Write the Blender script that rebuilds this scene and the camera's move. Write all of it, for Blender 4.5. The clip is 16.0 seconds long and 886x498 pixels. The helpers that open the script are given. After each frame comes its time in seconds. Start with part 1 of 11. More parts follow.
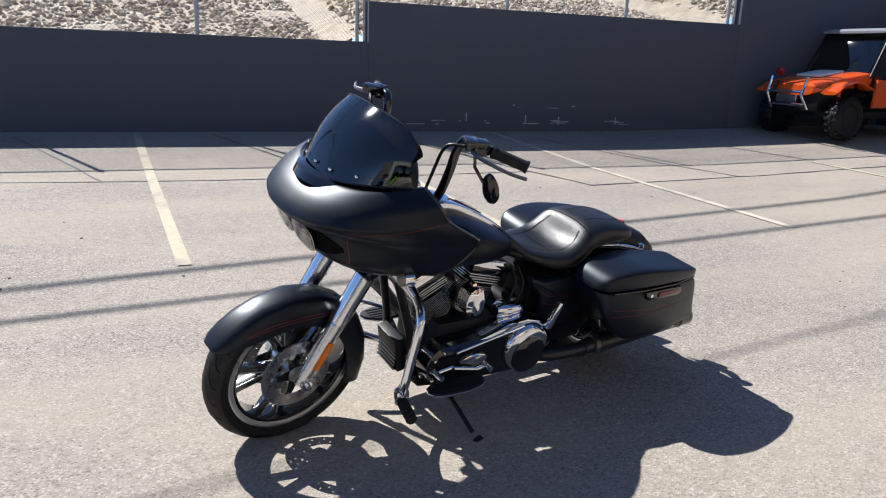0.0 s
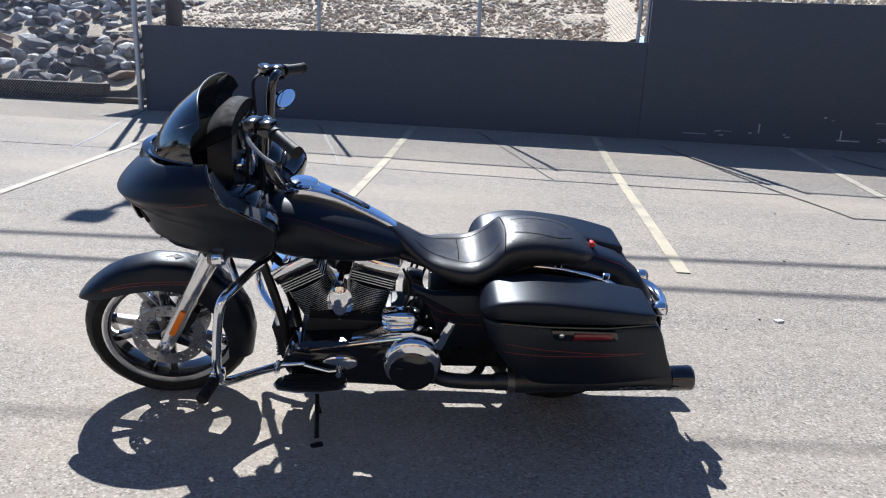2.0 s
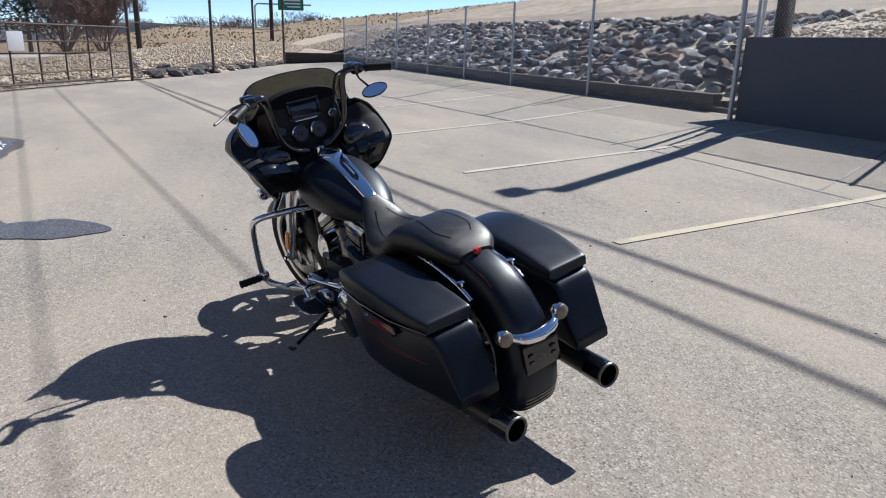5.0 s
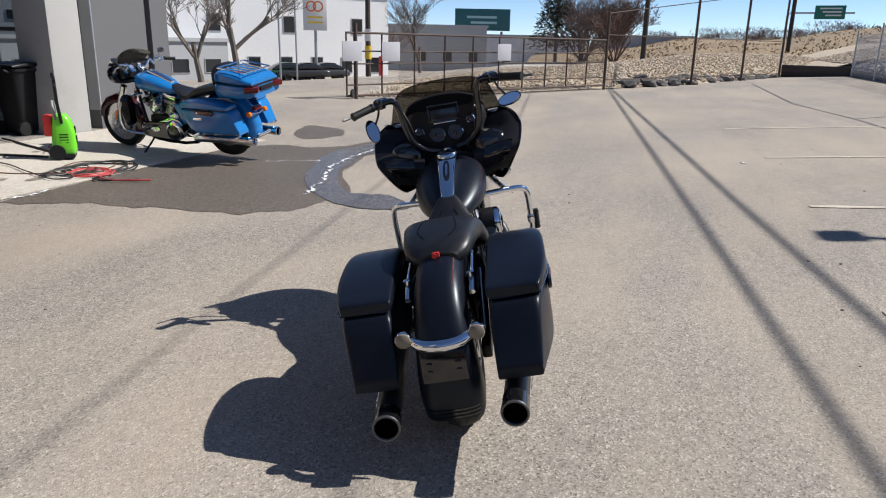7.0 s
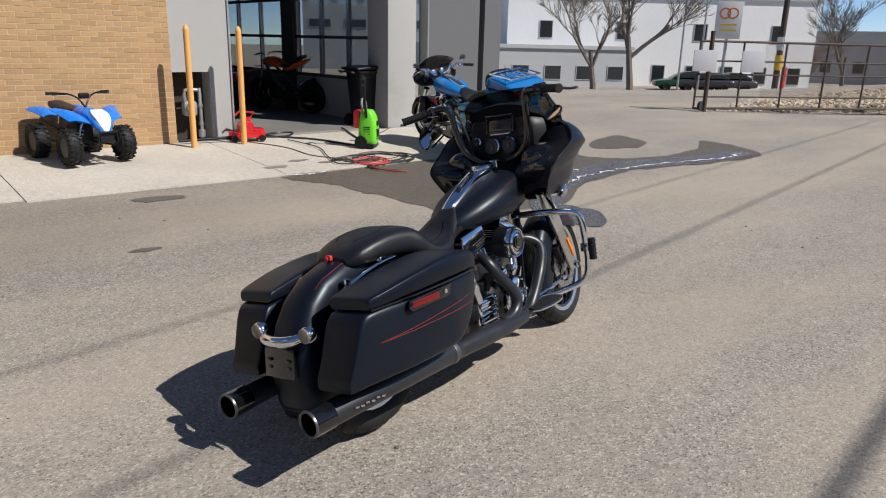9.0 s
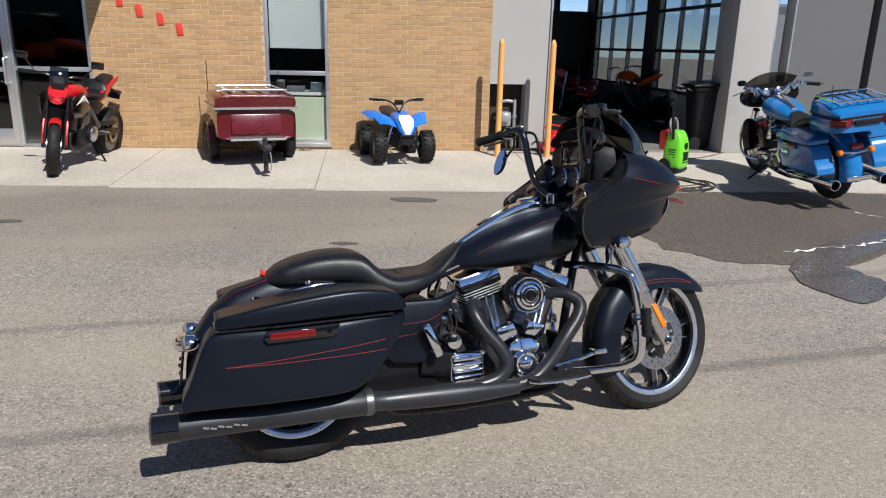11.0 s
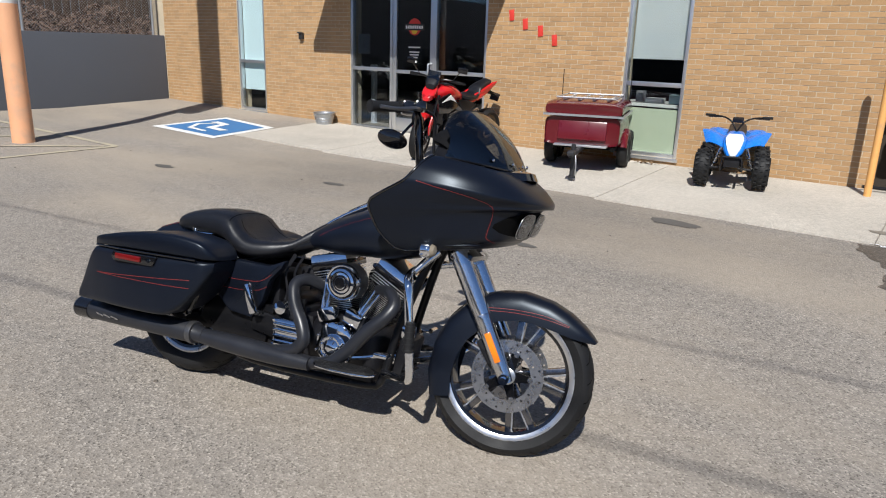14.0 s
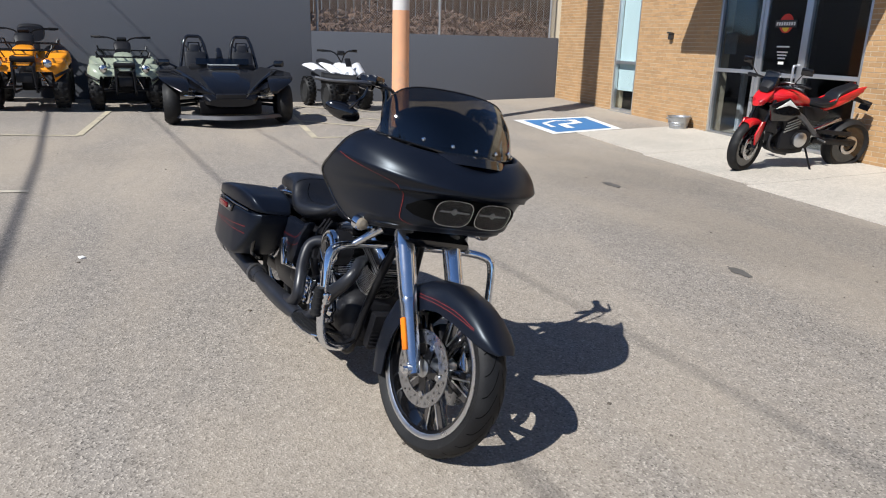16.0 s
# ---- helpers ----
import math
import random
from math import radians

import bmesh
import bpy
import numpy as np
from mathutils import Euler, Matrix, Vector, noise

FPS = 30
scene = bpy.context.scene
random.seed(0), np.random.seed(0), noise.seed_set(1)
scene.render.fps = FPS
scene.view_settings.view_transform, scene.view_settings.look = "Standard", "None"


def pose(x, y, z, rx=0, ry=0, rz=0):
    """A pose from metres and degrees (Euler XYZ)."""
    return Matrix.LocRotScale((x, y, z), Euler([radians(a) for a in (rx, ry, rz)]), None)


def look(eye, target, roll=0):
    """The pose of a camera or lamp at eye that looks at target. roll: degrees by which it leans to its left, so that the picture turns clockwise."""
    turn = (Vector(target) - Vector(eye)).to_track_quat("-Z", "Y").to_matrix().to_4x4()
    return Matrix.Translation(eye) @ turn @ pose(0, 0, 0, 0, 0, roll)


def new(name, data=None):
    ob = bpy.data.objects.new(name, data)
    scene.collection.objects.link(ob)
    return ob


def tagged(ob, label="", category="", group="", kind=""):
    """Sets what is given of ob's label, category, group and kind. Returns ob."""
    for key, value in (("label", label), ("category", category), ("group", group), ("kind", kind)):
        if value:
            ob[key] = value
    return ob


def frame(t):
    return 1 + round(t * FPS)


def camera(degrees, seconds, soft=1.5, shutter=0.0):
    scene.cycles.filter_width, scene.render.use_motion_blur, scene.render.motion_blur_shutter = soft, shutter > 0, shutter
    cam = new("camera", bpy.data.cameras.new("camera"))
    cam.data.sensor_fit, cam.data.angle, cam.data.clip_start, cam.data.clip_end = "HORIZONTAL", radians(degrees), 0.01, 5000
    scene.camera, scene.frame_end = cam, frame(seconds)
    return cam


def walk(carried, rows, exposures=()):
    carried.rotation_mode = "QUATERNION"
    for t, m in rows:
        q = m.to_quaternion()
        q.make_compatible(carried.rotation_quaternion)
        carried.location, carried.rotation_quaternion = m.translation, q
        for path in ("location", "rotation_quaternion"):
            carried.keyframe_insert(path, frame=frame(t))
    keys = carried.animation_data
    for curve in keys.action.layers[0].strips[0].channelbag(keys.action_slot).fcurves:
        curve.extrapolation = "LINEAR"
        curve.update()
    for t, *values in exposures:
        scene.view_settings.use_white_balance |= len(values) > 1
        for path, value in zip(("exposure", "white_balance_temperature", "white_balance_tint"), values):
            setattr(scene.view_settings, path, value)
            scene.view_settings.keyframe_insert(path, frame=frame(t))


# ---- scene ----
# The camera and its way round the motorcycle
cam = camera(64.0, 16.0, soft=1.1)
METRES, EYE, TILT, LEAN, TURN = 15.789, 1.52, 0.0, 0.0, -20.8
ROWS = [
    (0.0, 0.0, 0.0, 0.0, 0.54, -15.05, -2.02),
    (0.5, 0.0308, 0.0104, 0.0003, 9.73, -15.31, -2.15),
    (1.0, 0.0621, 0.0212, -0.0003, 17.03, -15.38, -2.12),
    (1.5, 0.0874, 0.0353, -0.0016, 21.99, -15.52, -2.24),
    (2.0, 0.1163, 0.0498, -0.002, 31.49, -15.55, -2.21),
    (2.5, 0.1447, 0.0716, -0.0021, 43.47, -15.84, -2.08),
    (3.0, 0.1678, 0.0952, -0.0016, 50.19, -15.91, -2.03),
    (5.5, 0.2253, 0.244, 0.0003, 100.97, -16.31, -1.22),
    (6.0, 0.2171, 0.2754, 0.0, 111.99, -16.37, -1.2),
    (6.5, 0.2059, 0.303, 0.0017, 118.87, -16.32, -1.15),
    (7.0, 0.1911, 0.3321, 0.0026, 128.5, -16.24, -1.13),
    (7.5, 0.1662, 0.3573, 0.0042, 137.7, -16.31, -1.08),
    (8.0, 0.143, 0.3788, 0.0042, 145.71, -16.21, -1.21),
    (8.5, 0.1172, 0.3901, 0.0039, 152.98, -16.33, -1.31),
    (9.0, 0.0873, 0.3988, 0.0053, 161.04, -16.33, -1.34),
    (9.5, 0.0549, 0.4008, 0.0058, 173.6, -16.35, -1.28),
    (10.0, 0.0244, 0.3978, 0.007, 182.39, -16.32, -1.21),
    (12.5, -0.1051, 0.3355, 0.0063, 216.36, -16.18, -1.6),
    (13.0, -0.1286, 0.317, 0.0063, 225.35, -16.06, -1.62),
    (13.5, -0.1496, 0.2977, 0.0064, 230.94, -16.01, -1.69),
    (14.0, -0.1728, 0.2772, 0.0063, 237.36, -15.94, -1.75),
    (14.5, -0.1881, 0.2498, 0.0055, 248.22, -16.21, -1.71),
    (15.0, -0.1989, 0.219, 0.005, 258.07, -16.3, -1.52),
    (15.5, -0.2022, 0.1881, 0.0034, 266.83, -16.4, -1.49),
    (16.0, -0.2004, 0.16, 0.0022, 272.79, -16.44, -1.52),
]
EXPOSURES = [(0.0, 0.86, 6150, 10), (1.5, 0.88, 5850, 9), (3.0, 0.80, 5850, 9), (5.5, 0.5, 6150, 9), (7.0, 0.45, 6400, 10), (9.0, 0.22, 6450, 10), (10.0, 0.22, 6400, 10), (12.5, 0.32, 6250, 9), (14.0, 0.28, 6220, 9), (15.0, 0.33, 6190, 9), (16.0, 0.44, 6150, 9)]
walk(cam, [(t, pose(0, 0, EYE, TILT, LEAN, TURN) @ pose(METRES * x, METRES * y, METRES * z, 90 + pitch, roll, yaw)) for t, x, y, z, yaw, pitch, roll in ROWS], EXPOSURES)

# Clear spring daylight: one sun and the sky
SUN_AZ, SUN_EL = math.atan2(0.891, -0.454), radians(47.0)
to_sun = Vector((math.cos(SUN_EL) * math.cos(SUN_AZ), math.cos(SUN_EL) * math.sin(SUN_AZ), math.sin(SUN_EL)))
world = bpy.data.worlds.new("sky")
scene.world = world
world.use_nodes = True
wn = world.node_tree.nodes
sky = wn.new("ShaderNodeTexSky")
sky.sky_type, sky.sun_disc = "NISHITA", False
sky.sun_elevation, sky.sun_rotation = SUN_EL, math.pi / 2 - SUN_AZ
sky.altitude, sky.air_density, sky.dust_density, sky.ozone_density = 1600.0, 0.62, 0.0, 3.5
wn["Background"].inputs["Strength"].default_value = 0.10
world.node_tree.links.new(sky.outputs[0], wn["Background"].inputs[0])
lamp = bpy.data.lights.new("sun", "SUN")
lamp.energy, lamp.angle, lamp.color = 4.9, radians(0.53), (1.0, 0.955, 0.89)
sun = new("sun", lamp)
sun.matrix_world = look(to_sun * 60, (0, 0, 0))

# ---- tools for building meshes ----
V = Vector


def ground_z(y, x=0.0):
    """The lot dips a little in the middle and rises to the retaining walls and to the building."""
    y = max(-4.9, min(y, 12.4))
    return -0.015 * math.exp(-((y - 2.2) / 1.6) ** 2) + 0.02 * max(0.0, min(x, 14.6) - 7.5) + 0.033 * max(0.0, y - 4.6) + 0.03 * max(0.0, y - 8.5) + 0.04 * max(0.0, -2.3 - y)


def far_drop(x, y):
    """How far the land falls towards the road beyond the shop."""
    d = max(0.0, -0.8 * x - 0.6 * y - 20.0) * max(0.0, min(1.0, (-y - 7.0) / 9.0))
    return min(1.75, 0.085 * d)


def empty(name, m=None):
    ob = new(name)
    ob.empty_display_size = 0.1
    if m is not None:
        ob.matrix_world = m
    return ob


def part(name, bm, material, parent=None, label="", sharp=38, m=None):
    """Link a bmesh as one mesh object, under a thing or a part if one is given."""
    me = bpy.data.meshes.new(name)
    bm.normal_update()
    bm.to_mesh(me)
    bm.free()
    me.materials.append(material)
    if sharp:
        me.shade_smooth()
        me.set_sharp_from_angle(angle=radians(sharp))
    ob = new(name, me)
    if parent is not None:
        ob.parent = parent
    if m is not None:
        ob.matrix_basis = m
    if label:
        ob["label"] = label
    return ob


def again(ob, m, parent=None):
    """A second object on the same mesh at the pose m."""
    o = new(ob.name.split(".")[0], ob.data)
    o.parent = parent if parent is not None else ob.parent
    o.matrix_basis = m
    return o


def merge(*bms):
    """Join bmeshes into the first."""
    out = bms[0]
    for b in bms[1:]:
        me = bpy.data.meshes.new("tmp")
        b.to_mesh(me)
        b.free()
        out.from_mesh(me)
        bpy.data.meshes.remove(me)
    return out


def moved(bm, m):
    bmesh.ops.transform(bm, matrix=m, verts=bm.verts)
    return bm


def mirror_y(bm):
    """The same mesh on the other side."""
    b = bm.copy()
    bmesh.ops.scale(b, vec=(1, -1, 1), verts=b.verts)
    bmesh.ops.reverse_faces(b, faces=b.faces)
    return b


def box(sx, sy, sz, at=(0, 0, 0), rot=(0, 0, 0), bevel=0.0, seg=2):
    bm = bmesh.new()
    bmesh.ops.create_cube(bm, size=1.0)
    bmesh.ops.scale(bm, vec=(sx, sy, sz), verts=bm.verts)
    if bevel:
        bmesh.ops.bevel(bm, geom=bm.edges[:], offset=bevel, segments=seg, affect="EDGES", profile=0.6)
    return moved(bm, pose(*at, *rot))


def span(x0, x1, y0, y1, z0, z1, bevel=0.0):
    return box(x1 - x0, y1 - y0, z1 - z0, ((x0 + x1) / 2, (y0 + y1) / 2, (z0 + z1) / 2), bevel=bevel)


def rings(rows, closed=True, caps=True):
    """Skin a list of rings of equal length."""
    bm = bmesh.new()
    vs = [[bm.verts.new(p) for p in r] for r in rows]
    n = len(rows[0])
    for a, b in zip(vs, vs[1:]):
        for i in range(n if closed else n - 1):
            j = (i + 1) % n
            bm.faces.new((a[i], a[j], b[j], b[i]))
    if caps and closed:
        bm.faces.new(vs[0][::-1])
        bm.faces.new(vs[-1])
    bmesh.ops.recalc_face_normals(bm, faces=bm.faces)
    return bm


def spline(pts, steps=6):
    """A smooth line through the points."""
    pts = [V(p) for p in pts]
    if len(pts) < 3:
        return pts
    out = []
    for i in range(len(pts) - 1):
        p0, p1, p2, p3 = pts[max(i - 1, 0)], pts[i], pts[i + 1], pts[min(i + 2, len(pts) - 1)]
        for k in range(steps):
            t = k / steps
            out.append(0.5 * (2 * p1 + (p2 - p0) * t + (2 * p0 - 5 * p1 + 4 * p2 - p3) * t * t + (3 * p1 - p0 - 3 * p2 + p3) * t ** 3))
    return out + [pts[-1]]


def tube(pts, r, n=10, smooth=0, caps=True):
    """A round tube along points; r a number or one per point."""
    rs = r if isinstance(r, (list, tuple)) else [r] * len(pts)
    if smooth:
        q = spline([(*p, 0) if False else p for p in pts], smooth)
        k = [i / smooth for i in range(len(q))]
        rs = [rs[min(int(a), len(rs) - 1)] * (1 - a % 1) + rs[min(int(a) + 1, len(rs) - 1)] * (a % 1) for a in k]
        pts = q
    pts = [V(p) for p in pts]
    rows, nrm = [], None
    for i, p in enumerate(pts):
        d = (pts[min(i + 1, len(pts) - 1)] - pts[max(i - 1, 0)]).normalized()
        if nrm is None:
            nrm = d.orthogonal().normalized()
        nrm = (nrm - d * nrm.dot(d)).normalized()
        b = d.cross(nrm)
        rows.append([p + rs[i] * (math.cos(a) * nrm + math.sin(a) * b) for a in (2 * math.pi * k / n for k in range(n))])
    return rings(rows, True, caps)


def lathe(profile, n=32, axis="y", at=(0, 0, 0), closed=False):
    """Turn a profile of (radius, along) round an axis."""
    rows = []
    for r, h in profile:
        row = []
        for k in range(n):
            a = 2 * math.pi * k / n
            c, s = r * math.cos(a), r * math.sin(a)
            row.append({"x": (h, c, s), "y": (s, h, c), "z": (c, s, h)}[axis])
        rows.append(row)
    if closed:
        rows.append(rows[0])
    bm = rings(rows, True, False)
    if closed:
        bmesh.ops.remove_doubles(bm, verts=bm.verts, dist=1e-6)
    else:
        bm.edges.ensure_lookup_table()
        ends = [e for e in bm.edges if e.is_boundary]
        if ends:
            bmesh.ops.holes_fill(bm, edges=ends)
        bmesh.ops.remove_doubles(bm, verts=bm.verts, dist=1e-6)
    bmesh.ops.recalc_face_normals(bm, faces=bm.faces)
    return moved(bm, Matrix.Translation(at))


def oval(x, zc, hw, up, down, p=2.4, n=24, yc=0.0, pd=None):
    """A ring across the x axis: half width, height above and below the widest level, squareness above and below."""
    out = []
    for k in range(n):
        a = 2 * math.pi * k / n
        c, s = math.cos(a), math.sin(a)
        q = p if s >= 0 else (pd or p)
        out.append(V((x, yc + hw * math.copysign(abs(c) ** (2 / q), c), zc + (up if s >= 0 else down) * math.copysign(abs(s) ** (2 / q), s))))
    return out


def loft(sections, steps=4, caps=True):
    """Skin rings along a smooth line from section to section."""
    n = len(sections[0])
    if steps <= 1:
        return rings(sections, True, caps)
    lines = [spline([s[i] for s in sections], steps) for i in range(n)]
    return rings([[ln[k] for ln in lines] for k in range(len(lines[0]))], True, caps)


def plate(poly, thick, plane="xz", at=0.0, bevel=0.0):
    """A flat polygon with thickness; poly in the plane's two axes, at: its middle on the third."""
    bm = bmesh.new()
    def put(u, v, w):
        return {"xz": (u, w, v), "xy": (u, v, w), "yz": (w, u, v)}[plane]
    a = [bm.verts.new(put(u, v, at - thick / 2)) for u, v in poly]
    b = [bm.verts.new(put(u, v, at + thick / 2)) for u, v in poly]
    bm.faces.new(a)
    bm.faces.new(b[::-1])
    n = len(poly)
    for i in range(n):
        bm.faces.new((a[i], a[(i + 1) % n], b[(i + 1) % n], b[i]))
    bmesh.ops.recalc_face_normals(bm, faces=bm.faces)
    if bevel:
        bmesh.ops.bevel(bm, geom=bm.edges[:], offset=bevel, segments=2, affect="EDGES", profile=0.6)
    return bm


def shell(path, half, drop, thick=0.004, n=12, lip=0.0, p=2.6):
    """A mudguard: an arched cross-section swept along (x, z, half width, drop) stations, opening inwards."""
    rows_o, rows_i = [], []
    for i, (x, z, hw, dr) in enumerate(path):
        a, b = path[max(i - 1, 0)], path[min(i + 1, len(path) - 1)]
        d = V((b[0] - a[0], 0, b[1] - a[1])).normalized()
        nrm = V((-d.z, 0, d.x))
        ro, ri = [], []
        for k in range(n + 1):
            t = math.pi * k / n
            c, s = math.cos(t), math.sin(t)
            y = hw * math.copysign(abs(c) ** (2 / p), c)
            h = -dr + dr * abs(s) ** (2 / p)
            ro.append(V((x, y, z)) + nrm * h)
            ri.append(V((x, y * (1 - thick / hw), z)) + nrm * (h - thick * (0.2 + 0.8 * s)))
        rows_o.append(ro + ri[::-1])
    return rings(rows_o, True, True)


def ribbon(pts, width, normal=(0, 0, 1)):
    """A flat strip along points, lying across the normal."""
    bm = bmesh.new()
    pts, nn = [V(p) for p in pts], V(normal)
    rows = []
    for i, p in enumerate(pts):
        d = (pts[min(i + 1, len(pts) - 1)] - pts[max(i - 1, 0)]).normalized()
        s = d.cross(nn).normalized() * (width[i] if isinstance(width, list) else width) / 2
        rows.append((bm.verts.new(p - s), bm.verts.new(p + s)))
    for a, b in zip(rows, rows[1:]):
        bm.faces.new((a[0], a[1], b[1], b[0]))
    bmesh.ops.recalc_face_normals(bm, faces=bm.faces)
    return bm


def on_surface(target, pts, direction, width, lift=0.0012, steps=6):
    """A painted line: points pressed along a direction on to a mesh, as a thin strip on it."""
    from mathutils.bvhtree import BVHTree
    tree = BVHTree.FromBMesh(target)
    d = V(direction).normalized()
    bm = bmesh.new()
    prev = None
    line = spline(pts, steps)
    for i, p in enumerate(line):
        hit = tree.ray_cast(V(p) - d * 0.6, d)
        if hit[0] is None:
            prev = None
            continue
        t = (line[min(i + 1, len(line) - 1)] - line[max(i - 1, 0)]).normalized()
        s = t.cross(hit[1]).normalized() * width / 2
        q = hit[0] + hit[1] * lift
        cur = (bm.verts.new(q - s), bm.verts.new(q + s))
        if prev:
            bm.faces.new((prev[0], prev[1], cur[1], cur[0]))
        prev = cur
    return bm


def ground_strip(p0, p1, width, lift=0.004, wobble=0.0, rng=None):
    """A strip painted or poured on the lot between two places."""
    a, b = V((*p0, 0)), V((*p1, 0))
    n = max(2, int((b - a).length / 0.35))
    pts, ws = [], []
    for i in range(n + 1):
        p = a.lerp(b, i / n)
        if wobble:
            p += V((rng.uniform(-wobble, wobble), rng.uniform(-wobble, wobble), 0))
        p.z = ground_z(p.y, p.x) + lift
        pts.append(p)
        ws.append(width * (rng.uniform(0.6, 1.3) if wobble else 1.0))
    return ribbon(pts, ws)


# ---- materials ----
def mat(name, colour, rough=0.5, metal=0.0, vary=0.12, scale=8.0, fine=90.0, bump=0.0, coat=0.0, spec=0.5, dirt=None, dirt_at=0.62, per_object=0.0, rough_vary=0.12):
    """A surface with two scales of variation in colour and gloss, optional relief and optional stains of a second colour."""
    m = bpy.data.materials.new(name)
    m.use_nodes = True
    nt = m.node_tree
    N, L = nt.nodes, nt.links
    b = N["Principled BSDF"]
    b.inputs["Metallic"].default_value = metal
    b.inputs["Coat Weight"].default_value = coat
    b.inputs["Coat Roughness"].default_value = 0.08
    b.inputs["Specular IOR Level"].default_value = spec
    tc = N.new("ShaderNodeTexCoord")
    n1, n2 = N.new("ShaderNodeTexNoise"), N.new("ShaderNodeTexNoise")
    n1.inputs["Scale"].default_value, n2.inputs["Scale"].default_value = scale, fine
    n1.inputs["Detail"].default_value, n2.inputs["Detail"].default_value = 5, 3
    for n in (n1, n2):
        L.new(tc.outputs["Object"], n.inputs["Vector"])
    mix = N.new("ShaderNodeMath")
    mix.operation = "ADD"
    L.new(n1.outputs["Fac"], mix.inputs[0])
    L.new(n2.outputs["Fac"], mix.inputs[1])
    last = mix.outputs[0]
    if per_object:
        inf, mul, add = N.new("ShaderNodeObjectInfo"), N.new("ShaderNodeMath"), N.new("ShaderNodeMath")
        mul.operation, mul.inputs[1].default_value = "MULTIPLY_ADD", per_object
        mul.inputs[2].default_value = -per_object / 2
        L.new(inf.outputs["Random"], mul.inputs[0])
        L.new(last, add.inputs[0])
        L.new(mul.outputs[0], add.inputs[1])
        last = add.outputs[0]
    rng = N.new("ShaderNodeMapRange")
    rng.inputs["From Min"].default_value, rng.inputs["From Max"].default_value = 0.6, 1.4
    rng.inputs["To Min"].default_value, rng.inputs["To Max"].default_value = 1 - vary, 1 + vary
    L.new(last, rng.inputs["Value"])
    col = N.new("ShaderNodeVectorMath")
    col.operation = "SCALE"
    col.inputs[0].default_value = colour
    L.new(rng.outputs[0], col.inputs["Scale"])
    out = col.outputs[0]
    if dirt:
        ramp = N.new("ShaderNodeMapRange")
        ramp.inputs["From Min"].default_value, ramp.inputs["From Max"].default_value = dirt_at - 0.06, dirt_at + 0.1
        n3 = N.new("ShaderNodeTexNoise")
        n3.inputs["Scale"].default_value, n3.inputs["Detail"].default_value, n3.inputs["Roughness"].default_value = scale * 0.6, 8, 0.65
        L.new(tc.outputs["Object"], n3.inputs["Vector"])
        L.new(n3.outputs["Fac"], ramp.inputs["Value"])
        mx = N.new("ShaderNodeMix")
        mx.data_type = "RGBA"
        L.new(ramp.outputs[0], mx.inputs["Factor"])
        L.new(out, mx.inputs[6])
        mx.inputs[7].default_value = (*dirt, 1)
        out = mx.outputs[2]
    L.new(out, b.inputs["Base Color"])
    rr = N.new("ShaderNodeMapRange")
    rr.inputs["From Min"].default_value, rr.inputs["From Max"].default_value = 0.3, 0.7
    rr.inputs["To Min"].default_value, rr.inputs["To Max"].default_value = max(0.02, rough * (1 - rough_vary)), min(1, rough * (1 + rough_vary))
    L.new(n1.outputs["Fac"], rr.inputs["Value"])
    L.new(rr.outputs[0], b.inputs["Roughness"])
    if bump:
        bp = N.new("ShaderNodeBump")
        bp.inputs["Strength"].default_value, bp.inputs["Distance"].default_value = 0.6, bump
        L.new(mix.outputs[0], bp.inputs["Height"])
        L.new(bp.outputs[0], b.inputs["Normal"])
    return m


def glass(name, tint=(0.9, 0.95, 0.95), alpha=0.25, rough=0.03, gloss=0.042):
    """Thin tinted pane: part clear, part glossy."""
    m = bpy.data.materials.new(name)
    m.use_nodes = True
    N, L = m.node_tree.nodes, m.node_tree.links
    N.remove(N["Principled BSDF"])
    tr, gl, mx, lw = N.new("ShaderNodeBsdfTransparent"), N.new("ShaderNodeBsdfGlossy"), N.new("ShaderNodeMixShader"), N.new("ShaderNodeLayerWeight")
    pw, am = N.new("ShaderNodeMath"), N.new("ShaderNodeMath")
    tr.inputs[0].default_value = (*[c * (1 - alpha) for c in tint], 1)
    gl.inputs["Roughness"].default_value = rough
    lw.inputs["Blend"].default_value = 0.5
    pw.operation, pw.inputs[1].default_value = "POWER", 4.5
    am.operation, am.inputs[1].default_value, am.inputs[2].default_value = "MULTIPLY_ADD", 0.8, gloss
    L.new(lw.outputs["Facing"], pw.inputs[0])
    L.new(pw.outputs[0], am.inputs[0])
    L.new(am.outputs[0], mx.inputs[0])
    L.new(tr.outputs[0], mx.inputs[1])
    L.new(gl.outputs[0], mx.inputs[2])
    L.new(mx.outputs[0], N["Material Output"].inputs[0])
    return m


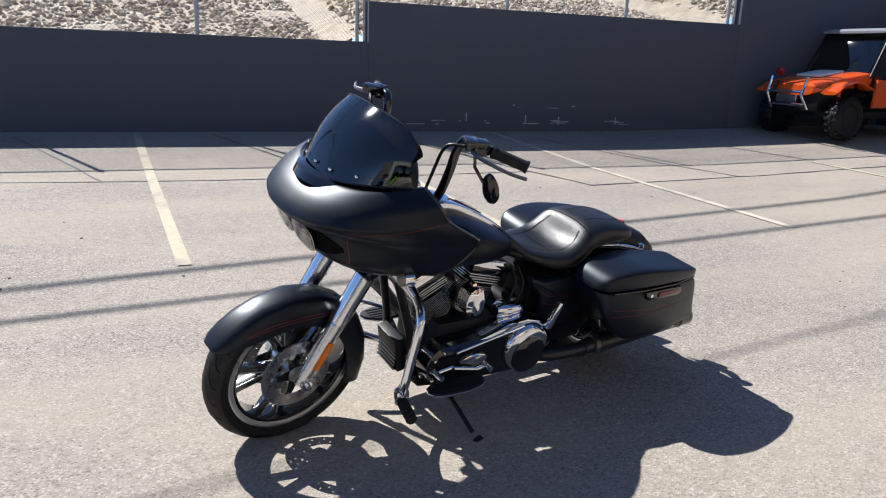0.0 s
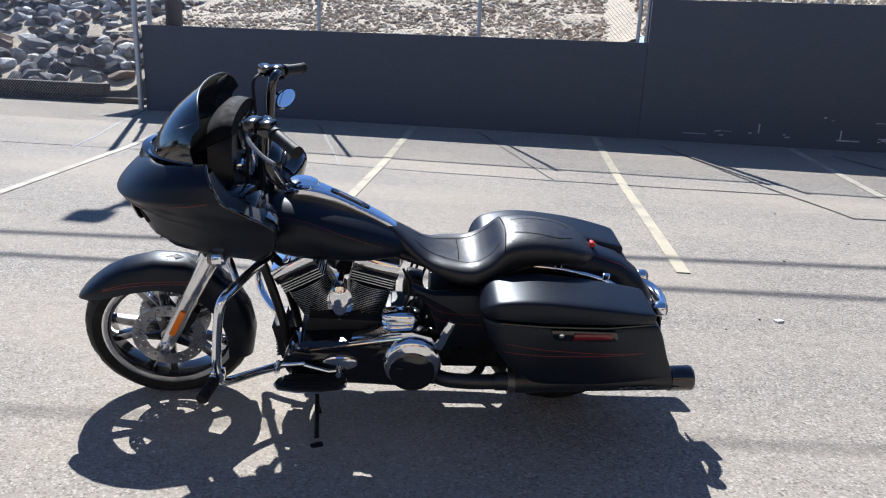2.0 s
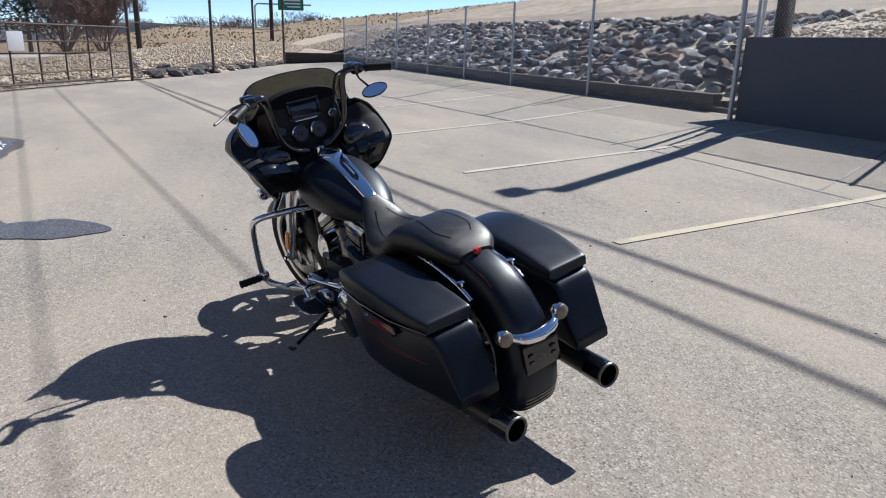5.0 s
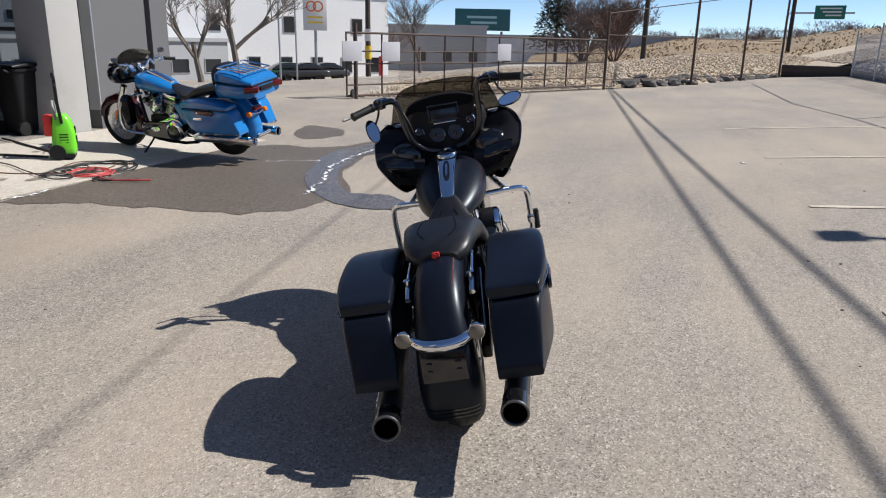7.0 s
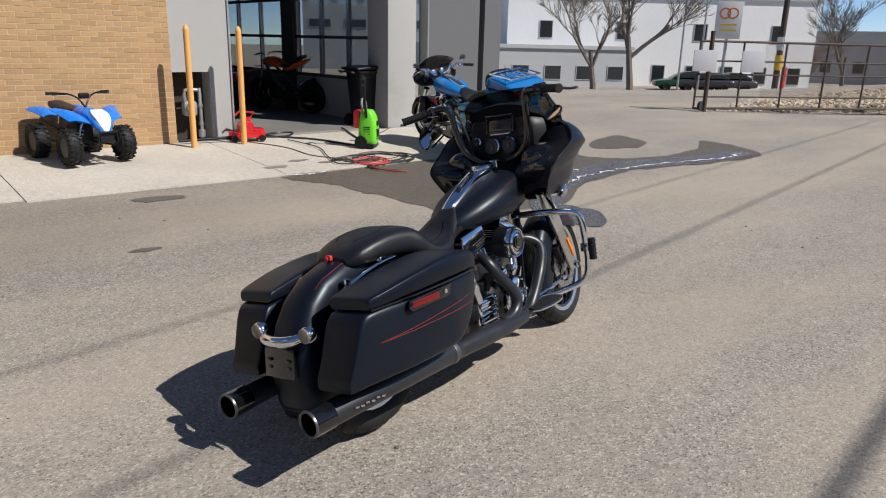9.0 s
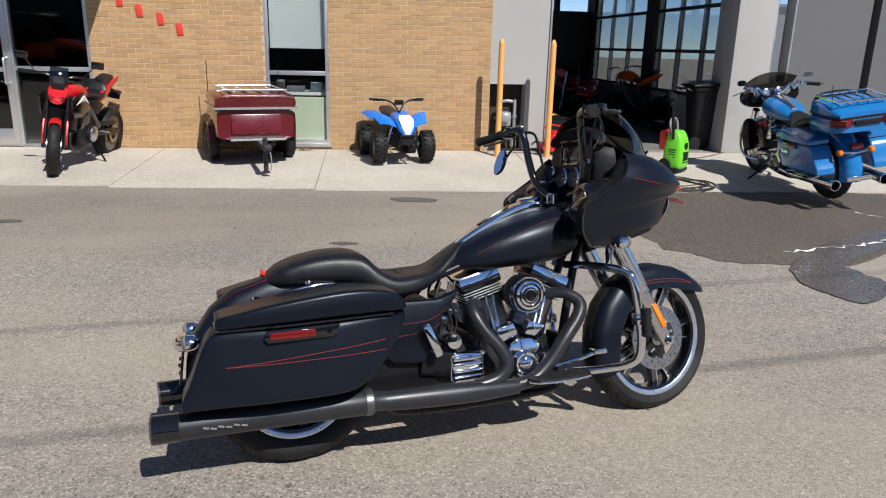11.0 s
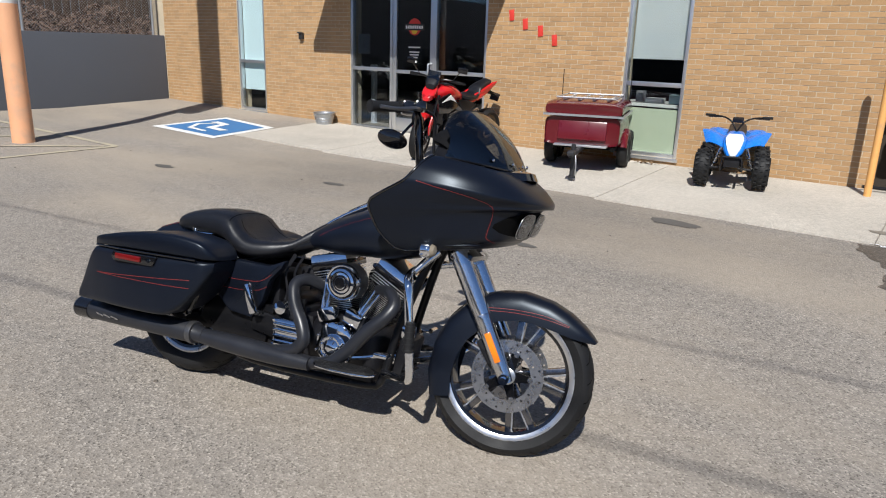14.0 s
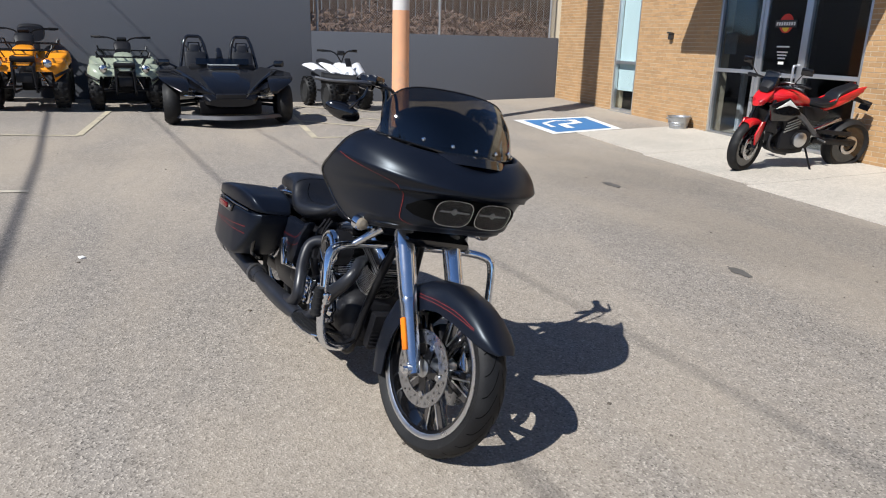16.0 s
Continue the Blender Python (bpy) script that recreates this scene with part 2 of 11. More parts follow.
def grainy(name, colour, light, dark, stone=70.0, patch=0.5, rough=0.9, bump=0.004, wear=None, stain=None):
    """Asphalt or concrete: fine stones of three tones, broad worn patches and relief."""
    m = bpy.data.materials.new(name)
    m.use_nodes = True
    N, L = m.node_tree.nodes, m.node_tree.links
    b = N["Principled BSDF"]
    b.inputs["Roughness"].default_value = rough
    b.inputs["Specular IOR Level"].default_value = 0.35
    tc = N.new("ShaderNodeTexCoord")
    vo, big, mid = N.new("ShaderNodeTexVoronoi"), N.new("ShaderNodeTexNoise"), N.new("ShaderNodeTexNoise")
    vo.inputs["Scale"].default_value = stone
    big.inputs["Scale"].default_value, big.inputs["Detail"].default_value = patch, 6
    mid.inputs["Scale"].default_value, mid.inputs["Detail"].default_value = stone * 0.12, 6
    for n in (vo, big, mid):
        L.new(tc.outputs["Object"], n.inputs["Vector"])
    sep = N.new("ShaderNodeSeparateColor")
    L.new(vo.outputs["Color"], sep.inputs[0])
    ramp = N.new("ShaderNodeValToRGB")
    e = ramp.color_ramp.elements
    e[0].position, e[0].color = 0.0, (*dark, 1)
    e[1].position, e[1].color = 1.0, (*light, 1)
    for pos, k_ in ((0.17, 0.84), (0.5, 1.0), (0.80, 1.13)):
        c = e.new(pos)
        c.color = (*[k * k_ for k in colour], 1)
    L.new(sep.outputs[0], ramp.inputs[0])
    mul = N.new("ShaderNodeMapRange")
    mul.inputs["From Min"].default_value, mul.inputs["From Max"].default_value = 0.25, 0.75
    mul.inputs["To Min"].default_value, mul.inputs["To Max"].default_value = 0.74, 1.22
    add = N.new("ShaderNodeMath")
    add.operation = "MULTIPLY_ADD"
    add.inputs[1].default_value = 0.5
    half = N.new("ShaderNodeMath")
    half.operation, half.inputs[1].default_value = "MULTIPLY", 0.5
    L.new(mid.outputs["Fac"], half.inputs[0])
    L.new(big.outputs["Fac"], add.inputs[0])
    L.new(half.outputs[0], add.inputs[2])
    L.new(add.outputs[0], mul.inputs["Value"])
    sc = N.new("ShaderNodeVectorMath")
    sc.operation = "SCALE"
    L.new(ramp.outputs[0], sc.inputs[0])
    L.new(mul.outputs[0], sc.inputs["Scale"])
    if wear:
        wn_, rp, mx = N.new("ShaderNodeTexNoise"), N.new("ShaderNodeMapRange"), N.new("ShaderNodeMix")
        mp = N.new("ShaderNodeMapping")
        mp.inputs["Scale"].default_value = (0.35, 1.0, 1.0)
        L.new(tc.outputs["Object"], mp.inputs["Vector"])
        L.new(mp.outputs[0], wn_.inputs["Vector"])
        wn_.inputs["Scale"].default_value, wn_.inputs["Detail"].default_value, wn_.inputs["Roughness"].default_value = 0.55, 7, 0.6
        rp.inputs["From Min"].default_value, rp.inputs["From Max"].default_value = 0.42, 0.64
        rp.inputs["To Min"].default_value, rp.inputs["To Max"].default_value = 0.0, 0.62
        mx.data_type = "RGBA"
        mx.inputs[7].default_value = (*wear, 1)
        L.new(wn_.outputs["Fac"], rp.inputs["Value"])
        L.new(rp.outputs[0], mx.inputs["Factor"])
        L.new(sc.outputs[0], mx.inputs[6])
        if stain:
            # an old oily band along the apron, soft at its edges
            sx, sy, rx, ry, k_ = stain
            m2, ln, nz, ad, r2, s2 = N.new("ShaderNodeMapping"), N.new("ShaderNodeVectorMath"), N.new("ShaderNodeTexNoise"), N.new("ShaderNodeMath"), N.new("ShaderNodeMapRange"), N.new("ShaderNodeVectorMath")
            m2.inputs["Location"].default_value, m2.inputs["Scale"].default_value = (-sx / rx, -sy / ry, 0), (1 / rx, 1 / ry, 0)
            ln.operation, s2.operation, ad.operation = "LENGTH", "SCALE", "MULTIPLY_ADD"
            nz.inputs["Scale"].default_value, nz.inputs["Detail"].default_value = 0.9, 6
            ad.inputs[1].default_value = 0.9
            r2.inputs["From Min"].default_value, r2.inputs["From Max"].default_value = 0.95, 1.75
            r2.inputs["To Min"].default_value, r2.inputs["To Max"].default_value = k_, 1.0
            L.new(tc.outputs["Object"], m2.inputs["Vector"])
            L.new(tc.outputs["Object"], nz.inputs["Vector"])
            L.new(m2.outputs[0], ln.inputs[0])
            L.new(nz.outputs["Fac"], ad.inputs[0])
            L.new(ln.outputs["Value"], ad.inputs[2])
            L.new(ad.outputs[0], r2.inputs["Value"])
            L.new(mx.outputs[2], s2.inputs[0])
            L.new(r2.outputs[0], s2.inputs["Scale"])
            L.new(s2.outputs[0], b.inputs["Base Color"])
        else:
            L.new(mx.outputs[2], b.inputs["Base Color"])
    else:
        L.new(sc.outputs[0], b.inputs["Base Color"])
    bp = N.new("ShaderNodeBump")
    bp.inputs["Strength"].default_value, bp.inputs["Distance"].default_value = 0.5, bump
    L.new(vo.outputs["Distance"], bp.inputs["Height"])
    L.new(bp.outputs[0], b.inputs["Normal"])
    return m


ASPHALT = grainy("worn_asphalt", (0.262, 0.234, 0.202), (0.45, 0.402, 0.345), (0.105, 0.093, 0.081), 118, 0.35, bump=0.004, wear=(0.385, 0.325, 0.252), stain=(3.4, -1.3, 4.2, 1.5, 0.76))
WET = grainy("wet_asphalt", (0.105, 0.088, 0.071), (0.23, 0.20, 0.17), (0.035, 0.031, 0.027), 110, 0.6, 0.62, 0.002)
DAMP = grainy("standing_water", (0.10, 0.086, 0.071), (0.19, 0.17, 0.145), (0.036, 0.033, 0.03), 105, 0.9, 0.26, 0.0012)
SLAB = grainy("poured_concrete", (0.47, 0.43, 0.37), (0.58, 0.54, 0.47), (0.36, 0.33, 0.28), 160, 0.8, 0.85, 0.001)
TAR = mat("crack_sealer", (0.035, 0.033, 0.032), 0.55, vary=0.3, scale=3, bump=0.002)
LINE = mat("worn_yellow_line", (0.48, 0.43, 0.345), 0.85, vary=0.25, scale=4, fine=90, dirt=(0.34, 0.30, 0.25), dirt_at=0.52)
LINE_FRESH = mat("yellow_line", (0.44, 0.385, 0.275), 0.85, vary=0.2, scale=5, fine=90, dirt=(0.31, 0.275, 0.225), dirt_at=0.56)
WHITE_LINE = mat("white_line", (0.72, 0.72, 0.70), 0.8, vary=0.1, scale=5, dirt=(0.3, 0.29, 0.27), dirt_at=0.66)
BLUE_LINE = mat("blue_ground_paint", (0.045, 0.16, 0.36), 0.8, vary=0.15, scale=5, dirt=(0.2, 0.22, 0.25), dirt_at=0.66)
DARK_WALL = mat("dark_grey_painted_concrete", (0.084, 0.090, 0.106), 0.85, vary=0.10, scale=0.6, fine=45, bump=0.0015, dirt=(0.10, 0.10, 0.105), dirt_at=0.64)
STUCCO = mat("grey_painted_stucco", (0.36, 0.355, 0.34), 0.85, vary=0.06, scale=1.0, fine=120, bump=0.001, dirt=(0.30, 0.29, 0.27), dirt_at=0.66)
STUCCO_DARK = mat("slate_grey_panel", (0.115, 0.115, 0.118), 0.7, vary=0.08, scale=1.0, fine=80)
MORTAR = mat("pale_mortar", (0.50, 0.42, 0.30), 0.95, vary=0.1, scale=3, fine=200, bump=0.002)
BRICK = mat("tan_brick", (0.405, 0.245, 0.115), 0.88, vary=0.13, scale=6, fine=150, bump=0.002, per_object=0.7, dirt=(0.30, 0.18, 0.09), dirt_at=0.68)
ALU = mat("satin_aluminium", (0.62, 0.63, 0.64), 0.38, 0.9, vary=0.05, scale=4)
PANE = glass("window_pane", (0.94, 0.98, 0.98), 0.03)
# BAY_PANE is tinted to dim the bright view behind the bay doors
BAY_PANE = glass("dusty_bay_door_pane", (0.68, 0.71, 0.72), 0.08)
DOOR_PANE = glass("dark_door_glass", (0.72, 0.77, 0.80), 0.10, 0.03, 0.062)
# BLACK_IN carries the dimness of the hall in its colour
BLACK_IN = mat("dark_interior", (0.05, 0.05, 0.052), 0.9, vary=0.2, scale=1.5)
BLIND = mat("white_blind_slat", (0.80, 0.83, 0.81), 0.6, vary=0.05)
GREEN_PANEL = mat("pale_green_panel", (0.40, 0.44, 0.32), 0.5, vary=0.05)
BOLLARD = mat("orange_bollard_paint", (0.70, 0.36, 0.11), 0.6, vary=0.08, scale=5, dirt=(0.5, 0.3, 0.14), dirt_at=0.66)
PEACH = mat("faded_peach_post_paint", (0.72, 0.37, 0.20), 0.65, vary=0.08, scale=3, dirt=(0.55, 0.34, 0.22), dirt_at=0.62)
GREY_BAND = mat("pale_grey_post_paint", (0.60, 0.58, 0.55), 0.7, vary=0.08, scale=3)
TIMBER = mat("weathered_railway_timber", (0.052, 0.040, 0.032), 0.9, vary=0.35, scale=2.2, fine=30, bump=0.006, per_object=0.5)
GALV = mat("galvanised_steel", (0.42, 0.43, 0.44), 0.45, 0.8, vary=0.12, scale=5)
RUSTY = mat("rusty_dark_fence_steel", (0.085, 0.06, 0.048), 0.7, 0.3, vary=0.3, scale=6)
STONE = mat("split_riprap_stone", (0.27, 0.262, 0.255), 0.9, vary=0.35, scale=3, fine=25, bump=0.01, per_object=1.0)
GRAVEL = mat("tan_river_gravel", (0.44, 0.365, 0.275), 0.95, vary=0.45, scale=5, fine=28, bump=0.03)
PEBBLE = mat("tan_gravel_stone", (0.55, 0.46, 0.35), 0.9, vary=0.4, scale=9, fine=60)
DIRT = mat("bare_tan_embankment", (0.30, 0.24, 0.175), 0.95, vary=0.4, scale=0.25, fine=2.0, bump=0.02)
DRY_GRASS = mat("dry_winter_grass", (0.24, 0.175, 0.105), 0.95, vary=0.35, scale=0.35, fine=2.5, bump=0.05)
BARK = mat("bare_tree_bark", (0.15, 0.125, 0.105), 0.9, vary=0.25, scale=6, bump=0.004)
TWIG = mat("reddish_bare_twigs", (0.17, 0.115, 0.095), 0.9, vary=0.25, scale=3)
NEEDLE = mat("dark_pine_needles", (0.035, 0.05, 0.03), 0.8, vary=0.3, scale=4)
WHITE_WALL = mat("white_painted_block_wall", (0.78, 0.78, 0.77), 0.85, vary=0.05, scale=0.3, fine=5)
GREY_WALL = mat("pale_grey_building_wall", (0.38, 0.39, 0.40), 0.85, vary=0.06, scale=0.3, fine=5)
DARK_GLASS = mat("dark_window_glass", (0.02, 0.024, 0.028), 0.08, vary=0.1, spec=0.6)
SIGN_GREEN = mat("green_sign_face", (0.012, 0.16, 0.11), 0.5, vary=0.05)
SIGN_WHITE = mat("white_sign_face", (0.74, 0.73, 0.70), 0.5, vary=0.04)
RED_FLAT = mat("red_sign_paint", (0.62, 0.045, 0.03), 0.5, vary=0.05)
YELLOW = mat("yellow_marker", (0.75, 0.50, 0.03), 0.5, vary=0.05)
MULCH = mat("rust_brown_mulch", (0.125, 0.082, 0.06), 0.95, vary=0.4, scale=4, fine=30, bump=0.02)
WOOD = mat("brown_fence_boards", (0.085, 0.056, 0.038), 0.85, vary=0.3, scale=3, fine=30, bump=0.003, per_object=0.4)

# ---- the place: ground, slab, walls, building ----
def setting(ob, label, category):
    return tagged(ob, label, category, kind="structure")


R = random.Random(7)

# one sheet of asphalt out to the horizon
xs = [-400, -120, -75, -60, -50, -42, -36, -30, -25, -20, -15, -8, 0, 7.5, 14.6, 30, 120, 300]
ys = [-300, -80, -55, -40, -30, -25, -20, -16, -13, -10, -7, -4.9, -2.3, -1.2, 0, 0.7, 1.4, 2.2, 3.0, 3.8, 4.6, 6.5, 8.5, 12.4, 40, 120, 400]
bm = bmesh.new()
grid = [[bm.verts.new((x, y, ground_z(y, x) - far_drop(x, y))) for y in ys] for x in xs]
for i in range(len(xs) - 1):
    for j in range(len(ys) - 1):
        bm.faces.new((grid[i][j], grid[i + 1][j], grid[i + 1][j + 1], grid[i][j + 1]))
setting(part("ground", bm, ASPHALT, sharp=0), "worn grey-tan asphalt parking lot with stains", "ground")

# concrete apron in front of the shop, in bays with open joints
slab = setting(empty("pavement"), "pale concrete apron along the shop front", "pavement")
edges = [9.15, 6.9, 4.6, 2.30, -0.49, -3.0, -5.3]
for x1, x0 in zip(edges, edges[1:]):
    yf = -2.32 - 0.045 * max(0, (x0 + x1) / 2 - 1)
    poly = [(x0 + 0.006, yf + 0.02 * (x0 < 0)), (x1 - 0.006, yf - 0.03)]
    b = bmesh.new()
    top, low = [], []
    for x, y in (poly[0], poly[1], (x1 - 0.006, -4.84), (x0 + 0.006, -4.84)):
        top.append(b.verts.new((x, y, ground_z(y, x) + 0.012)))
        low.append(b.verts.new((x, y, ground_z(y, x) - 0.08)))
    b.faces.new(top)
    for i in range(4):
        b.faces.new((low[i], low[(i + 1) % 4], top[(i + 1) % 4], top[i]))
    bmesh.ops.recalc_face_normals(b, faces=b.faces)
    part("slab_bay", b, SLAB, slab, sharp=0)

# crack sealer and bay lines
def ground_line(name, p0, p1, w, m, label, wob=0.0):
    return setting(part(name, ground_strip(p0, p1, w, 0.004 if m is TAR else 0.007, wob, R), m, sharp=0), label, "ground marking")


for p0, p1 in [((-30.0, 7.1), (-18.0, 7.1)), ((-18.0, 7.1), (-13.2, 7.75)), ((-13.2, 7.75), (-7.4, 8.2)), ((-7.4, 8.2), (-2.7, 8.40)), ((-2.7, 8.40), (0.24, 8.20)), ((0.24, 8.20), (1.85, 8.19)), ((1.85, 8.19), (4.36, 8.28)), ((4.7, 7.35), (7.1, 7.6)), ((7.1, 7.6), (12.5, 7.95)),
               ((-2.05, 11.0), (-0.76, 8.25)), ((0.50, 11.2), (1.85, 8.15)), ((3.2, 11.0), (4.72, 7.35)), ((5.6, 10.9), (7.2, 7.6)), ((-11.3, 11.8), (-8.7, 8.05)), ((-16.5, 11.4), (-13.3, 7.7)), ((-5.4, 11.5), (-4.35, 8.2))]:
    ground_line("crack_seal", p0, p1, 0.035 if max(p0[0], p1[0]) > -3 else 0.06, TAR, "black tar crack sealer on the asphalt", 0.012)
for x, y, x1, fresh in ((-10.7, 4.9, -13.0, False), (-6.72, 5.22, -8.5, False), (-3.22, 5.28, -4.2, False), (0.0, 5.2, -0.55, True), (2.85, 5.2, 2.3, True), (5.68, 5.2, 5.13, False)):
    ground_line("parking_line", (x, y), (x1, 11.3 if x > -4.6 else 11.6), 0.10, LINE_FRESH if fresh else LINE, "worn pale yellow parking bay line")
for p0, p1 in [((9.2, 1.9), (9.2, -0.58)), ((9.2, -0.58), (14.3, -0.45)), ((9.2, 1.9), (12.6, 1.95)), ((9.3, -0.45), (11.2, 1.9)), ((10.5, -0.5), (12.4, 1.9)), ((11.8, -0.5), (13.6, 1.7)),
               ((9.5, 5.3), (12.6, 5.22)), ((9.5, 5.3), (9.3, 8.4))]:
    ground_line("hatch_line", p0, p1, 0.10, LINE_FRESH, "yellow painted line beside the parking bays")

# blue accessible bay mark
mark = setting(empty("bay_mark"), "blue and white painted bay symbol on asphalt", "ground marking")
def flat_poly(pts, z, m, name):
    b = bmesh.new()
    b.faces.new([b.verts.new((x, y, ground_z(y, x) + z)) for x, y in pts])
    bmesh.ops.recalc_face_normals(b, faces=b.faces)
    if b.faces[:][0].normal.z < 0:
        bmesh.ops.reverse_faces(b, faces=b.faces[:])
    return part(name, b, m, mark, sharp=0)
flat_poly([(10.95, -2.25), (10.9, -3.85), (9.25, -3.65), (9.1, -2.2)], 0.006, WHITE_LINE, "white_border")
flat_poly([(10.8, -2.4), (10.75, -3.7), (9.38, -3.52), (9.26, -2.35)], 0.011, BLUE_LINE, "blue_field")
part("white_symbol", merge(ribbon([(x, y, ground_z(y, x) + 0.016) for x, y in ((9.6, -2.8), (10.05, -2.85), (10.15, -3.25), (10.55, -3.3))], 0.17), ribbon([(x, y, ground_z(y, x) + 0.016) for x, y in ((9.8, -2.55), (10.3, -2.6), (10.55, -2.95), (10.4, -3.2))], 0.1)), WHITE_LINE, mark, sharp=0)

# water from the washing: a wet stain, a film that runs off, and suds
def pool(name, ctrl, z, m, label):
    line = spline([(*c, 0) for c in ctrl] + [(*ctrl[0], 0)], 22)[:-1]
    b = bmesh.new()
    ring = []
    for i, p in enumerate(line):
        k = noise.noise(V((p.x * 2.3, p.y * 2.3, z * 90))) * 0.10 + noise.noise(V((p.x * 7.0, p.y * 7.0, z * 50))) * 0.05 + noise.noise(V((p.x * 19, p.y * 19, 3))) * 0.02
        q = V((p.x + k, p.y + k * 0.8, 0))
        ring.append(q)
    from mathutils.geometry import delaunay_2d_cdt
    pts2, _, tris, _, _, _ = delaunay_2d_cdt([V((q.x, q.y)) for q in ring], [], [list(range(len(ring)))], 1, 1e-5)
    vs = [b.verts.new((q.x, q.y, ground_z(q.y) + z)) for q in pts2]
    for f in tris:
        b.faces.new([vs[i] for i in f])
    for f in b.faces:
        f.normal_update()
        if f.normal.z < 0:
            f.normal_flip()
    return tagged(part(name, b, m, sharp=0), label, "water", kind="stuff")


pool("wet_stain", [(-0.35, -2.25), (-0.7, -1.0), (-0.85, 0.0), (-1.32, 0.5), (-2.2, 0.6), (-3.1, 0.1), (-4.5, -0.2), (-5.85, 0.05), (-7.6, 0.0), (-8.3, -1.4), (-7.2, -0.9), (-6.0, -0.75), (-5.0, -1.1), (-4.9, -1.9), (-4.0, -2.28), (-2.2, -2.28)], 0.004, WET, "dark wet asphalt stain beside the concrete apron")
pool("puddle", [(-1.55, 0.75), (-1.5, 1.1), (-1.72, 1.46), (-2.1, 1.15), (-2.15, 0.62), (-3.05, 0.06), (-4.5, -0.25), (-5.85, 0.0), (-7.4, -0.05), (-7.3, -0.45), (-6.0, -0.5), (-4.6, -0.75), (-3.3, -0.45), (-2.2, 0.1)], 0.008, DAMP, "shallow puddle reflecting the sky on asphalt")
pool("damp_patch", [(-6.3, -1.45), (-7.1, -1.8), (-7.4, -2.6), (-6.4, -2.4), (-5.7, -1.8)], 0.005, WET, "drying damp patch on asphalt")
b = bmesh.new()
for seg in (spline([(-7.34, -0.2, 0), (-6.6, -0.08, 0), (-5.85, -0.22, 0), (-5.1, -0.3, 0), (-4.32, -0.37, 0)], 9), spline([(-4.2, -0.3, 0), (-3.6, -0.28, 0), (-3.1, -0.1, 0), (-2.5, 0.1, 0), (-1.85, 0.26, 0)], 9), spline([(-3.5, -1.2, 0), (-3.7, -0.85, 0), (-3.84, -0.55, 0)], 7), spline([(-0.45, -2.3, 0), (-0.7, -2.2, 0), (-1.0, -2.25, 0)], 8)):
    pts = [p + V((R.uniform(-0.03, 0.03), R.uniform(-0.04, 0.04), 0.012)) for p in seg]
    b = merge(b, ribbon(pts, [R.choice((0.004, 0.012, 0.026, 0.045)) for _ in pts]))
SUDS = mat("white_soap_suds", (0.75, 0.76, 0.78), 0.5, vary=0.15, scale=20)
tagged(part("soap_suds", b, SUDS, sharp=0), "thin white line of soap suds on the puddle", "foam", kind="stuff")
stain = mat("oil_stain", (0.10, 0.092, 0.083), 0.8, vary=0.2, scale=6)
wetc = mat("wet_concrete", (0.21, 0.185, 0.15), 0.6, vary=0.2, scale=6)
for x, y, r, m in [(1.2, -1.85, 0.3, stain), (5.0, -0.9, 0.16, stain), (1.9, -0.1, 0.12, stain), (-0.55, -2.75, 0.17, wetc), (-1.0, -3.0, 0.15, wetc), (-1.3, -2.75, 0.13, wetc), (7.4, -0.2, 0.2, stain)]:
    b = bmesh.new()
    ring = [b.verts.new((x + r * k * math.cos(a), y + 0.4 * r * k * math.sin(a), ground_z(y + 0.4 * r * k * math.sin(a)) + (0.017 if m is wetc else 0.005))) for a, k in ((2 * math.pi * i / 18, R.uniform(0.75, 1.2)) for i in range(18))]
    b.faces.new(ring)
    tagged(part("stain", b, m, sharp=0), "dark stain soaked into the ground", "stain", kind="stuff")

# retaining walls: to the north in three heights, to the east in two
def wall(name, x0, x1, y0, y1, z0, z1, label="dark grey painted concrete retaining wall"):
    return setting(part(name, span(x0, x1, y0, y1, z0, z1, 0.012), DARK_WALL), label, "wall")


wall("wall_north", -5.35, 2.95, 11.45, 11.70, -0.3, 1.735)
wall("wall_north_middle", 2.952, 10.3, 11.45, 11.70, -0.3, 2.35)
wall("wall_north_end", 10.302, 14.65, 11.45, 11.70, -0.3, 3.2)
wall("wall_east", 14.4, 14.65, -4.86, 1.2, -0.3, 1.67)
wall("wall_east_high", 14.4, 14.648, 1.202, 11.448, -0.3, 3.2)
SCUFF = mat("pale_scrape", (0.42, 0.43, 0.44), 0.9, vary=0.3, scale=20)
b = bmesh.new()
for i in range(26):
    x, z = R.uniform(3.2, 8.2), R.uniform(0.42, 0.5) + (0.3 * (R.random() < 0.15))
    w, h = R.uniform(0.03, 0.35), R.uniform(0.006, 0.02)
    if i % 7 == 0:
        w, h = 0.02, 0.14
    b = merge(b, span(x, x + w, 11.446, 11.451, z, z + h))
tagged(part("wall_scrapes", b, SCUFF, sharp=0), "pale scrapes low on the grey wall", "scrape", kind="stuff")

# ---- the shop building ----
FY, FT, FH = -4.87, 0.30, 4.4          # face, thickness and height of the front
OPEN = [(2.25, 3.14, 0.20, 3.0), (5.5, 8.5, 0.10, 3.0), (10.9, 11.75, 0.20, 3.0)]
def front_piece(x0, x1, z0, z1, m, name="wall_south", label="tan brick shop front wall"):
    return setting(part(name, span(x0, x1, FY - FT, FY - 0.0035, z0, z1), m, sharp=0), label, "wall")


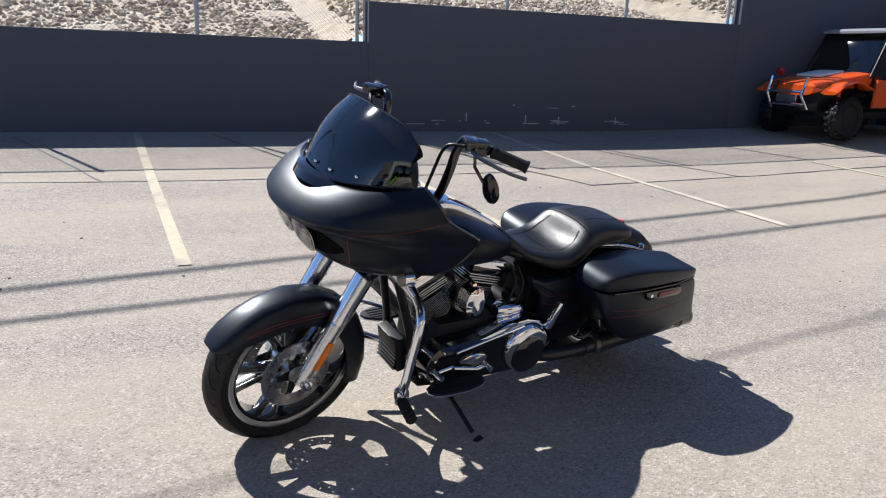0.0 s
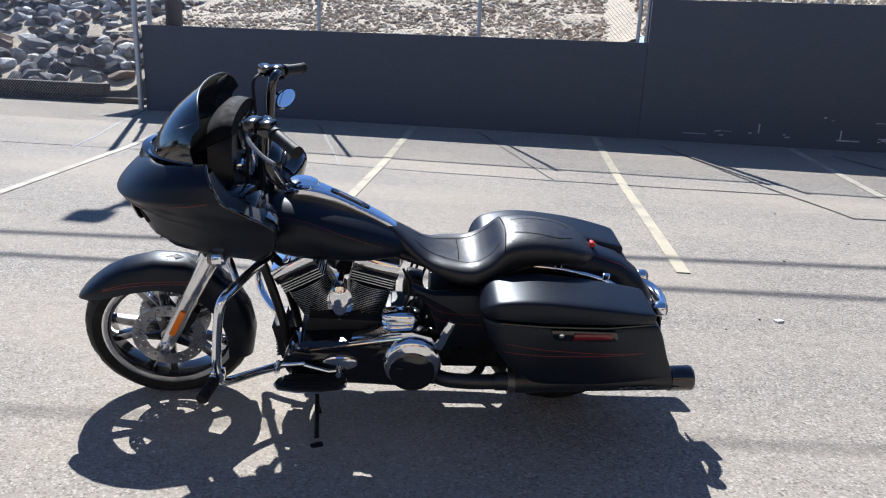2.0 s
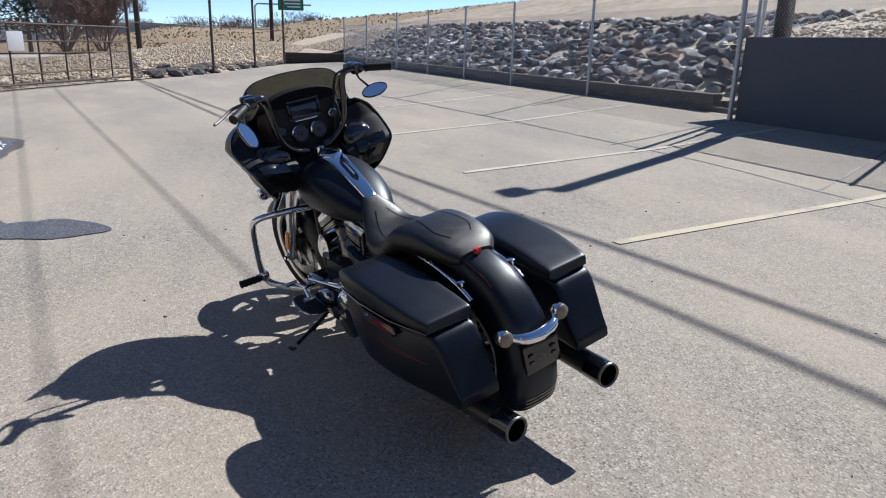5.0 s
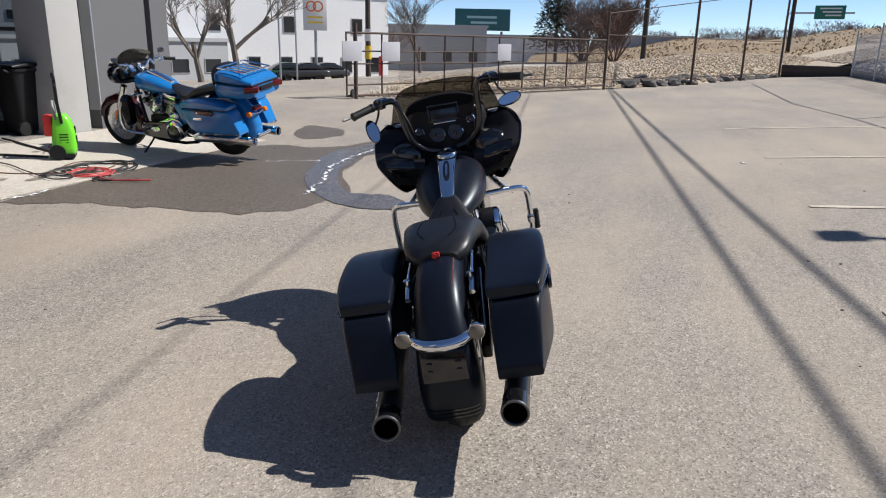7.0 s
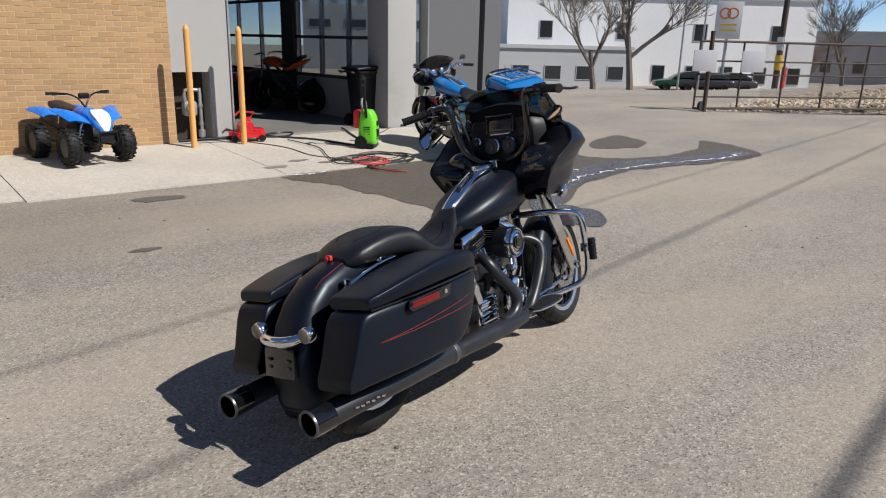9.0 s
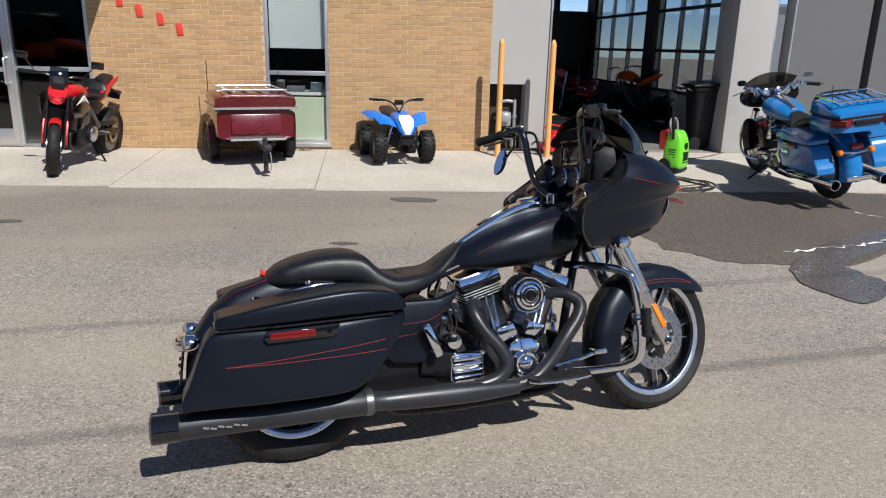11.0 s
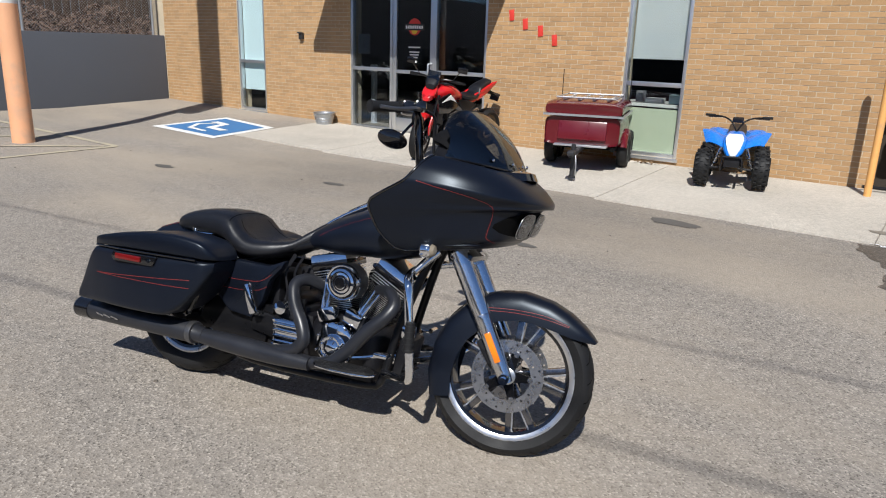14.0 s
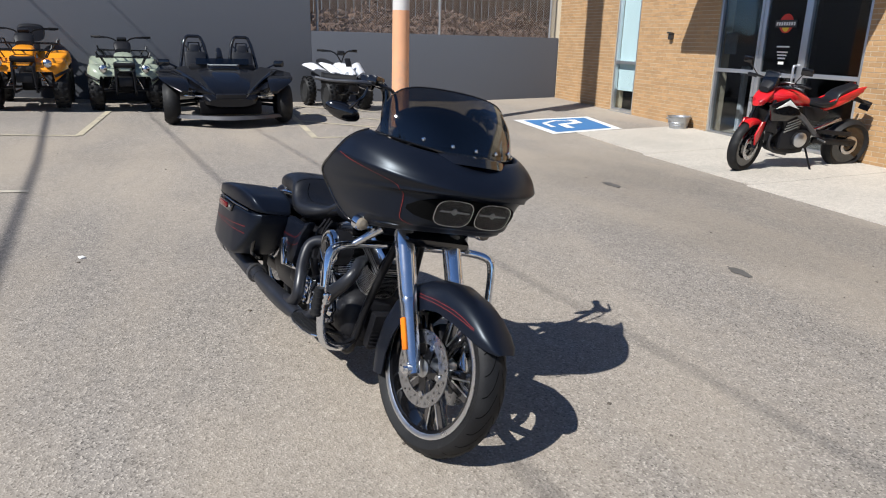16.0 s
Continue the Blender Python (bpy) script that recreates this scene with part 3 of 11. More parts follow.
wall_front = front_piece(-0.10, 2.25, -0.2, FH, MORTAR)
front_piece(3.14, 5.5, -0.2, FH, MORTAR)
front_piece(8.5, 10.9, -0.2, FH, MORTAR)
front_piece(11.75, 14.9, -0.2, FH, MORTAR)
for x0, x1, z0, z1 in OPEN:
    front_piece(x0, x1, z1, FH, MORTAR)
    front_piece(x0, x1, -0.2, z0, MORTAR)
# grey stucco pier with the meter niche, and the garage head
for x0, x1, z0, z1 in [(-0.95, -0.64, -0.2, FH), (-0.64, -0.10, 1.10, FH), (-0.64, -0.10, -0.2, 0.10)]:
    setting(part("wall_pier", span(x0, x1, FY - FT, FY - 0.004, z0, z1), STUCCO, sharp=0), "light grey stucco wall beside the garage opening", "wall")
# the shade inside the niche is put into this dark brown
setting(part("niche_back", span(-0.66, -0.08, FY - FT - 0.05, FY - FT + 0.0, 0.0, 1.2), mat("niche_dark_panel", (0.035, 0.027, 0.02), 0.9, vary=0.3, scale=4), sharp=0), "back of the meter niche, its shade put in the colour", "wall")
setting(part("wall_garage_head", span(-4.4, -0.952, FY - FT, FY - 0.004, 3.25, FH), STUCCO, sharp=0), "light grey stucco lintel over the garage", "wall")
setting(part("wall_column", span(-4.40, -3.80, FY - 0.62, FY + 0.0, -0.2, FH - 1.152, 0.01), STUCCO), "light grey stucco column beside the garage", "column")
setting(part("trim_jamb", span(-0.975, -0.952, FY - FT, FY + 0.02, 0.08, 3.25), ALU, sharp=0), "pale metal garage door track", "trim")
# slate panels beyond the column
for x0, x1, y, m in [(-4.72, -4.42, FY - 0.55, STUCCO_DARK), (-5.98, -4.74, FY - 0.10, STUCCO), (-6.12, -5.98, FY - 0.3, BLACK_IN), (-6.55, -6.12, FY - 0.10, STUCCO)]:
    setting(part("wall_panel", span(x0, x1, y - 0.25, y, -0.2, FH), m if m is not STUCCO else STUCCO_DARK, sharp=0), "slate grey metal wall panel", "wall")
for x in (-4.45, -4.74):
    setting(part("trim_strip", span(x - 0.012, x + 0.012, FY - 0.3, FY - 0.08, 0.4, 3.2), ALU, sharp=0), "pale metal edge strip", "trim")
# the hall inside, its dimness put into the near-black of the walls
IX0, IX1, IY0 = -4.1, 7.0, -13.0
setting(part("floor", span(IX0, IX1 + 7.5, IY0, FY - FT, -0.1, 0.105), mat("garage_floor", (0.17, 0.165, 0.155), 0.6, vary=0.2, scale=1), sharp=0), "grey concrete workshop floor", "floor")
setting(part("ceiling", span(-6.55, 14.9, IY0 - 0.3, FY, FH + 0.002, FH + 0.25), STUCCO_DARK, sharp=0), "flat dark roof of the shop", "ceiling")
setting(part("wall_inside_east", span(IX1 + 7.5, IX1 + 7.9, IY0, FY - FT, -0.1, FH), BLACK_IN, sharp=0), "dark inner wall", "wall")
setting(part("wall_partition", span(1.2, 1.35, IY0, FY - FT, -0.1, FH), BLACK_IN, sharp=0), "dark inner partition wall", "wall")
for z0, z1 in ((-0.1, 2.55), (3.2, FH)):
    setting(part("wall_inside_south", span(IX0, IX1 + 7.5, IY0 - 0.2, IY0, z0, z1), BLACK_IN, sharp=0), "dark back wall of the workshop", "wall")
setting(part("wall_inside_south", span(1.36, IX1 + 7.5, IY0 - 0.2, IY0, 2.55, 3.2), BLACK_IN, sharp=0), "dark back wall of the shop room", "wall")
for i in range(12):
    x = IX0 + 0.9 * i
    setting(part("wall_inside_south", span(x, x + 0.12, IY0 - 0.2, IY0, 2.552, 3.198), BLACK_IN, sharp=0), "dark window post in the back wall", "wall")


def glazed_door(y0, y1, x, label):
    """A sectional door of metal-framed panes over a solid bottom panel, across the west side."""
    top = empty("sectional_door")
    w = (y1 - y0) / 3
    part("bottom_panel", span(x - 0.03, x + 0.03, y0, y1, 0.105, 0.85), STUCCO, top, sharp=0)
    for r in range(4):
        z0 = 0.85 + r * 0.75
        part("rail", span(x - 0.035, x + 0.035, y0, y1, z0, z0 + 0.06), BLACK_IN, top, sharp=0)
        for c in range(3):
            a = y0 + c * w
            part("stile", span(x - 0.04, x + 0.04, a, a + 0.07, z0 + 0.06, z0 + 0.75), ALU, top, sharp=0)
            p = part("pane", span(x - 0.004, x + 0.004, a + 0.07, a + w, z0 + 0.06, z0 + 0.75), BAY_PANE, top, sharp=0)
            p.visible_shadow = False
    return tagged(top, label, "garage door")


glazed_door(-8.6, -5.6, IX0, "closed glazed sectional door with metal frames")
glazed_door(-12.6, -9.1, IX0, "closed glazed sectional door with metal frames")
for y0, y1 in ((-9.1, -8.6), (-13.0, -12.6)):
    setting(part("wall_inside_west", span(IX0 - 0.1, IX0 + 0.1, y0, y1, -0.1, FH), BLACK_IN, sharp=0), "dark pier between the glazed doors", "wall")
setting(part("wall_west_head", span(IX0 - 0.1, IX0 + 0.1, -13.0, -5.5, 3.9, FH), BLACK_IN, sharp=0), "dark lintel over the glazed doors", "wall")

# canopy over the entrance
setting(part("canopy", span(4.95, 8.85, FY + 0.004, FY + 1.22, 2.9, 3.08, 0.01), STUCCO_DARK), "dark flat canopy over the entrance", "canopy")


def frame_bar(x0, x1, z0, z1, parent, name="window_frame", y=FY - 0.06, d=0.09):
    return part(name, span(x0, x1, y - d / 2, y + d / 2, z0, z1, 0.004), ALU, parent)


def tall_window(name, x0, x1, label, blind_to=1.53, panel_to=0.86, blind=True):
    w = empty(name)
    z0, z1, zm = 0.20, 3.0, 1.17
    for a, b_ in ((x0, x0 + 0.05), (x1 - 0.05, x1)):
        frame_bar(a, b_, z0, z1, w)
    for a, b_ in ((z0, z0 + 0.05), (zm, zm + 0.06), (z1 - 0.05, z1)):
        frame_bar(x0 + 0.05, x1 - 0.05, a, b_, w)
    for a, b_ in ((z0 + 0.05, zm), (zm + 0.06, z1 - 0.05)):
        p = part("pane", span(x0 + 0.05, x1 - 0.05, FY - 0.066, FY - 0.06, a, b_), PANE, w, sharp=0)
        p.visible_shadow = False
    part("window_sill", span(x0 - 0.03, x1 + 0.03, FY - 0.05, FY + 0.03, z0 - 0.05, z0 - 0.002, 0.004), ALU, w)
    if blind:
        n = int((z1 - 0.06 - blind_to) / 0.026)
        for i in range(n):
            part("blind_slat", box(x1 - x0 - 0.12, 0.028, 0.0016, ((x0 + x1) / 2, FY - 0.14, z1 - 0.07 - 0.026 * i), (64, 0, 0)), BLIND, w, sharp=0)
        part("bottom_panel", span(x0 + 0.05, x1 - 0.05, FY - 0.12, FY - 0.09, z0 + 0.05, panel_to), GREEN_PANEL, w, "pale green panel behind the pane", sharp=0)
    else:
        part("shade", span(x0 + 0.05, x1 - 0.05, FY - 0.13, FY - 0.12, 0.62, z1), mat("pale_roller_blind", (0.55, 0.66, 0.68), 0.7, vary=0.04), w, "pale blue-white roller blind", sharp=0)
    return setting(w, label, "window")


tall_window("window_1", 2.25, 3.14, "tall aluminium window with white blinds half down")
tall_window("window_2", 10.9, 11.75, "tall narrow aluminium window with pale roller blind", blind=False)
# things on the sill board behind the first window
for x, w_, h, c in ((2.45, 0.16, 0.13, (0.30, 0.42, 0.44)), (2.75, 0.25, 0.07, (0.5, 0.5, 0.48)), (2.97, 0.1, 0.16, (0.12, 0.12, 0.13))):
    tagged(part("desk_box", box(w_, 0.15, h, (x, FY - 0.32, 0.93 + h / 2), bevel=0.01), mat("desk_item", c, 0.6)), "small boxed item on the desk behind glass", "box")
tagged(part("desk", span(2.2, 3.3, FY - 0.9, FY - 0.17, 0.88, 0.925), mat("desk_top", (0.5, 0.5, 0.47), 0.5)), "pale desk top behind the window", "desk")

# storefront entrance: two side lights and a glazed door
front = empty("window_3")
for x in (8.45, 7.50, 6.52, 5.50):
    frame_bar(x, x + 0.05, 0.1, 3.0, front)
for x0, x1 in ((5.55, 6.52), (7.55, 8.45)):
    for z0, z1 in ((0.1, 0.16), (1.16, 1.22), (2.94, 3.0)):
        frame_bar(x0, x1, z0, z1, front)
    for z0, z1 in ((0.16, 1.16), (1.22, 2.94)):
        p = part("pane", span(x0, x1, FY - 0.066, FY - 0.06, z0, z1), DOOR_PANE, front, sharp=0)
        p.visible_shadow = False
setting(front, "aluminium storefront frame with dark side lights", "window")
door = empty("door_1")
for x0, x1, z0, z1 in ((6.575, 6.66, 0.115, 2.9), (7.41, 7.495, 0.115, 2.9), (6.66, 7.41, 0.115, 0.36), (6.66, 7.41, 2.8, 2.9), (6.66, 7.41, 1.14, 1.20)):
    frame_bar(x0, x1, z0, z1, door, "door_frame", FY - 0.05, 0.05)
for z0, z1 in ((0.36, 1.14), (1.20, 2.8)):
    p = part("pane", span(6.66, 7.41, FY - 0.055, FY - 0.049, z0, z1), DOOR_PANE, door, sharp=0)
    p.visible_shadow = False
part("door_handle", tube([(6.62, FY - 0.02, 0.98), (6.62, FY + 0.07, 0.99), (6.62, FY + 0.075, 1.02), (6.62, FY + 0.075, 1.29), (6.62, FY + 0.07, 1.32), (6.62, FY - 0.02, 1.33)], 0.017, 10), ALU, door, "satin metal pull handle")
setting(door, "closed aluminium-framed glass shop door", "door")
frame_bar(6.57, 7.5, 2.902, 3.0, front)
# decal on the door: a dark band over a red disc, with small bars of text below
decal = empty("door_decal")
part("disc", lathe([(0.001, 0), (0.14, 0), (0.14, 0.002)], 28, "y", (7.02, FY - 0.045, 1.93)), RED_FLAT, decal, "red round emblem", sharp=0)
part("inner_disc", lathe([(0.001, 0), (0.07, 0), (0.07, 0.002)], 24, "y", (7.02, FY - 0.041, 1.88)), YELLOW, decal, sharp=0)
part("band", span(6.80, 7.24, FY - 0.038, FY - 0.036, 1.87, 1.98), mat("decal_black", (0.02, 0.02, 0.02), 0.4), decal, sharp=0)
for i in range(8):
    part("lettering", span(6.83 + i * 0.049, 6.865 + i * 0.049, FY - 0.034, FY - 0.032, 1.90, 1.95), SIGN_WHITE, decal, sharp=0)
for i, (w_, z) in enumerate(((0.26, 1.58), (0.22, 1.50), (0.19, 1.455), (0.15, 1.41), (0.11, 1.33))):
    part("text_bar", span(7.02 - w_ / 2, 7.02 + w_ / 2, FY - 0.047, FY - 0.045, z, z + 0.022 + 0.018 * (i == 4)), SIGN_WHITE, decal, sharp=0)
tagged(decal, "round red emblem decal with white text bars on glass", "decal")
# the wall number as plain red bars
for x, z in ((5.05, 2.12), (4.80, 1.99), (4.53, 1.89), (4.28, 1.76)):
    tagged(part("number_bar", box(0.085, 0.012, 0.16, (x, FY + 0.008, z), (0, 6, 0), 0.003), RED_FLAT), "red plate fixed to the brick wall", "number plate", "bars on the wall")
lampbox = empty("wall_light")
part("housing", box(0.09, 0.07, 0.10, (9.77, FY + 0.035, 1.72), bevel=0.012), mat("black_lamp_box", (0.03, 0.03, 0.03), 0.4), lampbox)
part("hood", box(0.10, 0.10, 0.03, (9.77, FY + 0.05, 1.785), (12, 0, 0), 0.006), mat("black_lamp_hood", (0.03, 0.03, 0.03), 0.4), lampbox)
tagged(lampbox, "small black lamp box on the brick wall", "wall lamp")
tagged(part("picture_frame", merge(span(8.08, 8.36, FY - 0.085, FY - 0.067, 1.45, 1.80)), mat("picture", (0.16, 0.16, 0.16), 0.3)), "dark framed picture seen behind glass", "picture")

# ---- fences ----
def mesh_wires(p0, p1, z0, z1, step=0.062, r=0.0021):
    """Diamond wire netting between two places, as crossed straight wires."""
    a, b = V((*p0, 0)), V((*p1, 0))
    L, d, h = (b - a).length, (b - a).normalized(), z1 - z0
    vs, fs = [], []
    s = -h
    while s < L:
        for sign in (1, -1):
            s0, s1 = (s, s + h) if sign > 0 else (s + h, s)
            q0, q1 = max(0, min(L, s0)), max(0, min(L, s1))
            if abs(q1 - q0) < 1e-3:
                continue
            za, zb = z0 + h * abs(q0 - s0) / h, z0 + h * abs(q1 - s0) / h
            A, B = a + d * q0 + V((0, 0, za)), a + d * q1 + V((0, 0, zb))
            t = (B - A).normalized()
            n1 = t.cross(V((-d.y, d.x, 0))).normalized() * r
            n2 = V((-d.y, d.x, 0)) * r
            i = len(vs)
            for P in (A, B):
                vs += [P + n1, P - n1 * 0.5 + n2, P - n1 * 0.5 - n2]
            fs += [(i, i + 1, i + 4, i + 3), (i + 1, i + 2, i + 5, i + 4), (i + 2, i, i + 3, i + 5)]
        s += step
    me = bpy.data.meshes.new("netting")
    me.from_pydata([tuple(v) for v in vs], [], fs)
    bm = bmesh.new()
    bm.from_mesh(me)
    bpy.data.meshes.remove(me)
    return bm


def fence(name, p0, p1, posts, z0, z1, m, label, rails=(1.0,), pr=0.03, net=True, post_top=0.05, wire_gap=0.0, rail_r=0.02):
    f = empty(name)
    a, b = V((*p0, 0)), V((*p1, 0))
    for t in posts:
        p = a.lerp(b, t)
        part("post", merge(tube([(p.x, p.y, z0 - 0.25), (p.x, p.y, z1 + post_top)], pr, 10), lathe([(0.001, 0.035), (pr * 0.8, 0.02), (pr * 1.15, 0), (pr * 1.15, -0.03)], 10, "z", (p.x, p.y, z1 + post_top))), m, f)
    for k in rails:
        z = z0 + (z1 - z0) * k
        part("rail", tube([(a.x, a.y, z), (b.x, b.y, z)], rail_r, 8), m, f)
    if net:
        part("netting", mesh_wires(p0, p1, z0 + wire_gap, z1), GALV if m is GALV else m, f, "diamond wire netting", sharp=0)
    return tagged(f, label, "fence")


fence("chain_link_fence", (-5.3, 11.62), (2.93, 11.62), (0.0, 0.37, 0.69, 0.985, 1.0), 1.74, 3.5, GALV, "galvanised chain link fence on the retaining wall")
fence("chain_link_fence", (2.97, 11.62), (10.28, 11.62), (0.0, 0.336, 0.663, 0.98, 1.0), 2.36, 3.9, GALV, "galvanised chain link fence on the retaining wall")
fence("chain_link_fence", (14.55, -4.8), (14.55, 1.15), (0.02, 0.5, 0.98), 1.67, 3.2, GALV, "galvanised chain link fence on the retaining wall")
fence("chain_link_fence", (-5.45, 11.88), (-35.0, 11.95), (0.0, 0.18, 0.32, 0.44, 0.56, 0.69, 0.85, 1.0), 0.36, 2.3, GALV, "tall galvanised chain link fence beside the timber kerb", rails=(), pr=0.035, post_top=0.4)
tagged(part("fence_end_post", tube([(-5.42, 11.40, 0.2), (-5.42, 11.40, 4.0)], 0.045, 12), GALV), "round galvanised end post at the wall corner", "post")


def gate_line(t):
    return V((-11.9, -4.75)).lerp(V((-37.6, 9.4)), t)


gate = empty("sliding_gate")
g0, g1 = gate_line(0.03), gate_line(0.43)
gz = 0.08
for k, r in ((0.08, 0.03), (0.36, 0.02), (0.9, 0.02), (1.22, 0.02), (1.68, 0.028)):
    part("rail", tube([(g0.x, g0.y, gz + k), (g1.x, g1.y, gz + k)], r, 8), RUSTY, gate)
for i in range(11):
    p = g0.lerp(g1, i / 10)
    part("upright", tube([(p.x, p.y, gz + 0.06), (p.x, p.y, gz + 1.70)], 0.026, 8), RUSTY, gate)
q = g0.lerp(g1, 0.15)
part("netting", mesh_wires((q.x, q.y), (g1.x, g1.y), gz + 0.36, gz + 1.68, 0.075, 0.0032), RUSTY, gate, "rusty wire netting", sharp=0)
part("wheel", lathe([(0.03, -0.03), (0.11, -0.03), (0.12, 0), (0.11, 0.03), (0.03, 0.03)], 18, "y", (g0.x - 0.15, g0.y + 0.1, 0.22)), mat("gate_wheel_rubber", (0.02, 0.02, 0.02), 0.7), gate, "black rubber gate wheel")
for t in (0.02, 0.13, 0.52):
    p = g0.lerp(g1, t)
    part("sign_plate", moved(box(0.62, 0.02, 0.5, bevel=0.004), Matrix.Translation((p.x + 0.2, p.y + 0.05, gz + 1.22)) @ pose(0, 0, 0, 0, 0, -29)), mat("blank_grey_sign", (0.45, 0.45, 0.48), 0.5, vary=0.05), gate, "blank grey sign seen from behind")
tagged(gate, "rusty steel sliding gate with wire netting", "gate")
for t, h, lab in ((0.04, 2.0, 0), (0.43, 2.75, 0), (0.655, 4.0, 0), (0.82, 4.0, 0), (0.97, 4.0, 0)):
    p = gate_line(t)
    tagged(part("fence_post", tube([(p.x, p.y, -0.2), (p.x, p.y, h)], 0.055, 10), RUSTY), "tall dark steel fence post beside the gate", "fence post", "posts along the lot edge")
cable = empty("fence_top_wire")
for za, zb in ((2.7, 4.4), (1.95, 1.95), (0.35, 0.35)):
    a, b_ = gate_line(0.43), gate_line(0.97)
    part("wire", tube([(a.x, a.y, za), (b_.x, b_.y, zb if za > 2 else za)], 0.018, 6), RUSTY, cable)
tagged(cable, "sagging wires between the tall fence posts", "fence wire")

# timber kerb of stacked railway sleepers
for row, z in ((0, 0.22), (1, 0.455)):
    x = -5.5 - 1.1 * row
    while x > -35.3:
        ln = R.uniform(2.3, 2.7)
        ob = part("railway_sleeper", moved(box(ln - 0.01, 0.24, 0.225, bevel=0.018), pose(x - ln / 2, 12.13 + 0.03 * row + R.uniform(-0.015, 0.015), z + 0.112, R.uniform(-2, 2), 0, R.uniform(-0.3, 0.3))), TIMBER)
        tagged(ob, "weathered dark railway sleeper edging the lot", "timber", "sleepers along the lot")
        x -= ln
for row, z in ((0, 0.12), (1, 0.35), (2, 0.57)):
    ob = part("railway_sleeper", moved(box(4.2, 0.24, 0.225, bevel=0.018), pose(-36.3, 11.0, z + 0.112, 0, 0, 62)), TIMBER)
    tagged(ob, "weathered dark railway sleeper edging the lot", "timber", "sleepers along the lot")

# utility pole at the wall's end: its shadow falls across the lot
pole = empty("light_pole")
part("pole", tube([(-4.97, 11.86, 0.3), (-4.97, 11.86, 7.3)], [0.15, 0.12], 12), TIMBER, pole)
part("arm", box(0.08, 0.9, 0.08, (-4.97, 11.6, 7.05), bevel=0.01), RUSTY, pole)
part("floodlight", box(0.34, 0.22, 0.26, (-4.97, 11.15, 7.02), (30, 0, 0), 0.03), RUSTY, pole, "dark floodlight head")
tagged(pole, "dark timber pole with a floodlight", "pole")
# overhead cables, known by the lines of shade they draw on the lot
SH = V((to_sun.x / to_sun.z, to_sun.y / to_sun.z, 0))
for a0, sl, h, r in ((4.48, 0.128, 7.4, 0.030), (5.08, 0.148, 7.9, 0.033), (2.42, 0.163, 7.6, 0.013), (1.15, 0.15, 7.2, 0.009)):
    pts = []
    for x in (-32, -16, 0, 16, 32):
        z = h + 0.0009 * x * x
        p = V((x, a0 + sl * x, 0)) + SH * z
        p.z = z
        pts.append(p)
    tagged(part("overhead_cable", tube(pts, r, 6, smooth=4), mat("cable_black", (0.02, 0.02, 0.02), 0.6)), "black overhead cable above the lot", "cable", "cables over the lot")

# ---- behind the walls and the far side of the road ----
def bank(name, xs, ys, f, m, label, category, rough=0.0):
    b = bmesh.new()
    g = [[b.verts.new((x, y, f(x, y) + rough * noise.noise(V((x * 0.9, y * 0.9, 3))))) for y in ys] for x in xs]
    for i in range(len(xs) - 1):
        for j in range(len(ys) - 1):
            b.faces.new((g[i][j], g[i + 1][j], g[i + 1][j + 1], g[i][j + 1]))
    return setting(part(name, b, m, sharp=60), label, category)


def lin(a, b, n):
    return [a + (b - a) * i / (n - 1) for i in range(n)]


def clamp01(v):
    return max(0.0, min(1.0, v))


def slope_wall(x, y):
    up = 1.58 + 0.6 * clamp01((x - 2.7) / 0.5) + 0.5 * clamp01((x - 10) / 0.5)
    return up + 0.20 * (y - 11.7)


def slope_west(x, y):
    return 0.55 + 1.75 * clamp01((y - 12.25) / 4.0) + 0.21 * max(0.0, y - 17.5) * clamp01((x + 150) / 110)


bank("gravel_slope", lin(-6.2, 16, 40), lin(11.7, 30, 40), slope_wall, GRAVEL, "tan gravel slope behind the retaining wall", "gravel slope", 0.08)
bank("rock_bed", lin(-38, -6.2, 40), lin(12.2, 17.5, 12), slope_west, GRAVEL, "tan gravel bed under the rock bank", "gravel slope", 0.06)
bank("embankment", lin(-60, -6.2, 40), lin(17.5, 90, 24), slope_west, DIRT, "bare tan highway embankment", "embankment", 0.25)
bank("embankment_high", lin(-6.2, 40, 20), lin(30, 90, 10), lambda x, y: slope_wall(x, 30) + 0.18 * (y - 30), DIRT, "bare tan highway embankment", "embankment", 0.2)
def hill_top(az):
    marks = [(150, 7.2), (160, 5.3), (164, 4.6), (168, 3.7), (172, 2.7), (179, 2.5), (184, 1.2), (190, 0.3)]
    for (a0, h0), (a1, h1) in zip(marks, marks[1:]):
        if a0 <= az <= a1:
            return h0 + (h1 - h0) * (az - a0) / (a1 - a0)
    return 0.3


b = bmesh.new()
g = []
for az in lin(190, 150, 60):
    row = []
    for r_ in lin(50, 170, 40):
        k = clamp01((r_ - 52) / 45)
        x, y = 4.7 + r_ * math.cos(radians(az)), 2.5 + r_ * math.sin(radians(az))
        row.append(b.verts.new((x, y, hill_top(az) * k * k * (3 - 2 * k) - 0.05 + 0.35 * k * noise.noise(V((x * 0.12, y * 0.12, 1))))))
    g.append(row)
for r0_, r1_ in zip(g, g[1:]):
    for j in range(39):
        b.faces.new((r0_[j], r1_[j], r1_[j + 1], r0_[j + 1]))
bmesh.ops.recalc_face_normals(b, faces=b.faces)
setting(part("grass_hill", b, DRY_GRASS, sharp=60), "dry brown winter grass hill beyond the lot", "grass hill")
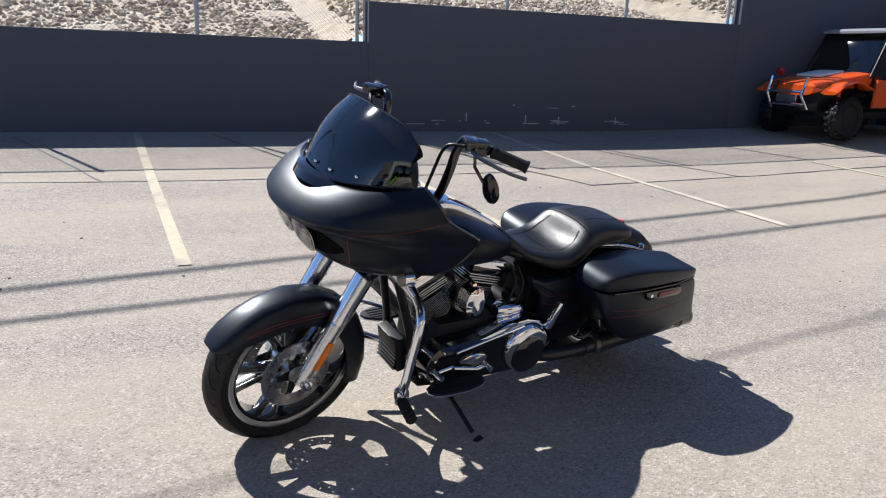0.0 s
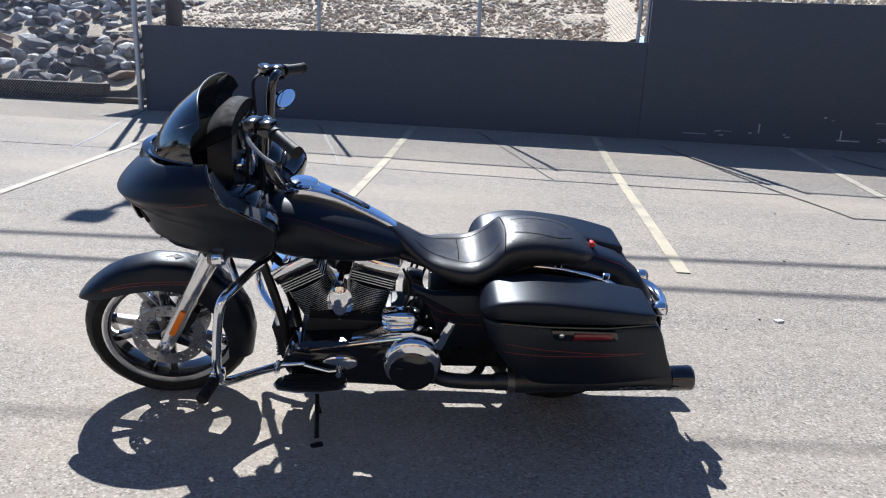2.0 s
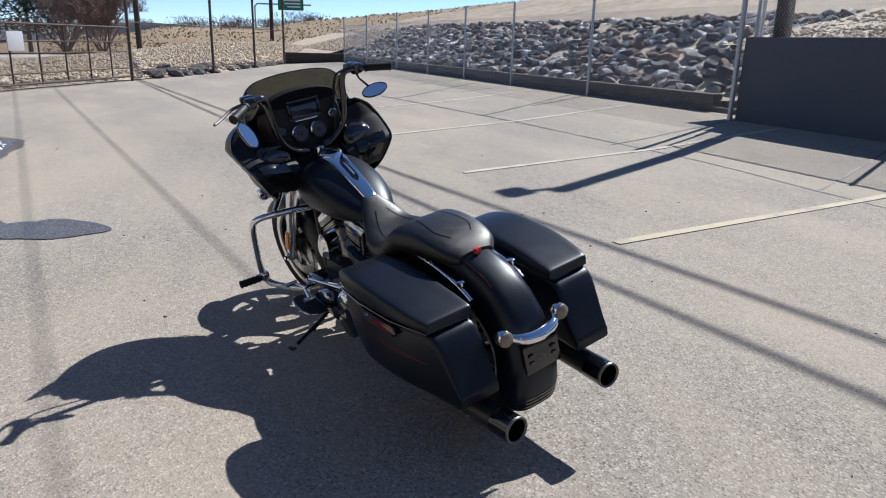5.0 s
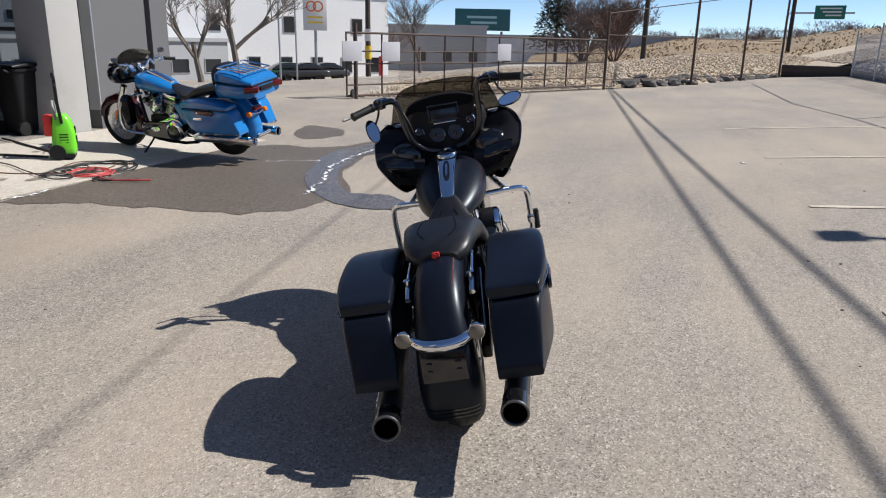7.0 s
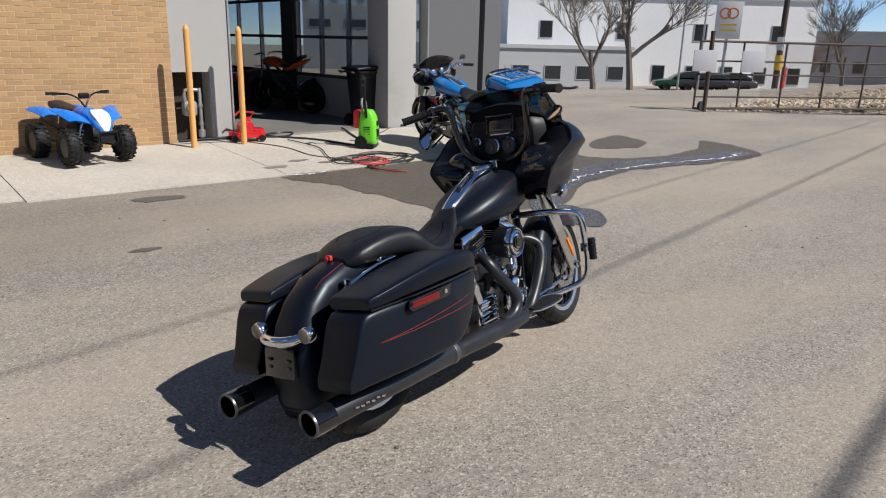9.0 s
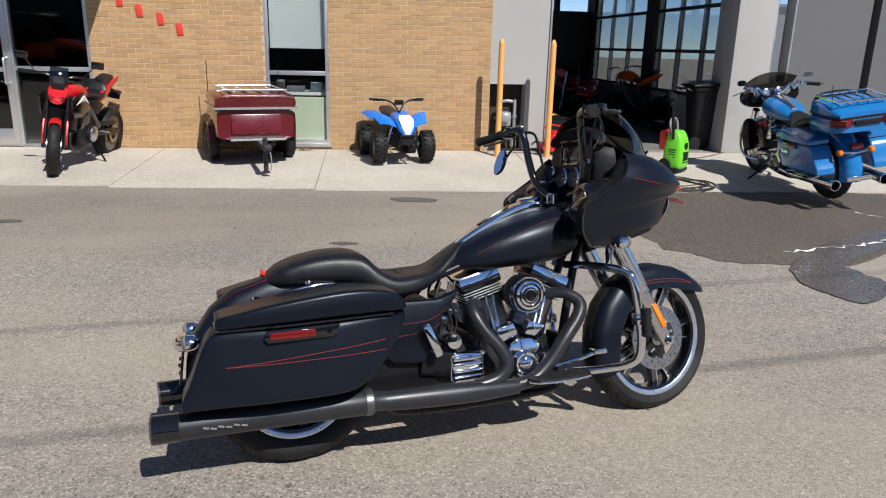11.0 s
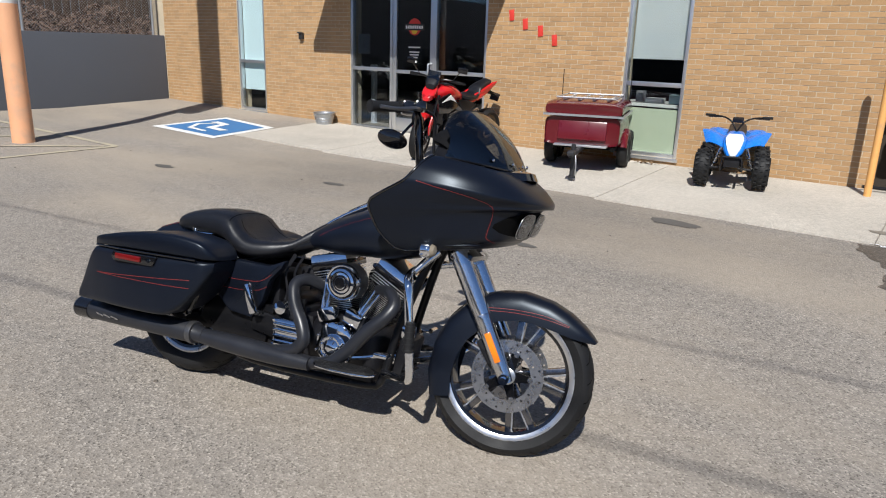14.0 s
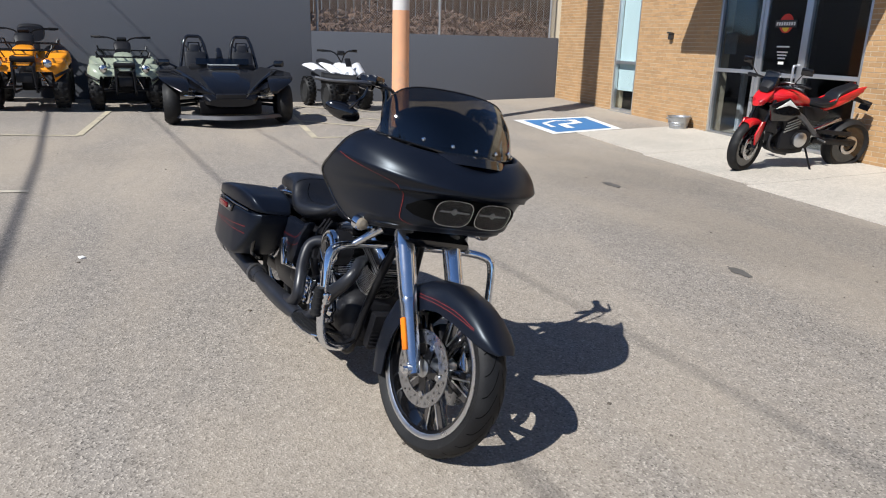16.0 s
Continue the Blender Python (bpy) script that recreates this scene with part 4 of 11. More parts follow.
# tufts of dry grass standing on the hill
vs, fs = [], []
rb_ = random.Random(53)
for i in range(7000):
    az, r_ = rb_.uniform(152, 187), 56 + 60 * rb_.random() ** 1.4
    k = clamp01((r_ - 52) / 45)
    x, y = 4.7 + r_ * math.cos(radians(az)), 2.5 + r_ * math.sin(radians(az))
    z = hill_top(az) * k * k * (3 - 2 * k) - 0.1 + 0.35 * k * noise.noise(V((x * 0.12, y * 0.12, 1)))
    hh, aa = rb_.uniform(0.10, 0.26) * (1 + 0.8 * noise.noise(V((x * 0.2, y * 0.2, 9)))), rb_.uniform(0, 6.283)
    dx, dy = 0.09 * math.cos(aa), 0.09 * math.sin(aa)
    lx, ly = rb_.uniform(-0.2, 0.2), rb_.uniform(-0.2, 0.2)
    k = len(vs)
    vs += [(x - dx, y - dy, z), (x + dx, y + dy, z), (x + dx * 0.7 + lx, y + dy * 0.7 + ly, z + hh), (x + lx, y + ly, z + hh * 0.75), (x - dx * 0.8 + lx, y - dy * 0.8 + ly, z + hh * 0.9)]
    fs.append((k, k + 1, k + 2, k + 3, k + 4))
me = bpy.data.meshes.new("dry_grass")
me.from_pydata(vs, [], fs)
me.materials.append(mat("dry_straw_tufts", (0.34, 0.25, 0.15), 0.95, vary=0.3, scale=0.5, fine=4))
tagged(new("dry_grass", me), "straw coloured tufts of dry winter grass", "grass", kind="stuff")
bank("grass_bank", lin(-60, -38, 12), lin(9.6, 17.5, 10), lambda x, y: 0.25 + 0.24 * (y - 9.6), GRAVEL, "low gravel bank beyond the fence", "gravel slope", 0.1)

# a stone with split faces
def stone_mesh(seed, flat=0.62):
    rr = random.Random(seed)
    b = bmesh.new()
    bmesh.ops.create_icosphere(b, subdivisions=1, radius=0.5)
    for v in b.verts:
        v.co *= rr.uniform(0.72, 1.1)
    for _ in range(5):
        n = V((rr.uniform(-1, 1), rr.uniform(-1, 1), rr.uniform(-1, 1))).normalized()
        bmesh.ops.bisect_plane(b, geom=b.verts[:] + b.edges[:] + b.faces[:], plane_co=n * rr.uniform(0.26, 0.4), plane_no=n, clear_outer=True)
        ends = [e for e in b.edges if e.is_boundary]
        if ends:
            bmesh.ops.holes_fill(b, edges=ends)
    bmesh.ops.scale(b, vec=(1.15, 0.85, flat), verts=b.verts)
    bmesh.ops.recalc_face_normals(b, faces=b.faces)
    return b


# each rock its own tone: pale, dark or rusty
def by_random(m, source, ramp):
    n, l = m.node_tree.nodes, m.node_tree.links
    src = n.new("ShaderNodeObjectInfo") if source == "object" else n.new("ShaderNodeNewGeometry")
    out = src.outputs["Random"] if source == "object" else src.outputs["Random Per Island"]
    cr = n.new("ShaderNodeValToRGB")
    cr.color_ramp.interpolation = "CONSTANT"
    e = cr.color_ramp.elements
    e[0].position, e[0].color = ramp[0][0], (*ramp[0][1], 1)
    e[1].position, e[1].color = ramp[1][0], (*ramp[1][1], 1)
    for pos, col in ramp[2:]:
        k = e.new(pos)
        k.color = (*col, 1)
    l.new(out, cr.inputs[0])
    tcn, nz, sc = n.new("ShaderNodeTexCoord"), n.new("ShaderNodeTexNoise"), n.new("ShaderNodeVectorMath")
    nz.inputs["Scale"].default_value, nz.inputs["Detail"].default_value = 4.0, 7
    mr = n.new("ShaderNodeMapRange")
    mr.inputs["From Min"].default_value, mr.inputs["From Max"].default_value, mr.inputs["To Min"].default_value, mr.inputs["To Max"].default_value = 0.3, 0.7, 0.6, 1.4
    sc.operation = "SCALE"
    l.new(tcn.outputs["Object"], nz.inputs["Vector"])
    l.new(nz.outputs["Fac"], mr.inputs["Value"])
    l.new(cr.outputs[0], sc.inputs[0])
    l.new(mr.outputs[0], sc.inputs["Scale"])
    l.new(sc.outputs[0], n["Principled BSDF"].inputs["Base Color"])


TONES = [(0.0, (0.06, 0.06, 0.068)), (0.30, (0.15, 0.148, 0.15)), (0.50, (0.30, 0.29, 0.285)), (0.64, (0.13, 0.085, 0.065)), (0.76, (0.58, 0.56, 0.53)), (0.88, (0.22, 0.15, 0.11))]
STONE_FAR = mat("split_stone_bank", (0.27, 0.262, 0.255), 0.9, vary=0.35, scale=3, fine=25, bump=0.01)
by_random(STONE, "object", TONES)
by_random(STONE_FAR, "island", TONES)
riprap = tagged(empty("riprap_bank"), "bank of split grey and rust riprap stones behind the fence", "rocks", kind="stuff")
bases = []
for k in range(7):
    me = bpy.data.meshes.new("rock")
    b = stone_mesh(k)
    b.to_mesh(me)
    b.free()
    me.materials.append(STONE)
    bases.append(me)
rest_v, rest_f = [], []
count = 0
for i in range(1700):
    x = -6.3 - 30 * (i / 1700) ** 1.0 - R.uniform(0, 0.4)
    y = R.uniform(12.4, 16.6)
    s = R.uniform(0.24, 0.56) * (1.1 if y < 14.5 else 0.9)
    m = Matrix.LocRotScale((x, y, slope_west(x, y) + 0.08 * s), Euler((R.uniform(-0.5, 0.5), R.uniform(-0.5, 0.5), R.uniform(0, 6.3))), (s, s, s * R.uniform(0.7, 1.1)))
    me = bases[i % 7]
    if y < 14.6 and x > -15 and count < 290:
        o = new("rock", me)
        o.parent = riprap
        o.matrix_basis = m
        count += 1
    else:
        k = len(rest_v)
        rest_v += [tuple(m @ v.co) for v in me.vertices]
        rest_f += [tuple(k + j for j in p.vertices) for p in me.polygons]
me = bpy.data.meshes.new("far_rocks")
me.from_pydata(rest_v, [], rest_f)
me.materials.append(STONE_FAR)
o = new("far_rocks", me)
o.parent = riprap
tagged(o, "loose split stones", kind="stuff")

# gravel stones lying on the slope behind the wall and by the gate
def scatter(name, n, place, smin, smax, label, m=PEBBLE, seed=3):
    rr = random.Random(seed)
    base = []
    for k in range(5):
        b = stone_mesh(40 + k, 0.6)
        bmesh.ops.dissolve_limit(b, angle_limit=0.35, verts=b.verts, edges=b.edges)
        base.append(([v.co.copy() for v in b.verts], [[v.index for v in f.verts] for f in b.faces]))
        b.free()
    vs, fs = [], []
    for i in range(n):
        p = place(rr)
        s = rr.uniform(smin, smax)
        mt = Matrix.LocRotScale(p, Euler((rr.uniform(-0.6, 0.6), rr.uniform(-0.6, 0.6), rr.uniform(0, 6.3))), (s, s, s))
        v, f = base[i % 5]
        k = len(vs)
        vs += [tuple(mt @ c) for c in v]
        fs += [tuple(k + j for j in q) for q in f]
    mesh = bpy.data.meshes.new(name)
    mesh.from_pydata(vs, [], fs)
    mesh.materials.append(m)
    return tagged(new(name, mesh), label, "gravel", kind="stuff")


PEBBLE.node_tree.nodes["Principled BSDF"].inputs["Roughness"].default_value = 0.9
# each stone its own tone
pn, pl = PEBBLE.node_tree.nodes, PEBBLE.node_tree.links
geo, hue = pn.new("ShaderNodeNewGeometry"), pn.new("ShaderNodeValToRGB")
els = hue.color_ramp.elements
els[0].color, els[1].color = (0.26, 0.20, 0.135, 1), (0.60, 0.525, 0.42, 1)
c = els.new(0.45)
c.color = (0.48, 0.385, 0.275, 1)
pl.new(geo.outputs["Random Per Island"], hue.inputs[0])
pl.new(hue.outputs[0], pn["Principled BSDF"].inputs["Base Color"])


def on_slope(rr):
    x, y = rr.uniform(-6, 11.5), 11.8 + 8.5 * rr.random() ** 1.3
    return V((x, y, slope_wall(x, y) + 0.01))


scatter("gravel_stones", 9000, on_slope, 0.06, 0.17, "loose tan gravel stones on the slope behind the wall")


def by_gate(rr):
    o_ = rr.uniform(0.25, 6.0)
    t = rr.uniform(0.03 + 0.035 * o_, 1.4)
    p = gate_line(t)
    x, y = p.x - 0.482 * o_, p.y - 0.876 * o_
    return V((x, y, gate_mound(t, o_)))


def gate_mound(t, o_):
    return 0.05 + (0.26 + 0.30 * min(t, 1.0) + 0.6 * min(t, 1.0) ** 3) * math.sin(math.pi * clamp01((o_ - 0.2) / 9.0)) ** 0.85 * clamp01((t - 0.03 - 0.035 * o_) * 5) - 0.12 * clamp01((0.03 + 0.035 * o_ - t) * 30) + 0.02


b = bmesh.new()
g = []
for i in range(41):
    t = 1.4 * i / 40
    p = gate_line(t)
    g.append([b.verts.new((p.x - 0.482 * o_, p.y - 0.876 * o_, gate_mound(t, o_) - 0.05)) for o_ in lin(0.2, 9.2, 14)])
for i in range(40):
    for j in range(13):
        b.faces.new((g[i][j], g[i + 1][j], g[i + 1][j + 1], g[i][j + 1]))
setting(part("gravel_mound", b, GRAVEL, sharp=60), "low tan gravel mound beyond the gate", "gravel slope")
scatter("gate_gravel", 12000, by_gate, 0.06, 0.17, "loose tan gravel beyond the gate", seed=5)

# dark rocks along the foot of the gravel
DARK_ROCK = mat("dark_split_rock", (0.085, 0.078, 0.074), 0.9, vary=0.5, scale=2.5, fine=20, bump=0.01)
dark_bases = []
for me in bases:
    me = me.copy()
    me.materials.clear()
    me.materials.append(DARK_ROCK)
    dark_bases.append(me)
rocks = tagged(empty("rock_row"), "row of dark split rocks at the foot of the gravel", "rocks", kind="stuff")
rb_ = random.Random(88)
for i in range(34):
    t = 0.50 + 0.47 * i / 33 + rb_.uniform(-0.008, 0.008)
    p, o_, sz = gate_line(t), rb_.uniform(0.1, 1.0), rb_.uniform(0.45, 0.95)
    o = new("rock", dark_bases[i % 7])
    o.parent = rocks
    o.matrix_basis = Matrix.LocRotScale((p.x - 0.482 * o_, p.y - 0.876 * o_, 0.10 * sz + 0.12 * o_), Euler((rb_.uniform(-0.4, 0.4), rb_.uniform(-0.4, 0.4), rb_.uniform(0, 6.3))), (sz, sz, sz * 0.85))
def on_rock_bed(rr):
    x, y = rr.uniform(-50, -30), rr.uniform(12.3, 17.4)
    return V((x, y, (slope_west(x, y) if x > -38 else 0.25 + 0.24 * (y - 9.6)) + 0.02))
scatter("bank_gravel", 5000, on_rock_bed, 0.08, 0.22, "loose tan gravel on the bank beyond the fence", seed=6)

# beyond the gravel: a pale road verge
b = bmesh.new()
prev = None
for i in range(31):
    c0 = V((-36, -9.5)) + V((0.876, -0.482)) * (2.0 * i - 30)
    row = []
    for o_ in (-1.5, 1.5):
        x, y = c0.x + 0.482 * o_, c0.y + 0.876 * o_
        z = ground_z(y, x) - far_drop(x, y)
        row += [b.verts.new((x, y, z - 0.1)), b.verts.new((x, y, z + 0.12))]
    if prev:
        b.faces.new((prev[1], prev[3], row[3], row[1]))
        b.faces.new((prev[0], prev[1], row[1], row[0]))
        b.faces.new((prev[2], row[2], row[3], prev[3]))
    prev = row
bmesh.ops.recalc_face_normals(b, faces=b.faces)
setting(part("pavement_far", b, SLAB, sharp=0), "pale concrete pavement beyond the gravel", "pavement")

# behind the east wall: mulch, board fence and a shaded house wall
bank("mulch_slope", lin(14.66, 19, 8), lin(-6, 11.4, 14), lambda x, y: 1.55 + 0.10 * (x - 14.6), MULCH, "rust brown mulch behind the east wall", "mulch bed", 0.05)
vs, fs = [], []
rb_ = random.Random(77)
for i in range(3800):
    y = rb_.uniform(-5.2, 1.4)
    x = 14.95 + rb_.random() * 1.1
    top_ = 0.30 + 0.30 * noise.noise(V((y * 1.1, x * 1.3, 5)))
    p_ = V((x, y, 1.60 + max(0.05, top_ + 0.25) * rb_.random()))
    d1 = V((rb_.uniform(-1, 1), rb_.uniform(-1, 1), rb_.uniform(-0.6, 0.8))).normalized() * rb_.uniform(0.03, 0.09)
    d2 = d1.orthogonal().normalized() * rb_.uniform(0.008, 0.03)
    k = len(vs)
    vs += [tuple(p_ - d1), tuple(p_ + d2), tuple(p_ + d1), tuple(p_ - d2)]
    fs.append((k, k + 1, k + 2, k + 3))
me = bpy.data.meshes.new("dry_brush")
me.from_pydata(vs, [], fs)
me.materials.append(MULCH)
tagged(new("dry_brush", me), "rust brown dry brush behind the wire fence", "brush", kind="stuff")
fb = empty("board_fence")
for i in range(40):
    y = -7.0 + i * 0.22
    part("board", box(0.025, 0.20, 1.9, (18.2, y, 2.75 + R.uniform(-0.03, 0.03)), bevel=0.004), WOOD, fb)
tagged(fb, "brown weathered board fence behind the mulch", "fence")
hs = empty("neighbour_house")
part("wall", span(20.5, 26, -12, 2.5, -0.1, 6.5), mat("grey_siding", (0.30, 0.33, 0.36), 0.8, vary=0.06), hs)
part("roof", plate([(-12.5, 6.3), (3.0, 6.3), (-4.7, 8.6)], 7.0, "yz", 23.2), mat("dark_roof", (0.07, 0.065, 0.06), 0.9), hs)
tagged(hs, "grey sided house behind the board fence", "house")


# ---- trees ----
def grow(out, p, d, ln, r, depth, rr, spread, segs=3, limb=None):
    pts, rad = [p], [r]
    q = p.copy()
    for i in range(segs):
        d = (d + V((rr.uniform(-1, 1), rr.uniform(-1, 1), rr.uniform(-0.4, 0.7))) * 0.16).normalized()
        q = q + d * ln / segs
        pts.append(q.copy())
        rad.append(r * (1 - 0.38 * (i + 1) / segs))
    out.append((pts, rad, depth))
    if depth == 0:
        return
    for _ in range(rr.choice((3, 3, 4)) if depth > 1 else 3):
        k = rr.choice(range(1, segs + 1))
        nd = (d + V((rr.uniform(-1, 1), rr.uniform(-1, 1), rr.uniform(-0.3, 0.8))) * spread).normalized()
        grow(out, pts[max(k, 2) if limb else k], nd, limb * rr.uniform(0.8, 1.15) if limb else ln * rr.uniform(0.58, 0.8), max(0.012, rad[k] * rr.uniform(0.52, 0.72)), depth - 1, rr, spread)


def bare_tree(at, h, seed, label, depth=5, spread=0.8, trunk=0.3, m=BARK, stems=1, r0=None, limb=None):
    rr = random.Random(seed)
    t = empty("bare_tree", Matrix.Translation(at))
    limbs = []
    for s in range(stems):
        d = V((rr.uniform(-0.12, 0.12), rr.uniform(-0.12, 0.12), 1)) if stems == 1 else V((rr.uniform(-0.9, 0.9), rr.uniform(-0.9, 0.9), 1))
        grow(limbs, V((0, 0, 0)), d.normalized(), h * trunk, r0 or h * 0.015, depth, rr, spread, limb=limb)
    tr, cr = bmesh.new(), bmesh.new()
    for pts, rad, dp in limbs:
        b_ = tube(pts, rad, 7 if dp >= depth - 1 else 3, caps=False)
        if dp >= depth - 1:
            tr = merge(tr, b_)
        else:
            me_ = bpy.data.meshes.new("t")
            b_.to_mesh(me_)
            b_.free()
            cr.from_mesh(me_)
            bpy.data.meshes.remove(me_)
    part("trunk", tr, m, t)
    part("crown", cr, TWIG if m is TWIG else m, t)
    return tagged(t, label, "tree")


def polar(az, dist, z=0.0):
    """A place seen from the middle of the lot at that bearing and distance."""
    a = radians(az)
    x, y = 1.5 + dist * math.cos(a), 3.0 + dist * math.sin(a)
    return (x, y, z - far_drop(x, y))


bare_tree(polar(-142.4, 42), 9.5, 11, "tall bare winter tree before the white building", 6, 0.72, 0.31, r0=0.21, limb=2.5)
bare_tree(polar(-145.4, 42), 10.5, 12, "tall bare winter tree before the white building", 6, 0.72, 0.36, r0=0.23, limb=2.7)
bare_tree(polar(-160.5, 52), 10.0, 15, "bare winter tree beyond the gate", 6, 0.75, 0.30, r0=0.17, limb=2.4)
bare_tree(polar(-157.0, 75), 9.0, 16, "bushy reddish bare tree by the road", 5, 1.0, 0.25, TWIG, 5, 0.09)
bare_tree(polar(-173.5, 58), 9.5, 17, "large bushy reddish bare tree beside the road", 6, 1.1, 0.28, TWIG, 7, 0.1)
bare_tree(polar(-176.0, 60), 8.5, 18, "large bushy reddish bare tree beside the road", 6, 1.1, 0.28, TWIG, 6, 0.1)
bare_tree(polar(174.0, 110), 6.0, 19, "small bare tree on the hill", 5, 1.0, 0.25, TWIG, 4, 0.08)

pine = empty("pine_tree", Matrix.Translation(polar(-171.3, 60)))
part("trunk", tube([(0, 0, 0), (0, 0, 6.5)], [0.18, 0.05], 8), BARK, pine)
vs, fs = [], []
for i in range(2600):
    z = 1.2 + 6.0 * R.random() ** 0.9
    rad = (7.6 - z) * 0.42 * math.sqrt(R.random())
    a = R.uniform(0, 6.283)
    p = V((rad * math.cos(a), rad * math.sin(a), z + R.uniform(-0.2, 0.2)))
    d1 = V((R.uniform(-1, 1), R.uniform(-1, 1), R.uniform(-0.5, 0.5))).normalized() * R.uniform(0.12, 0.26)
    d2 = d1.orthogonal().normalized() * 0.06
    k = len(vs)
    vs += [tuple(p - d1), tuple(p + d2), tuple(p + d1), tuple(p - d2)]
    fs.append((k, k + 1, k + 2, k + 3))
me = bpy.data.meshes.new("crown")
me.from_pydata(vs, [], fs)
me.materials.append(NEEDLE)
o = new("crown", me)
o.parent = pine
tagged(pine, "dark green pine beside the bare bushes", "tree")


# a far line of bare brush along the foot of the hill and on its crest
vs, fs = [], []
rb_ = random.Random(31)
clumps = [(rb_.uniform(168, 186), rb_.uniform(120, 175), rb_.uniform(1.0, 3.0)) for _ in range(60)]
for az_, d_, hh in clumps:
    cx, cy, _ = polar(az_, d_)
    base_z = hill_top(az_) - 0.3 if d_ < 160 else 0.5
    for i in range(230):
        p_ = V((cx + rb_.gauss(0, hh * 0.5), cy + rb_.gauss(0, hh * 0.5), base_z + hh * rb_.random() ** 0.8))
        d1 = V((rb_.uniform(-0.6, 0.6), rb_.uniform(-0.6, 0.6), rb_.uniform(0.2, 1))).normalized() * rb_.uniform(0.25, 0.7)
        d2 = d1.orthogonal().normalized() * rb_.uniform(0.015, 0.04)
        k = len(vs)
        vs += [tuple(p_ - d1), tuple(p_ + d2), tuple(p_ + d1), tuple(p_ - d2)]
        fs.append((k, k + 1, k + 2, k + 3))
me = bpy.data.meshes.new("far_brush")
me.from_pydata(vs, [], fs)
me.materials.append(TWIG)
tagged(new("far_brush", me), "far line of bare reddish winter brush", "brush", kind="stuff")


# ---- far buildings, signs, poles ----
def block(name, az, dist, w, d, h, m, label, rows=(), cols=0, yaw=None, roof=True, z0=0.0, win=(1.0, 1.1)):
    """A plain building whose front faces the lot, with its windows as recessed panes and sills."""
    x, y, zd = polar(az, dist)
    t = empty(name, pose(x, y, z0 + zd, 0, 0, (az - 90 + 180) if yaw is None else yaw))
    part("wall", span(-w / 2, w / 2, -d, 0, 0, h), m, t, sharp=0)
    if roof:
        part("roof", span(-w / 2 - 0.15, w / 2 + 0.15, -d - 0.15, 0.15, h + 0.002, h + 0.28), GREY_WALL, t, sharp=0)
    for z, n_ in zip(rows, cols if isinstance(cols, tuple) else [cols] * len(rows)):
        for i in range(n_):
            cx = -w / 2 + w * (i + 0.5) / n_
            wd = part("window", span(cx - win[0] / 2 - 0.06, cx + win[0] / 2 + 0.06, -0.04, 0.05, z - 0.06, z + win[1] + 0.06), GREY_WALL, t, sharp=0)
            part("pane", span(cx - win[0] / 2, cx + win[0] / 2, 0.045, 0.06, z, z + win[1]), DARK_GLASS, wd, sharp=0)
    return tagged(t, label, "building")


block("office_building", -147.0, 62, 26, 12, 7.2, WHITE_WALL, "white painted two-storey office building", (0.5, 3.9), (9, 4), -40, win=(1.0, 1.3))
block("warehouse", -137.5, 55, 16, 10, 3.0, GREY_WALL, "low pale grey warehouse with a dark band", (0.7,), 6, -28, win=(1.3, 1.0))
block("warehouse", -133.0, 75, 40, 14, 7.8, GREY_WALL, "pale grey two-storey warehouse", (4.6,), 10, -50, win=(2.4, 0.8))
block("warehouse", -166.0, 95, 26, 12, 4.2, WHITE_WALL, "long low white commercial building", (1.0,), 6, -76)
block("warehouse", -161.5, 82, 12, 9, 5.0, GREY_WALL, "grey commercial building behind trees", (1.2,), 4, -72)
block("shed", -178.5, 90, 10, 6, 2.6, GREY_WALL, "small grey shed by the road", (), 0, -90)

for az, dist, h, lab, yb in ((-155.9, 48, 12, 1, True), (-178.3, 52, 12, 0, False), (171.6, 70, 12, 0, False)):
    x, y, zd = polar(az, dist)
    t = empty("utility_pole", Matrix.Translation((x, y, zd)))
    part("pole", tube([(0, 0, -0.2), (0, 0, h)], [0.2, 0.14], 10), TIMBER, t)
    part("crossarm", box(0.12, 2.2, 0.12, (0, 0, h - 0.6)), TIMBER, t)
    if yb:
        part("yellow_guard", tube([(0.02, 0.02, 2.1), (0.02, 0.02, 3.0)], 0.24, 10), YELLOW, t, "yellow marker sleeve")
        part("notice", box(0.05, 0.4, 0.8, (0.22, 0.05, 3.7)), SIGN_WHITE, t, "pale notice plate")
    tagged(t, "dark timber utility pole by the road", "utility pole")
for az, dist, h in ((-148.8, 50, 8), (-150.2, 55, 8)):
    x, y, zd = polar(az, dist)
    tagged(part("lamp_post", tube([(x, y, zd), (x, y, h + zd)], 0.07, 8), GALV), "slim grey steel lamp post", "lamp post")

x, y, zd = polar(-151.8, 58)
t = empty("pylon_sign", pose(x, y, zd, 0, 0, -60))
part("post", tube([(0, 0, 0), (0, 0, 4.6)], 0.12, 10), GALV, t)
part("cabinet", box(1.9, 0.35, 2.7, (0, 0, 5.4), bevel=0.03), SIGN_WHITE, t, "white sign cabinet")
part("emblem", merge(lathe([(0.30, 0), (0.42, 0), (0.42, 0.012), (0.30, 0.012)], 24, "y", (-0.25, 0.18, 5.9), closed=True), lathe([(0.30, 0), (0.42, 0), (0.42, 0.012), (0.30, 0.012)], 24, "y", (0.3, 0.18, 5.9), closed=True)), mat("orange_emblem", (0.75, 0.18, 0.04), 0.5), t, "orange double ring emblem")
for z in (5.0, 4.6):
    part("text_bar", span(-0.6, 0.6, 0.176, 0.188, z, z + 0.14), YELLOW, t)
